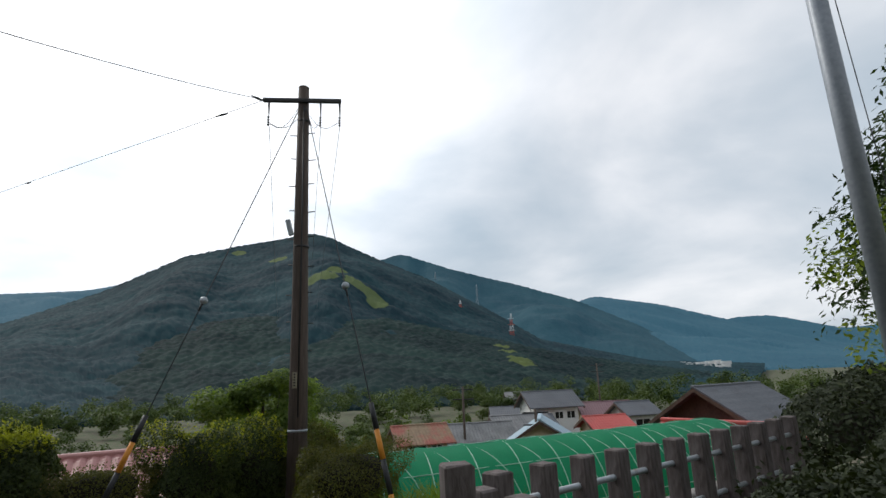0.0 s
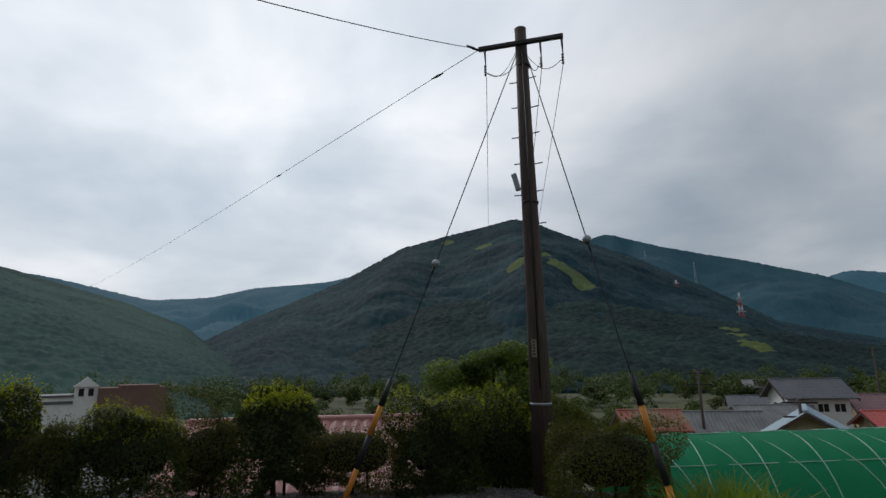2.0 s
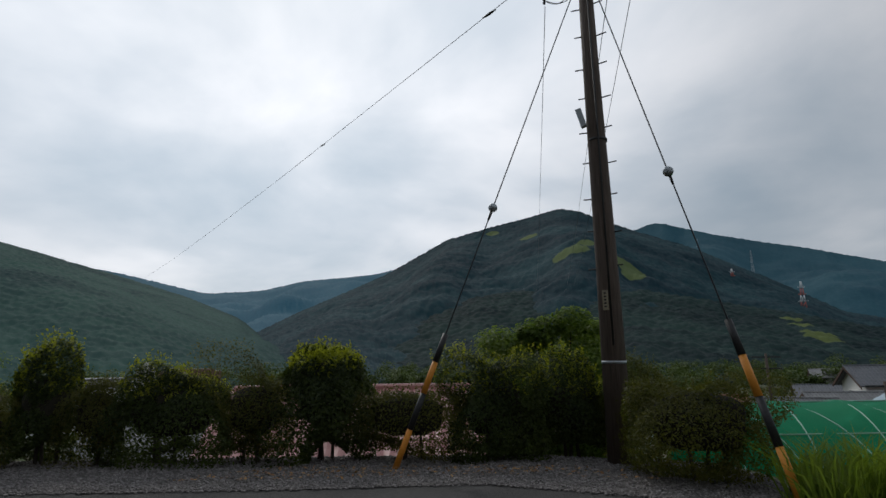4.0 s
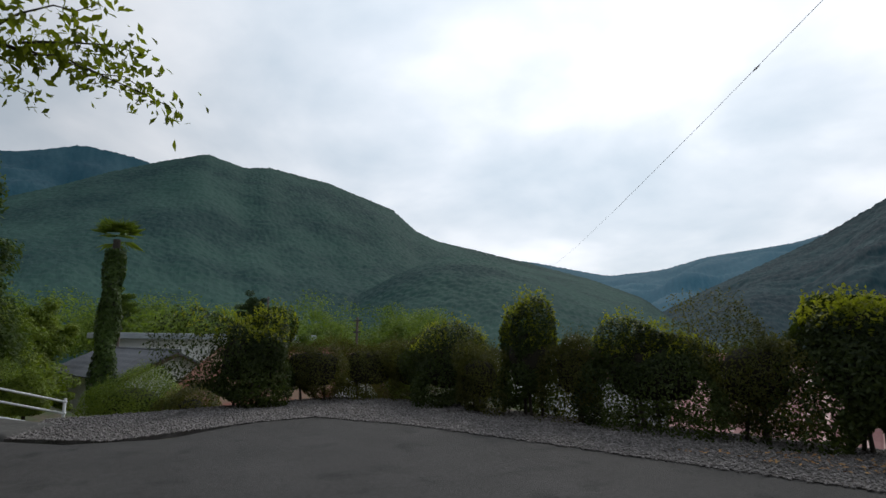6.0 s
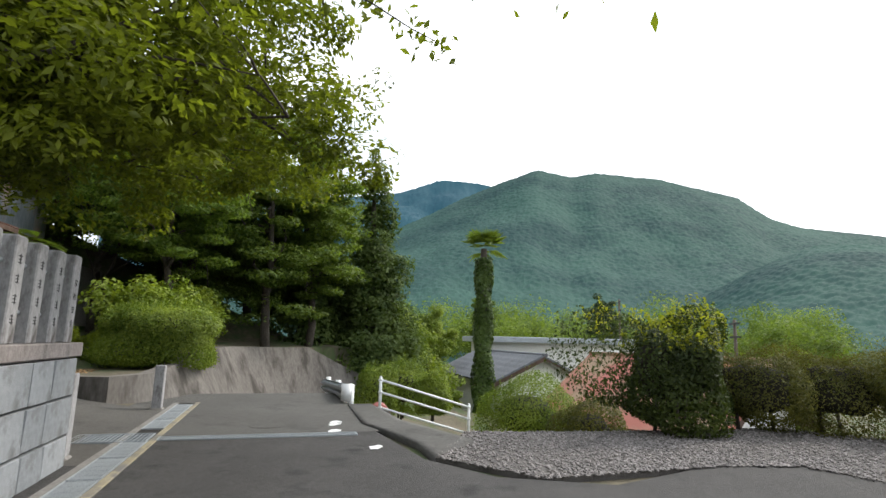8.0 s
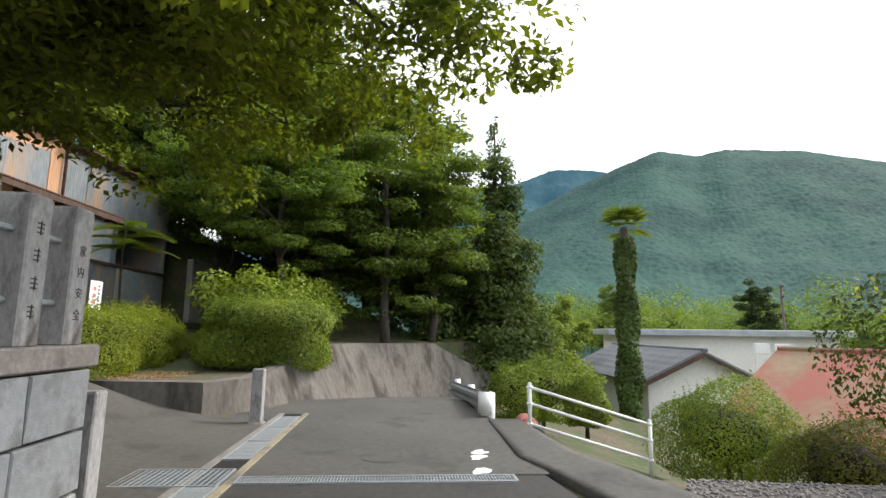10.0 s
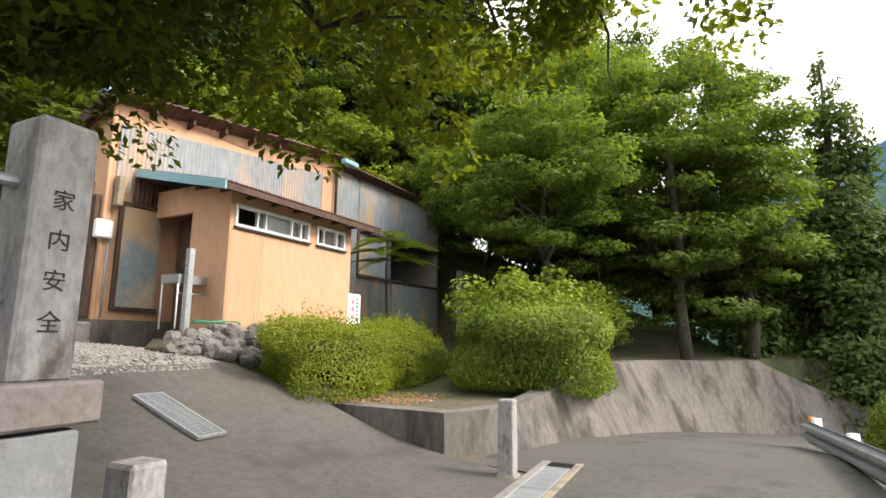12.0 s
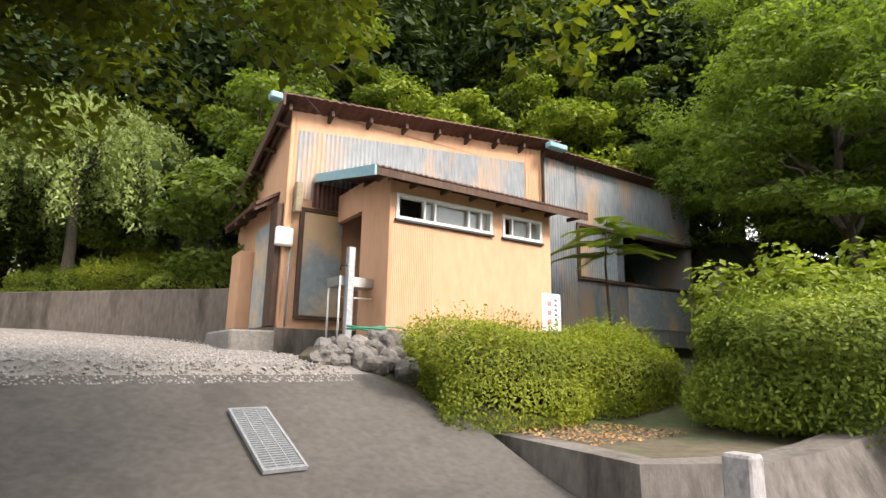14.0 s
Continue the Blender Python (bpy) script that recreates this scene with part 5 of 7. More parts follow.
# ---- green net tunnel ----
def net_tunnel():
    root = thing("net_tunnel", "green shade-net tunnel over curved pipe frames", "net tunnel", pose(-0.9, 12.9, -1.85, 0, 0, 28))
    Ln, W, H = 13.0, 4.6, 2.75
    xs = np.linspace(0, Ln, 40)
    arc = np.linspace(0, math.pi, 25)
    V = []
    for x in xs:
        sag = 1 - 0.02 * abs(math.sin(x * math.pi / 1.3))
        for t in arc:
            V.append((x, W / 2 - W / 2 * math.cos(t) * 1.0, H * max(0, math.sin(t)) ** 0.7 * sag))
    n = len(arc)
    F = [(i * n + k, i * n + k + 1, (i + 1) * n + k + 1, (i + 1) * n + k) for i in range(len(xs) - 1) for k in range(n - 1)]
    ends = [tuple(range(n)), tuple((len(xs) - 1) * n + k for k in range(n))]
    me = mesh_of("net", V, F + ends)
    net = mesh_ob("net", me, M_nettrans, root, "green woven shade net", True)
    for k in range(11):
        x = Ln * k / 10
        for dx in (-0.5, 0.5):
            pts = [(x + dx * math.cos(t) * 1.2, W / 2 - W / 2 * math.cos(t) * 1.0, (H - 0.03) * math.sin(t) ** 0.7) for t in np.linspace(0.02, math.pi - 0.02, 20)]
            tube("hoop", pts, 0.013, M_pipe, root, 5)
    for t in (0.35, 0.9, math.pi / 2, math.pi - 0.9, math.pi - 0.35):
        tube("purlin", [(0, W / 2 - W / 2 * math.cos(t), H * (math.sin(t) ** 0.7) - 0.03), (Ln, W / 2 - W / 2 * math.cos(t), H * (math.sin(t) ** 0.7) - 0.03)], 0.012, M_pipe, root, 5)


def net_material():
    mat = M_net.copy()
    mat.name = "see_through_green_net"
    nt = mat.node_tree
    N, L = nt.nodes.new, nt.links.new
    out, p = nt.nodes["Material Output"], nt.nodes["Principled BSDF"]
    tr, tl, mx, m2 = N("ShaderNodeBsdfTransparent"), N("ShaderNodeBsdfTranslucent"), N("ShaderNodeMixShader"), N("ShaderNodeMixShader")
    tr.inputs[0].default_value = (0.35, 0.8, 0.55, 1)
    tl.inputs[0].default_value = (0.02, 0.40, 0.20, 1)
    mx.inputs[0].default_value = 0.4
    m2.inputs[0].default_value = 0.30
    L(p.outputs[0], mx.inputs[1])
    L(tl.outputs[0], mx.inputs[2])
    L(mx.outputs[0], m2.inputs[1])
    L(tr.outputs[0], m2.inputs[2])
    L(m2.outputs[0], out.inputs["Surface"])
    return mat


M_nettrans = net_material()
net_tunnel()


def grass_clump(label, x, y, z, r, n, h, seed, mat=None):
    rng = rng_of(seed)
    root = thing("grass_clump", label, "grass", pose(x, y, z))
    V, T = [], []
    for i in range(n):
        a, q = rng.uniform(0, 6.28), r * math.sqrt(rng.uniform())
        b = np.array([q * math.cos(a), q * math.sin(a), 0])
        o = rng.normal(0, 0.35, 2)
        hh = h * rng.uniform(0.5, 1.1)
        w = 0.012
        side = np.array([-math.sin(a + 1), math.cos(a + 1), 0]) * w
        mid = b + [o[0] * hh * 0.4, o[1] * hh * 0.4, hh * 0.65]
        tip = b + [o[0] * hh, o[1] * hh, hh * 0.85]
        k = len(V)
        V += [b - side, b + side, mid + side, mid - side, tip]
        T += [(k, k + 1, k + 2), (k, k + 2, k + 3), (k + 3, k + 2, k + 4)]
    tagged(mesh_ob("grass", quick_mesh("grass", V, T), mat or L_grass, root), kind="stuff")


grass_clump("tall light-green grass clump before the net", -0.4, 10.9, -0.25, 0.7, 700, 1.2, 5)
grass_clump("tall light-green grass clump before the net", 0.6, 11.3, -0.6, 0.8, 600, 1.2, 6)
grass_clump("green weeds under the net", 3.5, 16.0, -1.6, 2.2, 1500, 1.3, 7)

# ---- shed with a lean-to ----
BM = Matrix(((-0.902, 0.431, 0, -13.5), (-0.431, -0.902, 0, -10.1), (0, 0, 1, 0), (0, 0, 0, 1)))


def corrugated(name, x0, x1, z0, z1, y, mat, parent, pitch=0.075, amp=0.009, label="", z1b=None):
    n = int((x1 - x0) / pitch * 6)
    xs = np.linspace(x0, x1, n)
    top = np.linspace(z1, z1 if z1b is None else z1b, n)
    V = []
    for x, t in zip(xs, top):
        yy = y - amp * math.sin((x - x0) / pitch * 6.283)
        V += [(x, yy, z0), (x, yy, t)]
    F = [(2 * i, 2 * i + 2, 2 * i + 3, 2 * i + 1) for i in range(n - 1)]
    return mesh_ob(name, mesh_of(name, V, F), mat, parent, label)


def framed_window(parent, x0, x1, z0, z1, y, bars, shut, name="window"):
    """A sliding window whose panes begin at shut; before it the opening stands open."""
    root = part(name, box((shut, y + 0.06, z0), (x1, y + 0.075, z1)), M_glass, parent, "sliding window with white aluminium frame")
    fr = bmesh.new()
    t = 0.028
    add_box(fr, (x0 - 0.02, y - 0.02, z0 - 0.02), (x1 + 0.02, y + 0.09, z0 + t))
    add_box(fr, (x0 - 0.02, y - 0.02, z1 - t), (x1 + 0.02, y + 0.09, z1 + 0.02))
    add_box(fr, (x0 - 0.02, y - 0.02, z0 + t), (x0 + t, y + 0.09, z1 - t))
    add_box(fr, (x1 - t, y - 0.02, z0 + t), (x1 + 0.02, y + 0.09, z1 - t))
    part("frame", fr, M_white, root, "white aluminium frame")
    for b in bars:
        part("mullion", box((b - 0.017, y - 0.005, z0 + t), (b + 0.017, y + 0.06, z1 - t)), M_white, root)
    part("sill", box((x0 - 0.04, y - 0.05, z0 - 0.055), (x1 + 0.04, y + 0.02, z0 - 0.022)), M_iron, root, "dark sill strip")
    return root


def glass_material():
    mat = bpy.data.materials.new("window_glass")
    mat.use_nodes = True
    p = mat.node_tree.nodes["Principled BSDF"]
    p.inputs["Base Color"].default_value = (0.75, 0.80, 0.78, 1)
    p.inputs["Transmission Weight"].default_value = 0.85
    p.inputs["Roughness"].default_value = 0.12
    p.inputs["IOR"].default_value = 1.45
    return mat


M_glass = glass_material()


SET_BACK = Matrix.Translation((-3.56, -6.74, 1.33)) @ Matrix.Scale(1.106, 4) @ Matrix.Translation((3.36, 6.74, -1.33))


def shed():
    root = thing("shed", "peach-painted tin shed with a lean-to and dark roof", "shed", BM)
    M0, B0 = 5.15, 1.16     # roof height at the left, front of the main block
    rise = 0.11             # the eaves climb slightly along the front
    zr = lambda a: M0 + rise * (a + 0.85)  # noqa: E731
    # main block
    for lo, hi in (((-0.85, B0, 1.5), (4.45, B0 + 0.12, 5.2)), ((-0.85, B0 + 0.12, 1.5), (-0.73, B0 + 2.9, 3.95)), ((4.33, B0 + 0.12, 1.5), (4.45, B0 + 2.9, 3.95)), ((-0.73, B0 + 2.78, 1.5), (4.33, B0 + 2.9, 3.9))):
        part("wall", box(lo, hi), M_cream, root, "peach painted tin wall")
    # upper front and side infill that follow the roof slope
    V = [(-0.85, B0, 5.19), (4.45, B0, 5.19), (4.45, B0, zr(4.45)), (-0.85, B0, zr(-0.85)), (-0.85, B0 + 0.12, 5.19), (4.45, B0 + 0.12, 5.19), (4.45, B0 + 0.12, zr(4.45)), (-0.85, B0 + 0.12, zr(-0.85))]
    F = [(0, 1, 2, 3), (7, 6, 5, 4), (3, 2, 6, 7), (0, 4, 5, 1), (1, 5, 6, 2), (0, 3, 7, 4)]
    mesh_ob("wall", mesh_of("wall", V, F), M_cream, root)
    for a in (-0.85, 4.33):
        V = [(a, B0 + 0.12, 3.95), (a, B0 + 2.9, 3.95), (a, B0 + 0.12, zr(a) - 0.02), (a + 0.12, B0 + 0.12, 3.95), (a + 0.12, B0 + 2.9, 3.95), (a + 0.12, B0 + 0.12, zr(a) - 0.02)]
        mesh_ob("wall", mesh_of("wall", V, [(0, 2, 1), (3, 4, 5), (0, 3, 5, 2), (1, 2, 5, 4), (0, 1, 4, 3)]), M_cream, root)
    corrugated("zinc_sheet", -0.72, 3.98, 3.7, 4.80, B0 - 0.014, M_zinc, root, label="weathered grey corrugated sheet", z1b=5.30)
    corrugated("cream_sheet", -0.85, -0.74, 1.72, 5.0, B0 - 0.014, M_cream, root)
    corrugated("cream_sheet", 4.0, 4.42, 1.8, 5.6, B0 - 0.014, M_cream, root)
    # roof: sheet, eaves board, rafters
    ov, bk = 0.32, 3.1
    z = lambda a, b: zr(a) + 0.06 - (b - (B0 - ov)) * 0.36  # noqa: E731
    V, F = [], []
    for a in np.linspace(-1.08, 4.75, 80):
        for b in (B0 - ov, B0 + bk):
            V.append((a, b, z(a, b) + 0.012 * math.sin(a * 40)))
    F = [(2 * i, 2 * i + 1, 2 * i + 3, 2 * i + 2) for i in range(79)]
    rf = mesh_ob("roof", mesh_of("roof", V, F), M_rust, root, "rust-brown corrugated roof")
    rf.modifiers.new("thick", "SOLIDIFY").thickness = 0.03
    for k in range(9):
        a = -0.95 + k * 0.68
        V = []
        for b in (B0 - ov + 0.14, B0 + bk - 0.1):
            V += [(a, b, z(a, b) - 0.13), (a + 0.05, b, z(a, b) - 0.13), (a + 0.05, b, z(a, b) - 0.035), (a, b, z(a, b) - 0.035)]
        mesh_ob("rafter", mesh_of("rafter", V, [(0, 1, 2, 3), (7, 6, 5, 4), (0, 4, 5, 1), (1, 5, 6, 2), (2, 6, 7, 3), (3, 7, 4, 0)]), M_brownwood, root)
    for k in range(5):
        b = B0 + 0.1 + k * 0.62
        part("purlin", box((-1.05, b, z(-1.0, b) - 0.20), (-0.85, b + 0.05, z(-1.0, b) - 0.14)), M_brownwood, root)
    V = []
    for b in (B0 - ov, B0 + bk):
        V += [(-1.09, b, z(-1.08, b) - 0.18), (-1.05, b, z(-1.08, b) - 0.18), (-1.05, b, z(-1.08, b) + 0.02), (-1.09, b, z(-1.08, b) + 0.02)]
    mesh_ob("barge_board", mesh_of("barge_board", V, [(0, 1, 2, 3), (7, 6, 5, 4), (0, 4, 5, 1), (1, 5, 6, 2), (2, 6, 7, 3), (3, 7, 4, 0)]), M_brownwood, root)
    part("gutter_end", box((4.30, B0 - 0.45, 5.60), (4.80, B0 - 0.28, 5.72), 0.02), M_bluetrim, root, "pale blue gutter end")
    part("gutter_end", box((-1.30, B0 - 0.42, 5.03), (-1.12, B0 - 0.25, 5.14), 0.02), M_bluetrim, root, "pale blue gutter end")
    tube("downpipe", [(4.42, B0 - 0.35, 5.7), (4.42, B0 - 0.08, 5.45), (4.42, B0 - 0.07, 1.9)], [0.035, 0.035, 0.035], M_brownwood, root, 8)
    # doorway side: peeling panel door beside the lean-to
    door = part("door", box((-0.55, B0 - 0.045, 1.92), (0.08, B0 - 0.012, 3.50), 0.004), M_bluedoor, root, "peeling blue-grey panel door")
    part("door_frame", add_box(add_box(box((-0.62, B0 - 0.06, 1.86), (-0.555, B0 - 0.012, 3.56)), (-0.62, B0 - 0.06, 3.505), (0.13, B0 - 0.012, 3.56)), (-0.555, B0 - 0.06, 1.86), (0.13, B0 - 0.012, 1.915)), M_brownwood, root)
    corrugated("zinc_sheet", -0.45, 0.12, 3.58, 3.98, B0 - 0.05, M_rust, root)
    part("plinth", box((-0.9, B0 - 0.1, 1.2), (4.5, B0 + 2.9, 1.72)), M_concrete, root, "concrete plinth")
    part("meter_box", box((-0.98, B0 - 0.12, 2.92), (-0.72, B0 - 0.02, 3.2), 0.02), M_white, root, "white meter box")
    tube("cable_pipe", [(-0.74, B0 - 0.04, 2.92), (-0.74, B0 - 0.04, 1.75)], [0.015, 0.015], M_galv, root, 6)
    part("lamp_board", box((-0.74, B0 - 0.16, 3.45), (-0.64, B0 - 0.03, 3.92), 0.01, None), M_yellowline, root, "mossy old board lamp")
    # the main block stands back behind the lean-to, in proportion
    def set_back(obs):
        for ob in obs:
            ob.data.transform(SET_BACK)

    # lean-to
    main_block = {ob.name for ob in root.children}
    BL = 2.0
    x0, x1, zt = 0.14, 3.33, 3.88
    w1, w2 = (0.24, 2.02), (2.24, 3.12)
    zb, zw = 3.31, 3.70
    for lo, hi in (((x0, 0, 1.62), (x1, 0.1, zb)), ((x0, 0, zw), (x1, 0.1, zt)), ((x0, 0, zb), (w1[0], 0.1, zw)), ((w1[1], 0, zb), (w2[0], 0.1, zw)), ((w2[1], 0, zb), (x1, 0.1, zw)),
                   ((x1 - 0.1, 0.1, 1.62), (x1, BL, 4.0)), ((x0, 0.1, 1.62), (x0 + 0.1, 0.95, 4.0)), ((x0, 0.95, 3.62), (x0 + 0.1, BL, 4.1))):
        part("lean_to_wall", box(lo, hi), M_cream, root, "peach rendered lean-to wall")
    corrugated("cream_sheet", x0 + 0.02, 0.9, 1.66, 3.24, -0.008, M_cream, root, 0.03, 0.003)
    # rust-coloured sheet set in the doorway to stand for its shade
    part("doorway_shade", box((0.62, 1.0, 1.62), (0.68, 1.95, 3.62)), M_rust, root, "rust-brown sheet for the shade in the doorway")
    # near-black sheet painted as the darkness behind the windows
    part("inner_back", box((0.7, 1.6, 1.7), (3.2, 1.65, 3.8)), M_unlit, root, "near-black sheet for the unlit inside")
    framed_window(root, w1[0] + 0.02, w1[1] - 0.02, zb + 0.02, zw - 0.02, 0.0, (0.73, 0.92, 1.56, 1.80), 0.73)
    framed_window(root, w2[0] + 0.02, w2[1] - 0.02, zb + 0.02, zw - 0.02, 0.0, (2.46, 2.86), 2.46)
    V, F = [], []
    for i, a in enumerate(np.linspace(-0.28, 3.92, 120)):
        for b, zz in ((-0.36, 3.90), (BL - 0.02, 4.42)):
            V.append((a, b, zz + 0.012 * math.sin(a * 62)))
    F = [(2 * i, 2 * i + 1, 2 * i + 3, 2 * i + 2) for i in range(119)]
    ob = mesh_ob("lean_to_roof", mesh_of("lean_to_roof", V, F), M_rust, root, "dark rusty corrugated lean-to roof")
    ob.modifiers.new("thick", "SOLIDIFY").thickness = 0.02
    V = []
    for b, zz in ((-0.38, 3.86), (BL - 0.05, 4.38)):
        V += [(-0.31, b, zz - 0.1), (-0.28, b, zz - 0.1), (-0.28, b, zz + 0.05), (-0.31, b, zz + 0.05)]
    mesh_ob("fascia", mesh_of("fascia", V, [(0, 1, 2, 3), (7, 6, 5, 4), (0, 4, 5, 1), (1, 5, 6, 2), (2, 6, 7, 3), (3, 7, 4, 0)]), M_bluetrim, root, "pale blue fascia board")
    part("fascia", box((-0.3, -0.36, 3.78), (3.92, -0.34, 3.885)), M_brownwood, root, "dark eaves board")
    for k in range(8):
        a = -0.1 + k * 0.55
        part("rafter", box((a, -0.33, 3.80), (a + 0.04, 0.0, 3.86)), M_brownwood, root)
    lean_to = {ob.name for ob in root.children} - main_block
    # left side: porch roof, door panels
    V = [(-0.86, B0 + 0.3, 3.85), (-0.86, B0 + 2.4, 3.85), (-1.22, B0 + 2.4, 3.62), (-1.22, B0 + 0.3, 3.62)]
    ob = mesh_ob("porch_roof", mesh_of("porch_roof", V, [(0, 1, 2, 3)]), M_rust, root, "rusty porch roof")
    ob.modifiers.new("thick", "SOLIDIFY").thickness = 0.05
    for b in (0.35, 1.0, 1.6, 2.3):
        V = []
        for a, zz in ((-0.86, 3.79), (-1.20, 3.58)):
            V += [(a, B0 + b, zz - 0.08), (a, B0 + b + 0.05, zz - 0.08), (a, B0 + b + 0.05, zz), (a, B0 + b, zz)]
        mesh_ob("rafter", mesh_of("rafter", V, [(0, 1, 2, 3), (7, 6, 5, 4), (0, 4, 5, 1), (1, 5, 6, 2), (2, 6, 7, 3), (3, 7, 4, 0)]), M_brownwood, root)
    part("side_door", box((-0.94, B0 + 0.05, 1.75), (-0.86, B0 + 0.42, 3.60), 0.004), M_brownwood, root, "dark brown side door")
    part("side_door", box((-0.90, B0 + 0.46, 1.75), (-0.86, B0 + 1.35, 3.40), 0.004), M_bluedoor, root, "peeling blue-grey side door")
    part("side_screen", box((-1.12, B0 + 1.4, 1.75), (-0.86, B0 + 2.0, 3.05), 0.01), M_cream, root, "peach tin side screen")
    part("doorstep", box((-1.5, B0 - 0.1, 1.35), (-0.86, B0 + 1.6, 1.68), 0.03), M_kerb, root, "concrete doorstep")
    # wing
    b0 = B0 + 0.25
    for lo, hi in (((4.46, b0, 1.7), (5.75, b0 + 0.1, 5.6)), ((5.75, b0, 1.7), (10.1, b0 + 0.1, 3.12)), ((5.75, b0, 4.3), (10.1, b0 + 0.1, 5.6)), ((10.0, b0 + 0.1, 1.7), (10.1, b0 + 3.0, 4.6)), ((7.2, b0, 3.12), (7.32, b0 + 0.1, 4.3)), ((10.0, b0, 3.12), (10.1, b0 + 0.1, 4.3))):
        part("wing_wall", box(lo, hi), M_zinc, root, "grey weathered wing wall")
    corrugated("zinc_sheet", 4.47, 5.72, 2.0, 5.75, b0 - 0.014, M_zinc, root)
    corrugated("zinc_sheet", 5.76, 10.1, 4.32, 5.75, b0 - 0.014, M_zinc, root)
    corrugated("zinc_sheet", 5.9, 7.15, 3.14, 4.28, b0 + 0.05, M_bluedoor, root)
    part("window_frame", add_box(add_box(box((5.72, b0 - 0.05, 3.08), (10.1, b0 + 0.02, 3.15)), (5.72, b0 - 0.05, 4.28), (10.1, b0 + 0.02, 4.35)), (5.70, b0 - 0.05, 3.15), (5.78, b0 + 0.02, 4.28)), M_brownwood, root)
    # near-black sheet painted as the darkness seen through the wing opening
    part("wing_inside", box((5.8, b0 + 2.2, 1.8), (10.0, b0 + 2.25, 4.6)), M_unlit, root, "near-black sheet for the unlit wing")
    part("wing_panel", box((7.4, b0 - 0.03, 2.1), (9.9, b0 - 0.012, 3.05), 0.004), M_bluedoor, root)
    V, F = [], []
    for a in np.linspace(4.4, 10.4, 80):
        for b, zz in ((b0 - 0.3, 5.78), (b0 + 3.4, 4.6)):
            V.append((a, b, zz + 0.012 * math.sin(a * 40)))
    ob = mesh_ob("wing_roof", mesh_of("wing_roof", V, [(2 * i, 2 * i + 1, 2 * i + 3, 2 * i + 2) for i in range(79)]), M_rust, root, "rusty wing roof")
    ob.modifiers.new("thick", "SOLIDIFY").thickness = 0.03
    set_back([ob for ob in root.children if ob.name not in lean_to])
    return root


shed()


def local(a, b, z, turn=0):
    return BM @ pose(a, b, z, 0, 0, turn)


# rocks at the foot of the lean-to
def rock(a, b, z, sx, sy, sz, seed, group="rocks below the shed"):
    bm = bmesh.new()
    bmesh.ops.create_icosphere(bm, subdivisions=3, radius=1)
    for v in bm.verts:
        n = noise.noise(v.co * 1.3 + Vector((seed * 7.3, 0, 0))) * 0.45 + noise.noise(v.co * 3.1 + Vector((0, seed * 3.1, 0))) * 0.15
        v.co = v.co * (1 + n)
        v.co = Vector((v.co.x * sx, v.co.y * sy, v.co.z * sz))
    ob = part("rock", bm, M_rock, None, "", False)
    ob.matrix_world = local(a, b, z, seed * 47)
    return tagged(ob, "grey weathered garden rock at the driveway edge", "rock", group)


r = random.Random(12)
for i in range(34):
    a = -0.85 + 0.07 * i * 0.95
    b = -0.12 - 0.35 * r.random() * (1 if a < 1.2 else 0.4)
    z = 1.55 - 0.75 * (-b - 0.1) - (0.1 if a < -0.4 else 0)
    k = r.uniform(0.10, 0.2)
    rock(a, b, z, k * r.uniform(0.9, 1.4), k, k * r.uniform(0.7, 1.1), i + 1)
for i, (a, b, z, s) in enumerate(((0.05, -0.3, 1.42, 0.27), (-0.3, -0.62, 1.22, 0.2), (0.1, -0.72, 1.14, 0.22), (-0.75, -0.25, 1.35, 0.2), (0.35, -0.5, 1.22, 0.18), (-0.02, -0.12, 1.58, 0.2))):
    rock(a, b, z, s * 0.85, s * 0.7, s * 0.7, 60 + i)
bank = part("rock_bank", box((-1.0, -0.40, 0.6), (3.6, 0.3, 1.45), 0.12, BM), M_earth)
tagged(bank, "earth bank under the shed", "bank", kind="structure")

# outdoor sink, pipe post, hose, sign
sk = thing("outdoor_sink", "old steel sink on thin legs beside the door", "sink", local(-0.1, 0.62, 1.6, 3))
part("basin", add_box(add_box(add_box(add_box(box((-0.32, -0.2, 0.72), (0.32, 0.2, 0.735)), (-0.32, -0.2, 0.735), (-0.305, 0.2, 0.86)), (0.305, -0.2, 0.735), (0.32, 0.2, 0.86)), (-0.305, -0.2, 0.735), (0.305, -0.185, 0.86)), (-0.305, 0.185, 0.735), (0.305, 0.2, 0.86)), M_steel, sk, "stainless basin")
for x in (-0.3, 0.3):
    for y in (-0.18, 0.18):
        tube("leg", [(x, y, 0), (x, y, 0.73)], [0.014, 0.014], M_white, sk, 6)
part("brace", box((-0.3, -0.185, 0.55), (0.3, -0.175, 0.575)), M_steel, sk)
pp = thing("tap_post", "grey square tap post beside the sink", "post", local(-0.28, 0.34, 1.55, 2))
part("shaft", box((-0.05, -0.05, 0), (0.05, 0.05, 1.32), 0.008), M_galv, pp)
tube("tap", [(-0.05, 0, 1.05), (-0.14, 0, 1.05), (-0.15, 0, 0.98)], [0.012, 0.012, 0.012], M_iron, pp, 6)
hs = thing("hose", "green garden hose lying over the rocks", "hose", local(0.1, -0.05, 1.68))
tube("loop", [(0.45 * math.cos(t) - 0.1 + 0.05 * math.sin(3 * t), 0.16 * math.sin(t), 0.03 + 0.02 * math.sin(t * 1.5)) for t in np.linspace(0, 11, 60)], 0.012, M_hose, hs, 6)
tube("run", [(0.4, 0.05, 0.03), (0.3, 0.3, 0.2), (0.22, 0.45, 0.75), (0.05, 0.5, 0.8)], 0.012, M_hose, hs, 6)

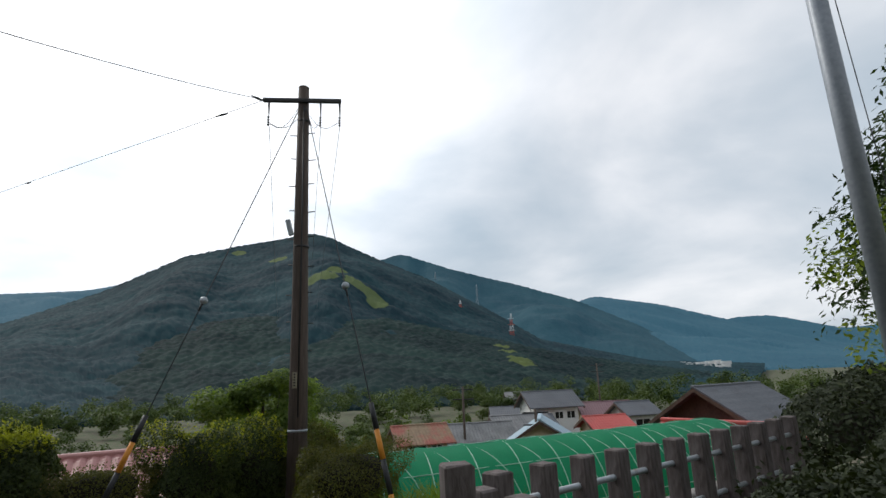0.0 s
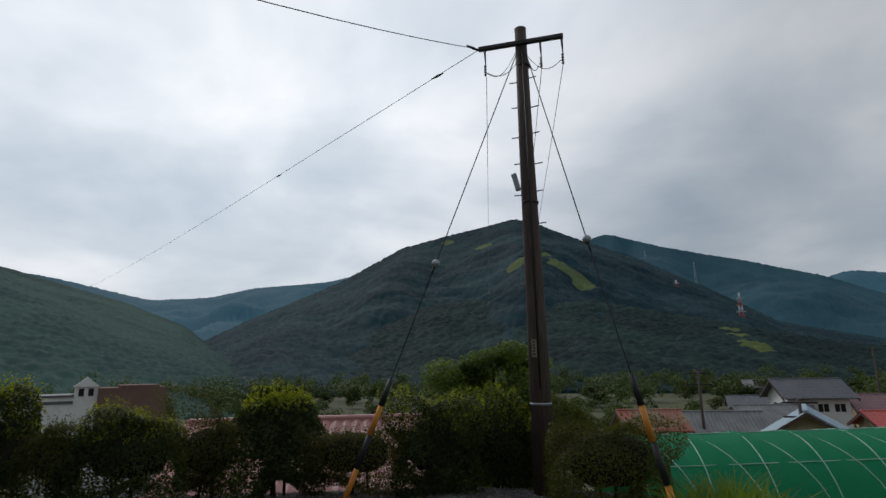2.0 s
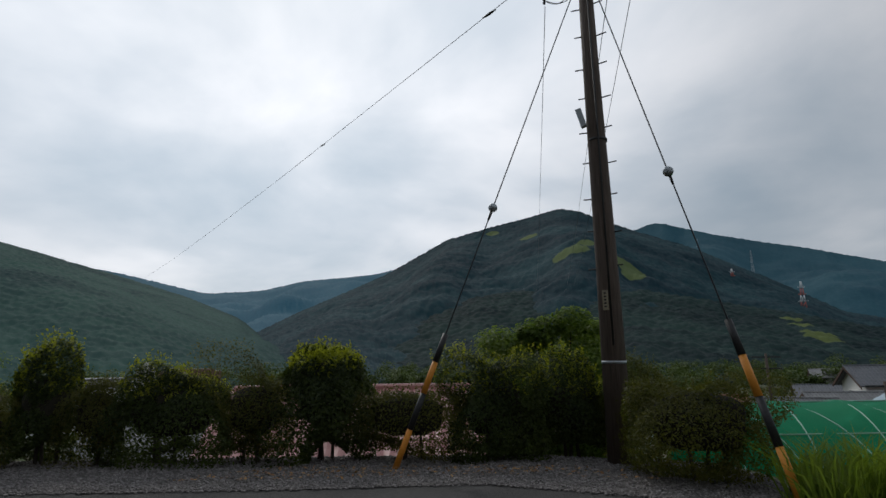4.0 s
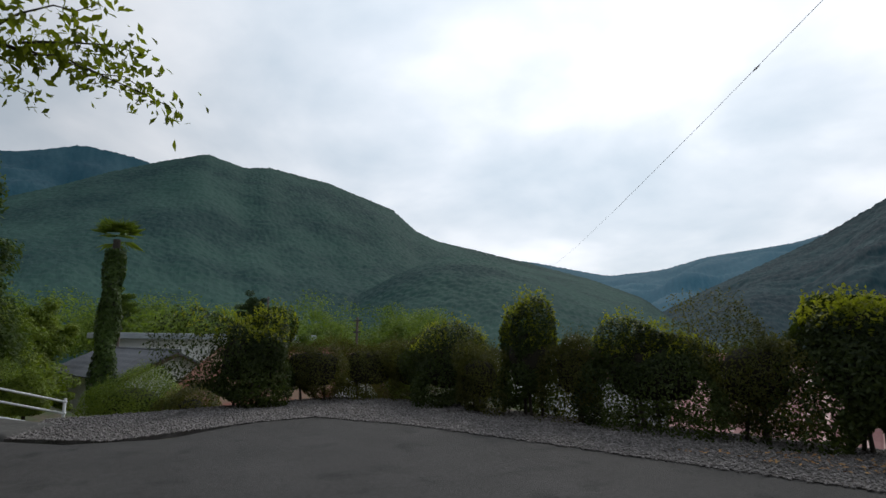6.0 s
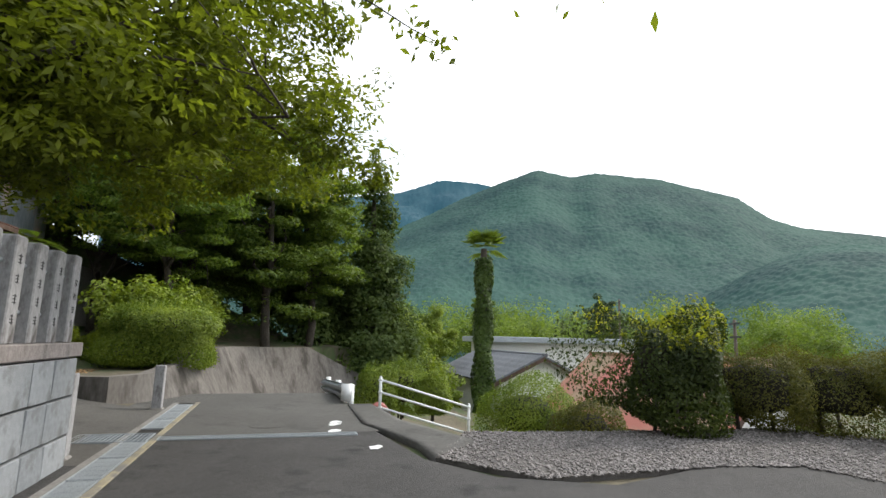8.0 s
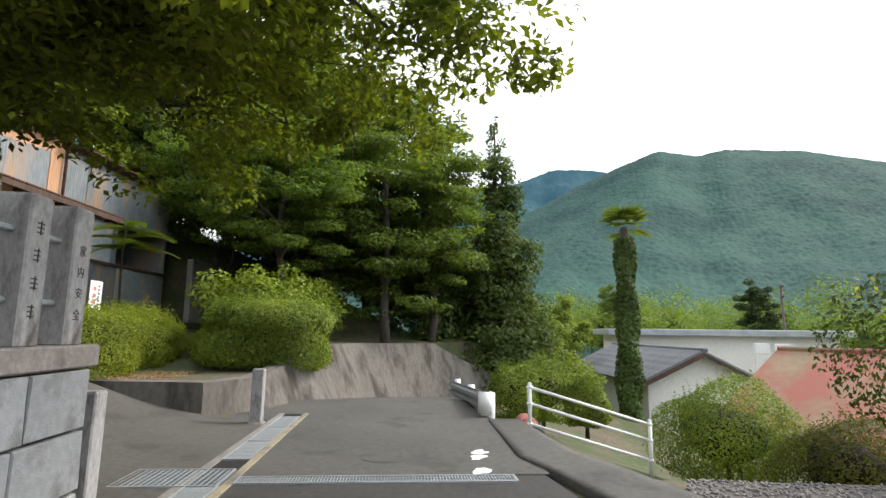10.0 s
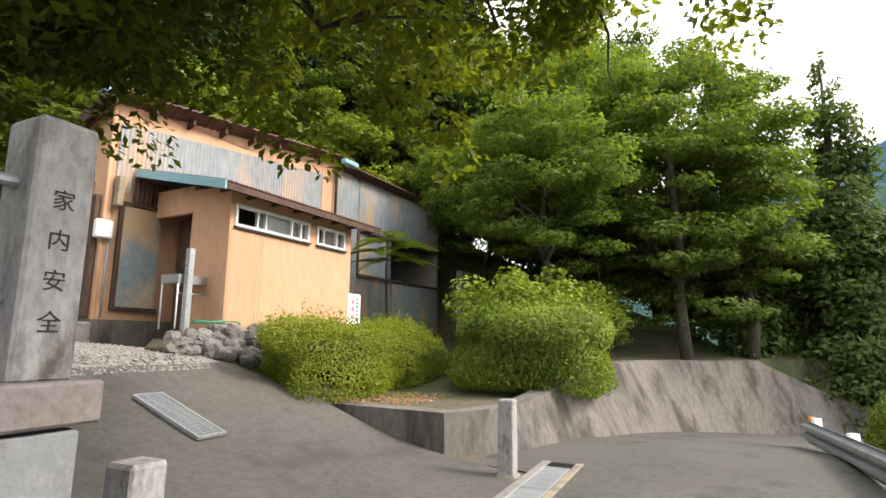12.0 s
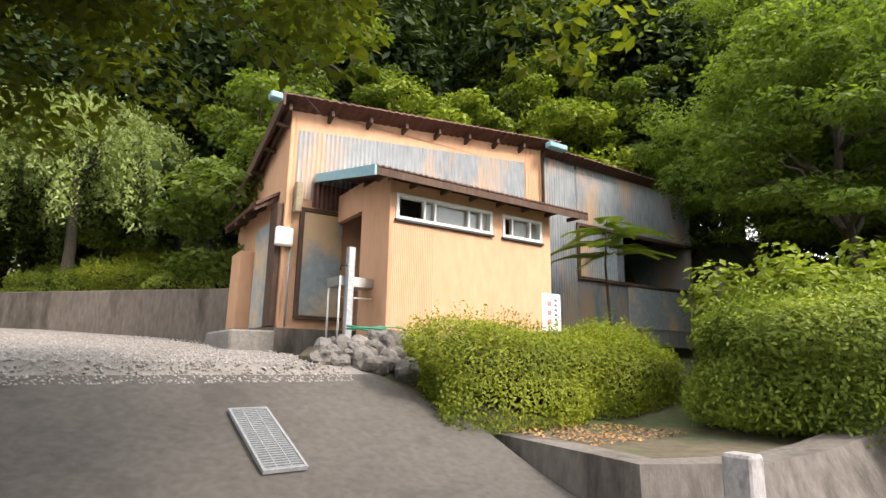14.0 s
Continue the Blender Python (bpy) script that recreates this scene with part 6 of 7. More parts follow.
sg = thing("notice_sign", "white notice board with faded writing by the shrubs", "sign", local(2.7, -0.62, 1.35, -2))
part("board", box((-0.19, -0.012, 0.42), (0.19, 0.0, 1.0), 0.003), M_sign, sg)
tube("stake", [(0, 0.015, -0.35), (0, 0.015, 0.95)], [0.018, 0.018], M_brownwood, sg, 6)
for k in range(6):
    part("writing", box((0.055, -0.0145, 0.50 + k * 0.075), (0.115, -0.0125, 0.545 + k * 0.075)), M_signgrey, sg, "grey faded characters")
for k in range(3):
    part("writing", box((-0.09, -0.0145, 0.52 + k * 0.14), (0.0, -0.0125, 0.60 + k * 0.14)), M_signred, sg, "red faded characters")

# wall at the back of the yard
bw = part("wall_yard", box((0, 0, 1.2), (8.6, 0.3, 2.62), 0.02, Matrix.Translation((-11.3, -13.75, 0)) @ pose(0, 0, 0, 0, 0, math.degrees(math.atan2(-0.374, 0.928))) ), M_yardwall)
tagged(bw, "streaked concrete retaining wall behind the yard", "wall", kind="structure")


# ---- trees ----
def cherry():
    rng = rng_of(77)
    bx, by, bz = -9.4, -6.6, 0.9
    root = thing("cherry_tree", "spreading cherry tree arching over the lane", "tree", pose(bx, by, bz))
    fork = np.array([0.1, 0.35, 2.4])
    tube("trunk", limb_path(rng, (0, 0, -0.5), fork, 0.06, 6, 0), np.linspace(0.30, 0.22, 6), M_bark, root, 12)
    # main limbs over the lane: end places relative to the foot
    ends = [(-1.6, 5.4, 3.1), (-3.8, 5.1, 3.0), (-4.6, 2.6, 3.0), (-3.0, 4.0, 5.2), (-0.6, 4.4, 5.6), (-5.0, 1.0, 4.6), (2.6, 2.6, 5.2), (-2.2, 1.6, 6.0), (-4.3, 3.9, 4.3), (-4.0, 4.8, 3.7), (-5.3, 3.0, 3.3), (-2.8, 5.5, 4.5), (-2.6, 5.2, 3.1), (-5.1, 4.0, 4.5), (-3.4, 3.0, 3.2), (-1.7, 2.3, 2.2), (-1.1, 1.7, 2.3)]
    C, R = [], []
    for e in ends:
        e = np.array(e)
        p = limb_path(rng, fork, e, 0.10, 9, 0.22)
        tube("limb", p, np.linspace(0.10, 0.007, 9), M_bark, root, 8)
        for j in range(2, 9):
            for _ in range(6):
                q = p[j] + rng.normal(0, 1, 3) * [0.85, 0.85, 0.5] 
                tube("twig", limb_path(rng, p[j], q, 0.08, 4, 0.1), np.linspace(0.018, 0.005, 4), M_bark, root, 5) if _ < 2 and q[2] + bz > 3.7 and road_coords(q[0] + bx, q[1] + by)[1] > -1.6 else None
                C.append(q)
                R.append(rng.uniform(0.28, 0.6))
    C, R = np.array(C), np.array(R)
    # keep the outline clear above the lane
    P, Nn = clusters(rng, C, R, 112000, 0.6)
    W = P + [bx, by, bz]
    a, s = road_coords(W[:, 0], W[:, 1])
    keep = (W[:, 2] > 3.1 + 0.3 * np.sin(W[:, 0] * 2) - 0.36 * np.clip((s - 0.2) / 0.7, 0, 1) + 0.25 * np.clip(-1.2 - s, 0, 3)) & (s > -2.6 + 0.4 * np.sin(a * 1.7) + 0.55 * np.clip(-2.5 - a, 0, 4)) & (a < 3.0 + 0.5 * np.sin(s * 3))
    mesh_ob("crown", leaf_mesh("crown", P[keep], Nn[keep], 0.105, rng, 0.5, 0.45, 0.9, 0.35), L_cherry, root)
    # leafy spray reaching out over the lot
    tube("limb", limb_path(rng, (-0.3, 3.6, 3.3), (0.18, 6.9, 3.05), 0.06, 8, 0.15), np.linspace(0.022, 0.008, 8), M_bark, root, 6)
    tipP = []
    for (x, y, z), (x2, y2, z2) in (((-9.2, 0.3, 3.95), (-9.45, 2.25, 3.62)), ((-9.3, 0.9, 3.9), (-10.0, 1.9, 4.0)), ((-9.3, 0.6, 3.9), (-8.7, 1.7, 4.15)), ((-9.3, 1.0, 3.95), (-9.0, 2.0, 3.9)), ((-9.2, -0.6, 4.1), (-10.9, 0.7, 4.1)), ((-9.0, -1.0, 4.2), (-8.2, 1.0, 4.5))):
        pth = limb_path(rng, (x - bx, y - by, z - bz), (x2 - bx, y2 - by, z2 - bz), 0.06, 7, 0.08)
        tube("twig", pth, np.linspace(0.014, 0.004, 7), M_bark, root, 5)
        for j in range(7):
            tipP.append(pth[j] + rng.normal(0, 0.10, (26, 3)) - [0, 0, 0.04])
    tipP = np.concatenate(tipP)
    mesh_ob("leaf_spray", leaf_mesh("leaf_spray", tipP, rng.normal(0, 0.5, (len(tipP), 3)) + [0, 0, 0.5], 0.105, rng, 0.48, 0.4, 1.4, 0.35), L_cherry, root)


cherry()
TG = "trees behind the planting bed"
for i, (a, s, h, sp, mt, low, nl, lf, nm, lb) in enumerate((
    (15.5, 5.2, 8.2, 3.9, L_maple, 0.30, 42000, 0.12, "maple_tree", "dense green maple with layered branches"),
    (11.9, 2.2, 7.6, 3.0, L_maple, 0.22, 34000, 0.13, "maple_tree", "dense green maple with layered branches"),
    (18.2, 5.6, 10.5, 3.6, L_maple, 0.2, 28000, 0.14, "maple_tree", "tall green maple behind the shrubs"),
    (16.2, 2.4, 8.5, 3.2, L_wood, 0.05, 26000, 0.17, "broadleaf_tree", "dark green tree above the retaining wall"),
    (13.5, 11.5, 10.5, 3.2, L_wood, 0.04, 22000, 0.18, "broadleaf_tree", "dark green tree above the retaining wall"),
)):
    x, y = rc(a, s)
    broad_tree(nm, lb, x, y, float(ground_height(np.array(x), np.array(y))) , h, sp, mt, 200 + i, nl, lf, 0.15, low, 120, 0.24, TG, 12)
for i, (a, s, h, rad) in enumerate(((19.5, 3.2, 13.0, 2.6), (17.0, 8.2, 16.0, 3.0), (21.5, 8.5, 17.0, 3.2), (23.0, 4.6, 15.0, 2.8), (16.0, 9.0, 17.0, 3.2), (13.0, 12.0, 18.0, 3.4), (9.0, 14.5, 18.0, 3.4), (5.5, 16.0, 17.0, 3.2), (2.2, 18.5, 17.5, 3.4), (-1.0, 20.5, 18.0, 3.4), (-4.5, 22.5, 18.0, 3.4), (11.0, 18.5, 19.0, 3.6), (7.0, 21.0, 19.0, 3.6), (3.0, 24.0, 19.0, 3.6), (-2.0, 26.0, 19.0, 3.6), (19.0, 10.0, 18.0, 3.4), (-7.5, 21.0, 17.0, 3.4), (-9.0, 17.5, 15.0, 3.2))):
    x, y = rc(a, s)
    conifer("cedar_tree", "tall dark cedar on the wooded slope", x, y, float(ground_height(np.array(x), np.array(y))), h, rad, 300 + i, 14000 if i < 2 else 9000, 0.32 if i < 2 else 0.42, 0.06 if i < 2 else 0.2, "cedars on the slope")
for i, (a, s, h, sp) in enumerate(((7.5, 9.8, 6.5, 2.6), (4.2, 11.2, 7.0, 2.8), (2.6, 17.5, 7.5, 3.0), (-3.5, 20.0, 5.5, 2.6), (9.5, 11.0, 9.0, 3.0), (6.0, 13.0, 9.5, 3.2), (12.0, 10.2, 10.0, 3.2), (14.5, 9.2, 10.5, 3.2))):
    x, y = rc(a, s)
    broad_tree("broadleaf_tree", "bright green young tree behind the shed", x, y, float(ground_height(np.array(x), np.array(y))), h, sp, L_wood if i % 2 else L_lightbush, 340 + i, 22000, 0.17, 0.13, 0.05, 60, 0.45, "trees behind the shed")


def weeping(x, y, z):
    rng = rng_of(91)
    root = thing("weeping_tree", "pale green weeping cherry above the yard wall", "tree", pose(x, y, z))
    tube("trunk", limb_path(rng, (0, 0, -0.4), (0.1, 0.1, 3.0), 0.05, 6, 0), np.linspace(0.16, 0.1, 6), M_bark, root, 8)
    P = []
    for i in range(130):
        a = rng.uniform(0, 6.28)
        rr = rng.uniform(0.6, 3.5)
        top = np.array([rr * 0.6 * math.cos(a), rr * 0.6 * math.sin(a), 5.2 - 0.25 * rr])
        end = np.array([rr * math.cos(a), rr * math.sin(a), 5.0 - 0.3 * rr - rng.uniform(1.0, 3.2)])
        t = np.linspace(0, 1, 260)[:, None]
        P.append(top + (end - top) * t + rng.normal(0, 0.10, (260, 3)) + np.array([math.cos(a), math.sin(a), 0]) * np.sin(t * math.pi) * 0.3)
        if i < 14:
            tube("limb", limb_path(rng, (0.1, 0.1, 3.0), top, 0.08, 5, 0.3), np.linspace(0.05, 0.012, 5), M_bark, root, 5)
    P = np.concatenate(P)
    mesh_ob("crown", leaf_mesh("crown", P, rng.normal(0, 0.6, (len(P), 3)), 0.12, rng, 0.4, 0.5, 1.5), L_weeping, root)


weeping(-6.2, -16.6, 2.6)
for i in range(12):
    x = -11.6 + (i % 6) * 1.25 + 0.4 * (i // 6)
    y = -13.75 - (x + 11.3) * 0.403 - 1.0 - 1.5 * (i // 6)
    bush("low clipped green shrub on the bank above the yard", x, y, 2.45 + 0.5 * (i // 6), 1.75, 1.5, 0.85 + 0.12 * math.sin(i * 2.2), L_yellowgreen if i % 3 == 0 else L_lightbush, -20, 2.5, 4500, 0.05, 400 + i, 0.03, "shrubs on the bank", 2)


def small_shrine(x, y, z, turn):
    root = thing("small_shrine", "small grey wayside shrine with a tiled roof", "shrine", pose(x, y, z, 0, 0, turn))
    part("base", box((-0.6, -0.45, -0.4), (0.6, 0.45, 0.35), 0.03), M_granite, root, "granite base")
    for sx in (-0.42, 0.42):
        for sy in (-0.3, 0.3):
            part("post", box((sx - 0.045, sy - 0.045, 0.35), (sx + 0.045, sy + 0.045, 1.15)), M_brownwood, root)
    part("back_panel", box((-0.4, 0.1, 0.36), (0.4, 0.14, 1.1)), M_plaster, root, "pale back panel")
    V = [(-0.8, -0.65, 1.12), (0.8, -0.65, 1.12), (0.8, 0.65, 1.12), (-0.8, 0.65, 1.12), (-0.7, 0, 1.55), (0.7, 0, 1.55)]
    mesh_ob("roof", mesh_of("roof", V, [(0, 1, 5, 4), (2, 3, 4, 5), (1, 2, 5), (3, 0, 4), (3, 2, 1, 0)]), M_greytile, root, "grey tiled roof")
    for k in range(4):
        part("paper_streamer", box((-0.3 + k * 0.17, -0.36, 0.88), (-0.22 + k * 0.17, -0.35, 1.08)), M_white, root, "white paper streamer")


small_shrine(-10.4, -20.0, 4.75, 10)
small_shrine(-7.6, -21.2, 4.85, 10)


# ---- palm ----
def palm():
    rng = rng_of(17)
    x, y = -34.6, -2.1
    root = thing("palm_tree", "tall palm with an ivy-clad trunk", "tree", pose(x, y, -2.4))
    H = 8.6
    tube("trunk", [(0, 0, -0.3), (0.1, 0, H * 0.5), (0.05, 0, H)], [0.24, 0.2, 0.17], M_bark, root, 10)
    n = 9000
    t = rng.uniform(0, 0.94, n)
    a = rng.uniform(0, 6.28, n)
    rr = (0.52 + 0.10 * np.sin(t * 20 + a * 2)) * (1 - 0.25 * t) * rng.uniform(0.75, 1.1, n)
    P = np.stack([np.cos(a) * rr, np.sin(a) * rr, t * H], 1)
    Nn = np.stack([np.cos(a), np.sin(a), 0.4 + 0 * a], 1)
    mesh_ob("ivy", leaf_mesh("ivy", P, Nn, 0.15, rng, 0.8, 0.4), L_ivy, root, "dense ivy round the trunk")
    V, T = [], []
    for i in range(26):
        az, el = rng.uniform(0, 6.28), rng.uniform(-0.5, 1.2)
        d = np.array([math.cos(az) * math.cos(el), math.sin(az) * math.cos(el), math.sin(el)])
        hub = np.array([0.05, 0, H + 0.1]) + d * 0.55
        for k in range(11):
            f = (k / 10 - 0.5) * 2.3
            sd = np.cross(d, [0, 0, 1.0])
            sd /= np.linalg.norm(sd)
            dd = d * math.cos(f) + sd * math.sin(f)
            tip = hub + dd * rng.uniform(0.65, 0.95) - [0, 0, 0.15]
            w = np.cross(dd, d) * 0.04 + np.cross(dd, [0, 0, 1]) * 0.02
            q = len(V)
            V += [hub, hub + dd * 0.4 + w, tip, hub + dd * 0.4 - w]
            T += [(q, q + 1, q + 2), (q, q + 2, q + 3)]
    mesh_ob("fronds", quick_mesh("fronds", V, T), L_palm, root, "fan-shaped green fronds")


palm()


# ---- houses ----
def house(label, x, y, z, turn, L, W, wall_h, roof_h, wall, roof, over=0.5, kind="gable", windows=(), name="house", tiles=True, group=""):
    root = thing(name, label, "house", pose(x, y, z, 0, 0, turn), group)
    part("wall", box((-L / 2, -W / 2, 0), (L / 2, W / 2, wall_h), 0.0), wall, root)
    if kind == "gable":
        for sx in (-1, 1):
            V = [(sx * L / 2, -W / 2, wall_h), (sx * L / 2, W / 2, wall_h), (sx * L / 2, 0, wall_h + roof_h), (sx * (L / 2 - 0.15), -W / 2, wall_h), (sx * (L / 2 - 0.15), W / 2, wall_h), (sx * (L / 2 - 0.15), 0, wall_h + roof_h)]
            F = [(0, 1, 2), (5, 4, 3), (0, 2, 5, 3), (1, 4, 5, 2)]
            mesh_ob("gable", mesh_of("gable", V, F), wall, root)
        e = over * roof_h / (W / 2)
        for sy in (-1, 1):
            n = int((L + 2 * over) / 0.28) if tiles else 12
            V = []
            for i in range(n * 4 + 1):
                xx = -L / 2 - over + (L + 2 * over) * i / (n * 4)
                bmp = 0.025 * math.sin(i / 4 * 6.283) if tiles else 0
                rows = 12
                for k in range(rows + 1):
                    f = k / rows
                    st = 0.02 * ((k % 2)) if tiles else 0
                    V.append((xx, sy * (W / 2 + over) * (1 - f), wall_h - e + (roof_h + e) * f + bmp + st + 0.06))
            F = [(i * 13 + k, i * 13 + k + 1, (i + 1) * 13 + k + 1, (i + 1) * 13 + k) for i in range(n * 4) for k in range(12)]
            ob = mesh_ob("roof", mesh_of("roof", V, F), roof, root)
            ob.modifiers.new("thick", "SOLIDIFY").thickness = 0.1
        part("ridge", box((-L / 2 - over, -0.16, wall_h + roof_h + 0.03), (L / 2 + over, 0.16, wall_h + roof_h + 0.22), 0.05), roof, root, "ridge capping")
        for sx in (-1, 1):
            for sy in (-1, 1):
                V = []
                for f in (0, 1):
                    yy, zz = sy * (W / 2 + over) * (1 - f), wall_h - e + (roof_h + e) * f
                    for dx in (0, 0.06):
                        V += [(sx * (L / 2 + over - dx), yy, zz - 0.16), (sx * (L / 2 + over - dx), yy, zz + 0.07)]
                mesh_ob("barge_board", mesh_of("barge_board", V, [(0, 1, 5, 4), (2, 6, 7, 3), (0, 4, 6, 2), (1, 3, 7, 5), (0, 2, 3, 1), (4, 5, 7, 6)]), M_brownwood, root)
    else:
        part("roof", box((-L / 2 - over, -W / 2 - over, wall_h), (L / 2 + over, W / 2 + over, wall_h + roof_h), 0.03), roof, root)
    for side, u0, u1, z0, z1 in windows:
        if side in "+-":
            sy = -1 if side == "-" else 1
            lo, hi = (u0, sy * W / 2 - 0.04, z0), (u1, sy * W / 2 + 0.04, z1)
        else:
            sx = -1 if side == "l" else 1
            lo, hi = (sx * L / 2 - 0.04, u0, z0), (sx * L / 2 + 0.04, u1, z1)
        # near-black plate paints the unlit room behind the window
        wn = part("window", box(lo, hi), M_unlit, root, "dark window")
        c = [(p + q) / 2 for p, q in zip(lo, hi)]
        t = 0.05
        fr = bmesh.new()
        if side in "+-":
            for a0, a1, b0, b1 in ((u0, u1, z0 - t, z0 + t), (u0, u1, z1 - t, z1 + t), (u0 - t, u0 + t, z0, z1), (u1 - t, u1 + t, z0, z1), (c[0] - 0.03, c[0] + 0.03, z0, z1)):
                add_box(fr, (a0, lo[1] - 0.02, b0), (a1, hi[1] + 0.02, b1))
        else:
            for a0, a1, b0, b1 in ((u0, u1, z0 - t, z0 + t), (u0, u1, z1 - t, z1 + t), (u0 - t, u0 + t, z0, z1), (u1 - t, u1 + t, z0, z1), (c[1] - 0.03, c[1] + 0.03, z0, z1)):
                add_box(fr, (lo[0] - 0.02, a0, b0), (hi[0] + 0.02, a1, b1))
        part("frame", fr, M_plaster, wn)
    return root


VG = "houses of the village"
house("house with red glazed roof tiles below the hedge", -10.6, 14.9, -3.6, 28, 5.4, 5.6, 3.0, 1.55, M_plaster, M_pinktile, 0.6, group=VG)
house("low house with pale grey roof below the hedge", -15.5, 13.5, -3.6, 28, 4.0, 4.0, 2.6, 1.0, M_plaster, M_oldtile, 0.5, group=VG)
# village to the north-east
house("dark timber house with a grey tiled roof", 16.7, 33.6, -4.5, 32, 5.0, 5.2, 4.5, 1.55, M_brownwood, M_greytile, 0.9, windows=(("r", -1, 1, 1.2, 2.4),), group=VG)
house("lean-to with a red metal roof", 13.9, 29.4, -4.55, 122, 6.4, 3.4, 3.5, 0.9, M_brownwood, M_red, 0.3, tiles=False, group=VG)
def town_house(label, az, d, z, turn, L, W, h, rh, wall, roof, win=(), dy=0):
    x, y = -math.sin(radians(az)) * d, math.cos(radians(az)) * d
    return house(label, x, y, z, turn, L, W, h, rh, wall, roof, 0.6, windows=win, group=VG)
town_house("tan rendered house with a brown tiled roof", 3.2, 46, -3.65, 20, 3.6, 3.2, 1.75, 0.95, M_tan, M_rustroof, (("-", -1.4, 0.1, 0.6, 1.4), ("-", 0.5, 1.4, 0.6, 1.4)))
town_house("house with a lichened grey tiled roof", -2.6, 50, -4.6, 12, 5.4, 5, 1.6, 1.7, M_plaster, M_oldtile)
town_house("tan house with a pale blue metal roof", -9.0, 42, -4.2, 80, 4.6, 4.4, 2.4, 1.4, M_tan, M_blueroof, (("l", -0.8, 0.8, 0.8, 1.8),))
town_house("house with a bright red metal roof", -15.2, 56, -4.4, 10, 3.2, 3.6, 2.2, 0.8, M_tan, M_red, (("-", -1.0, 0.6, 0.7, 1.6),))
town_house("white two-storey house with a dark tiled roof", -9.9, 66, -4.9, 12, 5.2, 4.6, 4.3, 1.35, M_plaster, M_greytile, (("-", -1.9, -0.9, 2.8, 3.6), ("-", -0.2, 0.8, 2.8, 3.6), ("-", 1.2, 2.2, 2.8, 3.6), ("l", -1.0, 1.0, 2.8, 3.6)))
town_house("low annex with a grey tiled roof", -8.2, 62, -4.4, 12, 3.6, 3.4, 1.9, 0.9, M_plaster, M_greytile)
town_house("house with a maroon roof", -15.2, 70, -4.6, 0, 5.2, 4.6, 2.6, 1.2, M_tan, M_purpleroof)
town_house("white house with a grey roof", -17.9, 62, -4.5, 15, 3.0, 3.4, 3.1, 0.9, M_plaster, M_greytile, (("-", -0.9, 0.8, 1.8, 2.5),))
town_house("house with an old grey tiled roof", -6.9, 57, -4.5, 15, 5, 4.4, 2.1, 1.2, M_tan, M_oldtile)
town_house("house with a grey roof and white wall", -6.4, 85, -5.5, 0, 6, 4.5, 2.6, 1.1, M_plaster, M_greytile)
town_house("house with a pale flat roof", -7.2, 110, -5.0, 0, 5, 4, 3.6, 1.0, M_plaster, M_oldtile)
# buildings to the west below the lane
house("house with a dark grey ridged roof below the lane", -42.5, -1.65, -3.9, 26.1, 11.0, 5.0, 3.26, 1.21, M_plaster, M_greytile, 0.6, windows=(("r", -1.2, 0.9, 0.9, 2.2),), group=VG)
lb = house("long white building with a flat grey roof", -56.0, 1.9, -2.0, -75, 15, 8, 3.3, 0.45, M_plaster, M_galv, 0.8, "flat", (("-", -4.6, -2.4, 1.7, 2.9), ("-", -1.9, 0.2, 1.7, 2.9)), group=VG)
house("white-gabled house with a rust-faded roof", -27.3, 5.6, -3.7, 50, 5.6, 5.8, 2.8, 1.75, M_plaster, M_rustroof, 0.6, tiles=False, group=VG)
lr = house("maroon sheet roof of a low annex", -20.9, 7.0, -3.3, 82, 4.5, 4.2, 1.5, 0.75, M_plaster, M_purpleroof, 0.5, group=VG)
cover_teal = part("awning", box((-23.2, 5.0, -1.15), (-21.3, 6.2, -1.08), 0.01), M_tealpanel)
tagged(cover_teal, "teal corrugated awning over the annex", "awning")
for dx in (0, 1.1):
    ac = thing("air_conditioner", "white outdoor air conditioning unit on the wall", "air conditioner", pose(-47.6 + 0.2 * dx, 4.4 + dx * 1.0, 0.3, 0, 0, -75), "air conditioners")
    part("case", box((-0.4, -0.15, 0), (0.4, 0.15, 0.6), 0.02), M_white, ac)
    tube("fan_grille", [(-0.12, -0.155, 0.3), (-0.12, -0.165, 0.3)], [0.22, 0.2], M_iron, ac, 16)
    part("bracket", box((-0.4, -0.12, -2.3), (0.4, 0.12, 0)), M_plaster, ac)

# church-like building and school roof seen over the hedge
ch = thing("brick_building", "low brown brick building with a white gable tower", "building", pose(-63.0, 45.5, -6.2, 0, 0, 55))
part("hall", box((1.1, -3, 0), (8.0, 3, 7.11), 0.0), M_brick, ch)
part("parapet", box((3.2, -3.04, 7.11), (7.2, 3.04, 7.36)), M_brick, ch)
part("wing", box((-10.4, -3, 0), (-1.1, 3, 6.29), 0.0), M_plaster, ch, "white wing")
part("wing_roof", box((-10.6, -3.2, 6.29), (-1.1, 3.2, 6.48)), M_greytile, ch, "grey roof slab")
part("band", box((-10.45, -3.1, 5.54), (-1.1, -3.02, 5.85)), M_greytile, ch)
part("tower", box((-1.1, -2.6, 0), (1.1, 2.6, 7.30), 0.0), M_plaster, ch, "white tower")
for x in (-0.45, 0.45):
    # near-black plates paint the unlit inside of the tower
    part("window", box((x - 0.25, -2.66, 6.30), (x + 0.25, -2.58, 7.10)), M_unlit, ch, "dark tower window")
TE, TT = 7.30, 8.38
V = [(-1.25, -2.8, TE), (1.25, -2.8, TE), (0, -2.8, TT), (-1.25, 2.8, TE), (1.25, 2.8, TE), (0, 2.8, TT)]
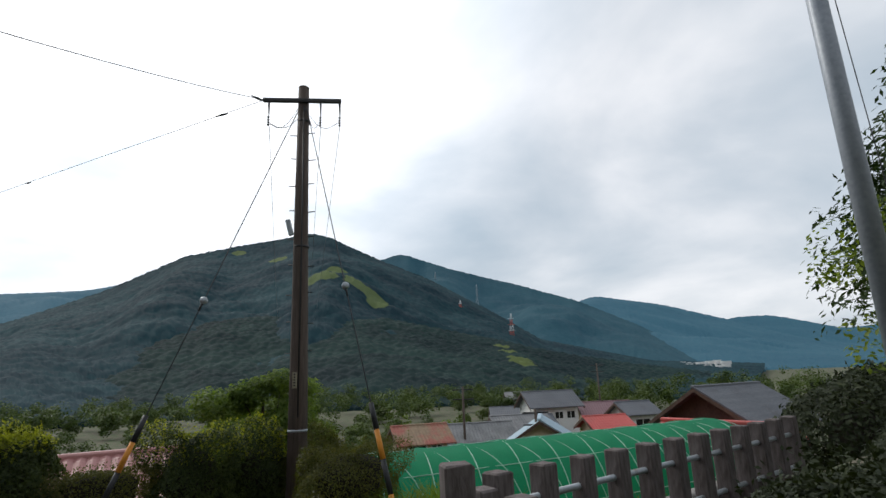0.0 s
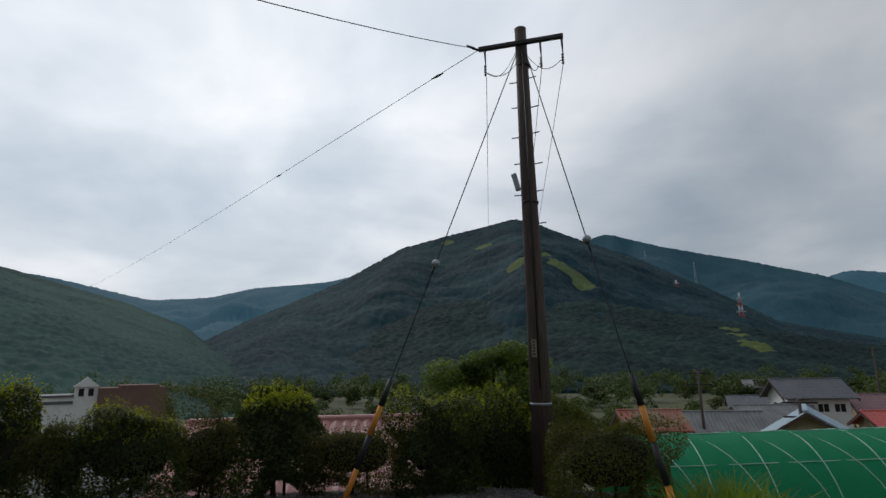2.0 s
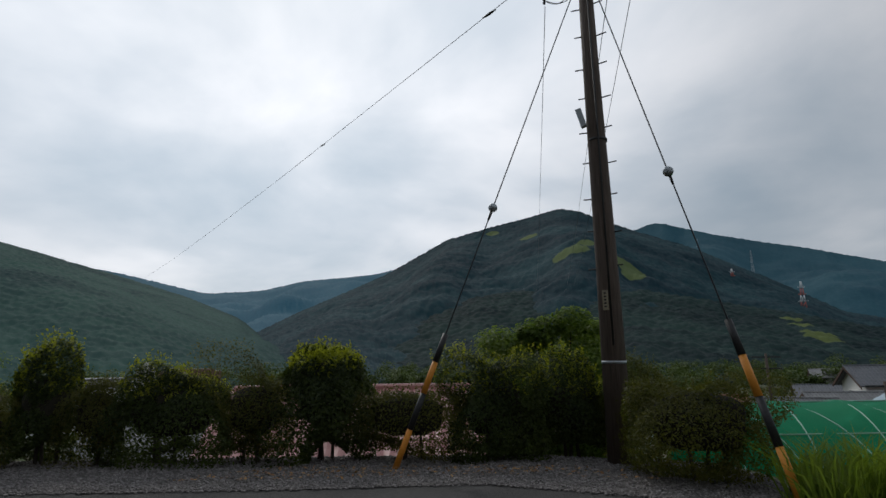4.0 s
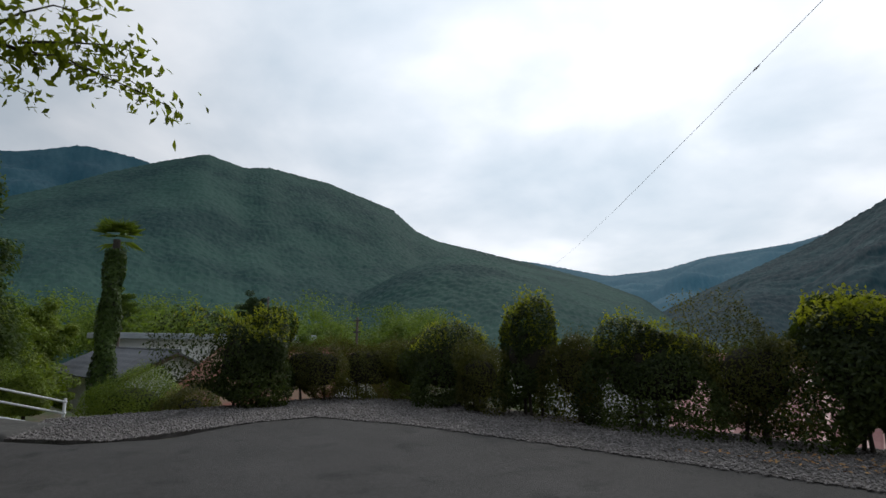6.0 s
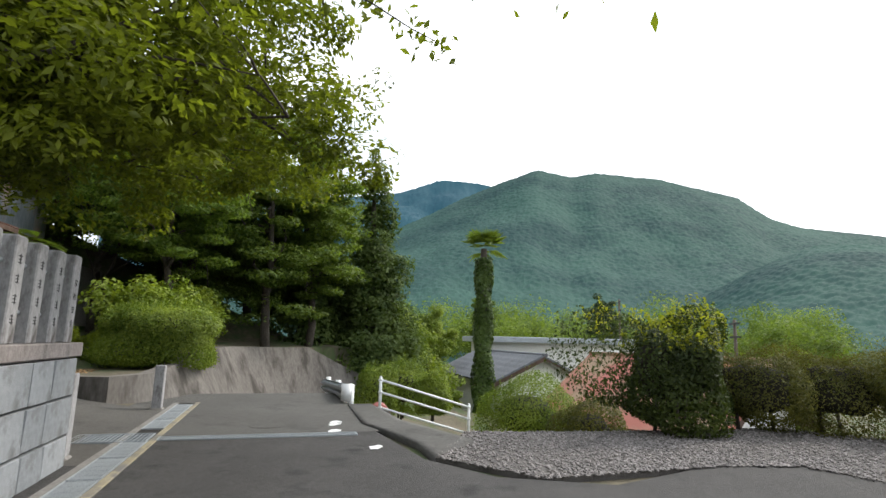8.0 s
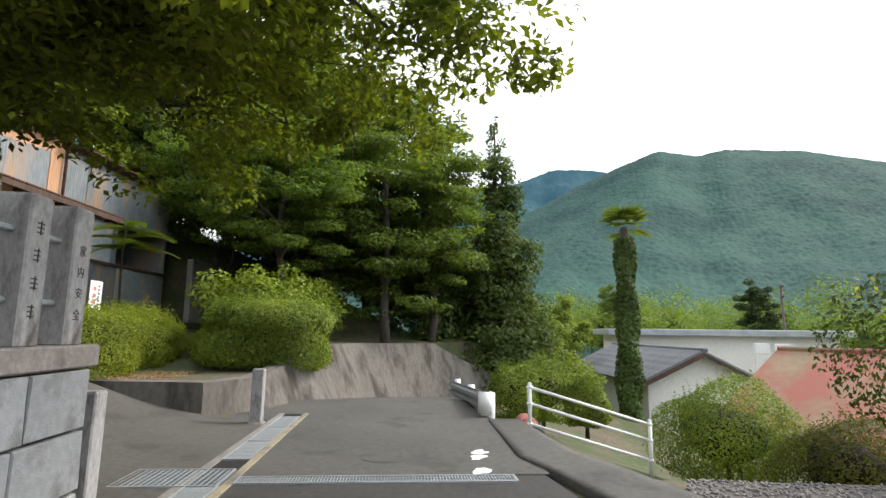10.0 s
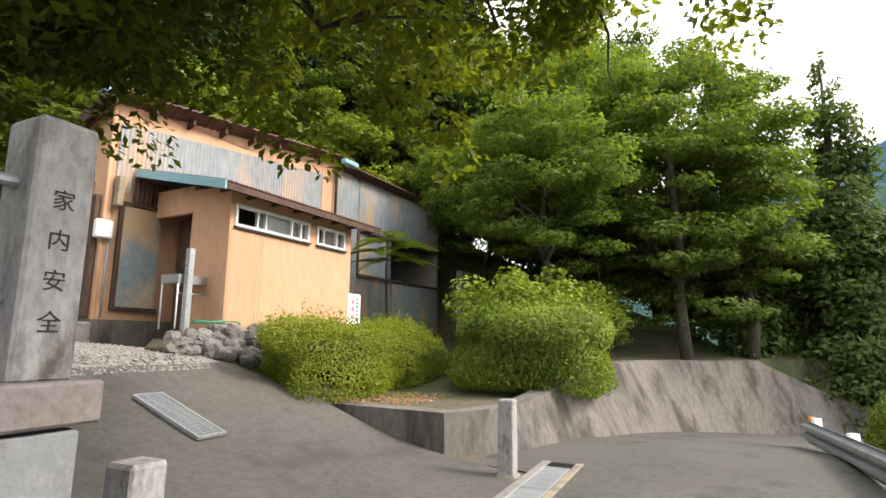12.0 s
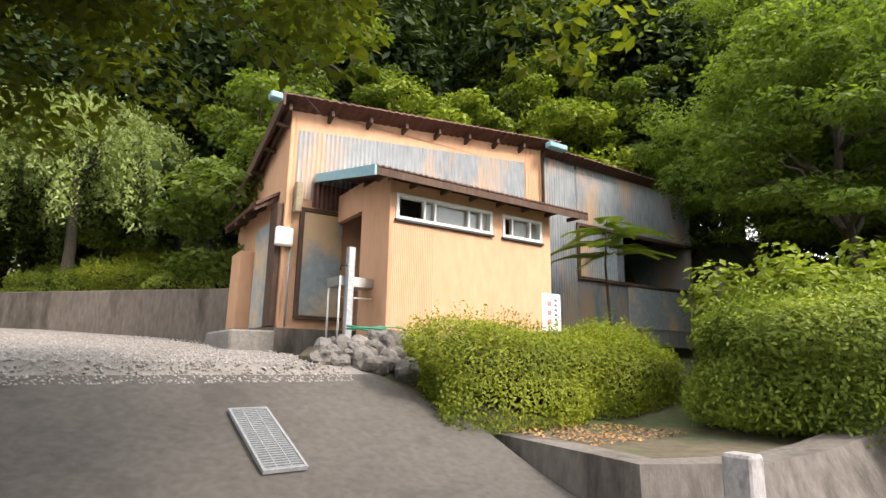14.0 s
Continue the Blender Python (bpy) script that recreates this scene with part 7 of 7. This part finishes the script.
mesh_ob("tower_roof", mesh_of("tower_roof", V, [(0, 1, 2), (5, 4, 3), (0, 2, 5, 3), (1, 4, 5, 2), (0, 3, 4, 1)]), M_plaster, ch)


def small_pole(az, d, z, h, label="slim grey concrete utility pole"):
    x, y = -math.sin(radians(az)) * d, math.cos(radians(az)) * d
    root = thing("utility_pole", label, "utility pole", pose(x, y, z), "village utility poles")
    tube("shaft", [(0, 0, -0.3), (0, 0, h)], [0.13, 0.09], M_poletimber, root, 8)
    for k in range(2):
        part("crossarm", box((-0.9, -0.06, h - 0.3 - k * 0.8), (0.9, 0.06, h - 0.2 - k * 0.8)), M_iron, root)


small_pole(-1.4, 48, -5.6, 7.6)
small_pole(-15.0, 75, -5.6, 9.5)
small_pole(-8.6, 40, -5.6, 6.0)
small_pole(74, 44, -5.0, 8.0)
small_pole(83, 60, -5.0, 10.5)
small_pole(94, 46, -5.0, 8.0)


def pylon(az, el, d, h, red=True):
    base = bearing(az, el, d)
    root = thing("pylon", "red and white lattice power pylon on the slope" if red else "grey lattice power pylon on the slope", "pylon", pose(base[0], base[1], base[2] - 6, 0, 0, az), "power pylons")
    H = h + 6
    for k in range(6):
        z0, z1 = H * k / 6, H * (k + 1) / 6
        w0, w1 = 3.2 * (1 - k / 6 * 0.85), 3.2 * (1 - (k + 1) / 6 * 0.85)
        runs = []
        for sx in (-1, 1):
            for sy in (-1, 1):
                runs.append(([(sx * w0, sy * w0, z0), (sx * w1, sy * w1, z1)], 0.28))
                runs.append(([(sx * w0, sy * w0, z0), (-sx * w1, sy * w1, z1)], 0.14))
        if k in (3, 4, 5):
            runs.append(([(-6 + k * 0.6, 0, z0 + 1), (6 - k * 0.6, 0, z0 + 1)], 0.25))
        lat = tubes("lattice_bay", runs, (M_pylonred if k % 2 == 0 else M_white) if red else M_galv, root, 4)
        tagged(lat, kind="stuff")


pylon(-7.3, 3.4, 620, 34)
pylon(-2.0, 6.4, 720, 22)
pylon(-3.6, 7.8, 1500, 50, False)
pylon(0.8, 9.9, 1700, 40, False)


# ---- woods in the valley ----
def wood_belt(name, label, seed, n_trees, place, leaf, per, mat, size=(4, 7)):
    rng = rng_of(seed)
    PP, NN = [], []
    for _ in range(n_trees):
        x, y, z = place(rng)
        h = rng.uniform(*size)
        r = h * rng.uniform(0.32, 0.5)
        k = 10
        D = unit(rng, k)
        C = np.array([x, y, z + h * 0.55]) + D * rng.uniform(0.3, 0.9, (k, 1)) * [r, r, h * 0.42]
        R = np.full(k, r * 0.5)
        P, Nn = clusters(rng, C, R, per, 0.7)
        PP.append(P)
        NN.append(Nn)
    P, Nn = np.concatenate(PP), np.concatenate(NN)
    ob = mesh_ob(name, leaf_mesh(name, P, Nn, leaf, rng, 0.65, 0.5), mat)
    tagged(ob, label, "woods", kind="stuff")


def polar_place(a0, a1, d0, d1, z):
    def f(rng):
        a, d = radians(rng.uniform(a0, a1)), rng.uniform(d0, d1)
        return HUB[0] - math.sin(a) * d, HUB[1] + math.cos(a) * d, z
    return f


wood_belt("riverside_woods", "band of bushy trees along the river", 501, 150, polar_place(-36, 36, 105, 190, -6), 0.5, 700, L_valley, (5, 9))
wood_belt("valley_woods", "mixed trees on the valley floor", 502, 110, polar_place(36, 78, 86, 150, -6), 0.42, 600, L_valley, (5, 9))
wood_belt("western_woods", "green mixed trees below the mountainside", 503, 170, polar_place(66, 112, 70, 150, -3.0), 0.4, 900, L_wood, (6, 13))
wood_belt("village_shrubs", "garden trees between the houses", 504, 40, polar_place(-28, 3, 38, 95, -6), 0.35, 300, L_wood, (2, 4))
for i, (az, d, z, h, sp, mt) in enumerate(((17.0, 16.5, -3.2, 5.4, 2.6, L_wood), (47, 20, -4, 4.6, 1.9, L_cedar), (78, 38, -4.0, 6.2, 3.0, L_wood), (85, 66, -2, 9.5, 2.6, L_cedar), (105, 33, -1.5, 5.0, 2.6, L_lightbush), (102, 40, -2, 6.0, 2.6, L_lightbush), (97, 74, -2, 10.5, 3.0, L_wood), (107, 30, -1.5, 5.5, 2.4, L_wood), (70, 45, -4.5, 6.0, 2.6, L_lightbush))):
    x, y, _ = bearing(az, 0, d)
    if i == 0:
        x, y, h, sp = -6.15, 18.5, 7.3, 2.7
    broad_tree("broadleaf_tree", "rounded green garden tree below the lot", x, y, z, h, sp, mt, 520 + i, 60000 if i == 0 else 26000, 0.13 if i == 0 else 0.17, 0.14, 0.02, 80, 0.6, "garden trees")
wood_belt("near_valley_woods", "bushes and small trees beyond the houses", 505, 130, polar_place(-36, 38, 62, 112, -6), 0.32, 560, L_valley, (2.5, 4.2))


def slope_place(a0, a1, s0, s1):
    def f(rng):
        x, y = rc(rng.uniform(a0, a1), rng.uniform(s0, s1))
        return x, y, float(ground_height(np.array(x), np.array(y)))
    return f


wood_belt("hillside_woods", "dense mixed woods on the slope behind the shed", 506, 140, slope_place(-16, 26, 16, 34), 0.31, 2300, L_cedar, (8, 17))
wood_belt("hillside_undergrowth", "green undergrowth on the slope behind the shed", 507, 60, slope_place(-12, 12, 19, 25), 0.22, 1200, L_wood, (2.5, 6))
wood_belt("roadside_woods", "dense woods above the retaining wall", 508, 42, slope_place(17.5, 34, 4, 16), 0.28, 2600, L_wood, (6, 11))
conifer("cedar_tree", "tall cedar beyond the bend of the lane", -32.5, -7.6, -1.2, 12.6, 3.2, 351, 30000, 0.26, 0.02, "cedars on the slope", L_bend)
conifer("cedar_tree", "tall cedar beyond the bend of the lane", -31.0, -10.5, -0.5, 13.0, 3.0, 352, 22000, 0.28, 0.02, "cedars on the slope", L_bend)
for i, (x, y, h, sp_) in enumerate(((-26.2, -9.6, 10.5, 3.3), (-25.2, -12.2, 11.5, 3.2), (-28.6, -9.0, 10.0, 3.0), (-27.5, -14.6, 13.5, 3.4), (-29.5, -12.5, 13.5, 3.6))):
    broad_tree("broadleaf_tree", "tall dense green tree above the bend", x, y, float(ground_height(np.array(x), np.array(y))) - 0.2, h, sp_, L_maple if i % 2 else L_wood, 360 + i, 30000, 0.16, 0.2, 0.03, 120, 0.28, "trees above the bend", 9)
wood_belt("bend_woods", "dense green woods beyond the bend", 510, 26, slope_place(20, 29, -4.5, 5), 0.2, 3000, L_wood, (4, 7))
def vine_place(r_):
    x = r_.uniform(-47, -33)
    return x, -2.14 + (x + 35.49) * 0.489 - r_.uniform(2.0, 5.5), -2.4


wood_belt("vine_bank", "bright green vines and shrubs on the bank", 511, 30, vine_place, 0.17, 1200, L_lightbush, (1.6, 3.6))
wood_belt("roadside_undergrowth", "green growth over the retaining wall", 509, 60, slope_place(8.5, 16, 1.0, 2.6), 0.14, 900, L_lightbush, (1.0, 2.4))
rng0 = rng_of(9)
hamlet = bmesh.new()
for k in range(110):
    az, el, d = rng0.uniform(-27, -19.5), 0, rng0.uniform(520, 900)
    x, y, _ = bearing(az, 0, d)
    z = -6 + (d - 500) * 0.035
    s = rng0.uniform(3, 6)
    add_box(hamlet, (x - s, y - 3, z - 4), (x + s, y + 3, z + rng0.uniform(2.5, 6)))
hm = part("distant_town", hamlet, M_plaster)
tagged(hm, "pale houses of a distant town", "town", kind="stuff")

# ---- right of the terrace: steel pole, pine, leafy branch, dark shrub ----
sp0 = thing("steel_pole", "tall smooth grey steel pole beside the fence", "pole", pose(4.68, 5.74, 0.9))
tube("shaft", [(0, 0, 0), (0, 0, 9.5)], [0.125, 0.10], M_steelpole, sp0, 16)
cable("thin dark wire beside the steel pole", (4.6, 5.5, 10.2), (5.2, 5.9, 1.6), 0.0, 0.006)
conifer("pine_tree", "dark pine at the terrace edge", 8.3, 8.6, 0.9, 7.2, 1.9, 610, 9000, 0.16, 0.45)
broad_tree("shrub_tree", "small leafy tree beside the steel pole", 5.6, 6.2, 0.9, 4.2, 1.3, L_lightbush, 611, 2600, 0.085, 0.07, 0.25, 40, 0.8)
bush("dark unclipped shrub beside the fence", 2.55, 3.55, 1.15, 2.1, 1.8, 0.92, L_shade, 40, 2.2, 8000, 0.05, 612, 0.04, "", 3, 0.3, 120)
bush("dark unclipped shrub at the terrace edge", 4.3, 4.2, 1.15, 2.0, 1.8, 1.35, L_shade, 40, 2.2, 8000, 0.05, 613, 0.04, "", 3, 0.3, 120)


# ---- small things ----
def disc_cover(label, x, y, z, r, mat):
    root = thing("manhole_cover", label, "manhole cover", pose(x, y, z))
    tube("rim", [(0, 0, -0.02), (0, 0, 0.004)], [r, r], mat, root, 28, smooth=False)
    tube("lid", [(0, 0, 0.003), (0, 0, 0.008)], [r * 0.9, r * 0.89], mat, root, 28, smooth=False)


mx, my = rc(1.4, -1.45)
disc_cover("round worn grey manhole cover in the lane", mx, my, 0.006, 0.29, M_road)
mx, my = rc(-0.1, 1.25)
disc_cover("small round green valve cover in the driveway", mx, my, drive_z(mx, my) + 0.012, 0.12, M_bluetrim)
for k, (a, s_) in enumerate(((0.75, -2.45), (1.35, -2.5), (1.6, -2.55), (-0.6, -2.85))):
    mx, my = rc(a, s_)
    bm = bmesh.new()
    bmesh.ops.create_circle(bm, cap_ends=True, segments=14, radius=0.1)
    rr = random.Random(k)
    for v in bm.verts:
        v.co *= rr.uniform(0.6, 1.1)
        v.co.x *= 1.6
    ob = part("paint_patch", bm, M_white)
    ob.location = (mx, my, 0.014)
    tagged(ob, "spilt white paint patch on the lane edge", "paint", "paint patches")

# reflector post at the far end of the guard rail
rp2 = thing("reflector_post", "thin post with orange reflector at the rail end", "post", pose(-22.6, -5.3, -0.9))
tube("shaft", [(0, 0, -0.2), (0, 0, 0.9)], [0.03, 0.03], M_white, rp2, 8)
tube("reflector", [(0, 0, 0.9), (0, 0, 1.05)], [0.05, 0.05], M_orange, rp2, 12)


def sapling(x, y, z):
    """A young tree with long feathered leaves."""
    rng = rng_of(33)
    root = thing("sapling", "bright green sapling with feathered leaves beside the wing", "sapling", pose(x, y, z))
    tube("stem", [(0, 0, -0.1), (0.05, 0, 1.2), (0, 0.02, 2.1)], [0.03, 0.022, 0.01], M_bark, root, 6)
    for i in range(13):
        az = i * 2.4
        b = np.array([0, 0, 1.35 + 0.06 * i])
        d = np.array([math.cos(az), math.sin(az), 0])
        ln = rng.uniform(1.0, 1.4)
        t = np.linspace(0, 1, 9)[:, None]
        P = b + d * ln * t + np.array([0, 0, 1]) * (0.35 * t - 0.5 * t ** 2)
        fr = tube("leaf_stalk", P, np.linspace(0.009, 0.003, 9), L_palm, root, 5)
        V, T = [], []
        sd = np.array([-d[1], d[0], 0])
        for k in range(24):
            f = 0.12 + 0.88 * k / 23
            c = b + d * ln * f + np.array([0, 0, 0.35 * f - 0.5 * f * f])
            for sg in (-1, 1):
                L1 = 0.27 * math.sin(math.pi * (0.15 + 0.8 * f)) + 0.04
                tip = c + sd * sg * L1 + d * 0.05 - [0, 0, 0.04]
                q = len(V)
                V += [c, (c + tip) / 2 + d * 0.045, tip, (c + tip) / 2 - d * 0.045]
                T += [(q, q + 1, q + 2), (q, q + 2, q + 3)]
        mesh_ob("leaflet", quick_mesh("leaflet", V, T), L_palm, fr)


sx = BM @ Vector((5.2, 0.3, 0))
sapling(sx.x, sx.y, 2.0)
cb = part("block_wall", box((9.9, 0.6, 1.6), (12.6, 0.8, 3.75), 0.02, BM), M_kerb)
tagged(cb, "plain grey block wall beside the wing", "wall", kind="structure")
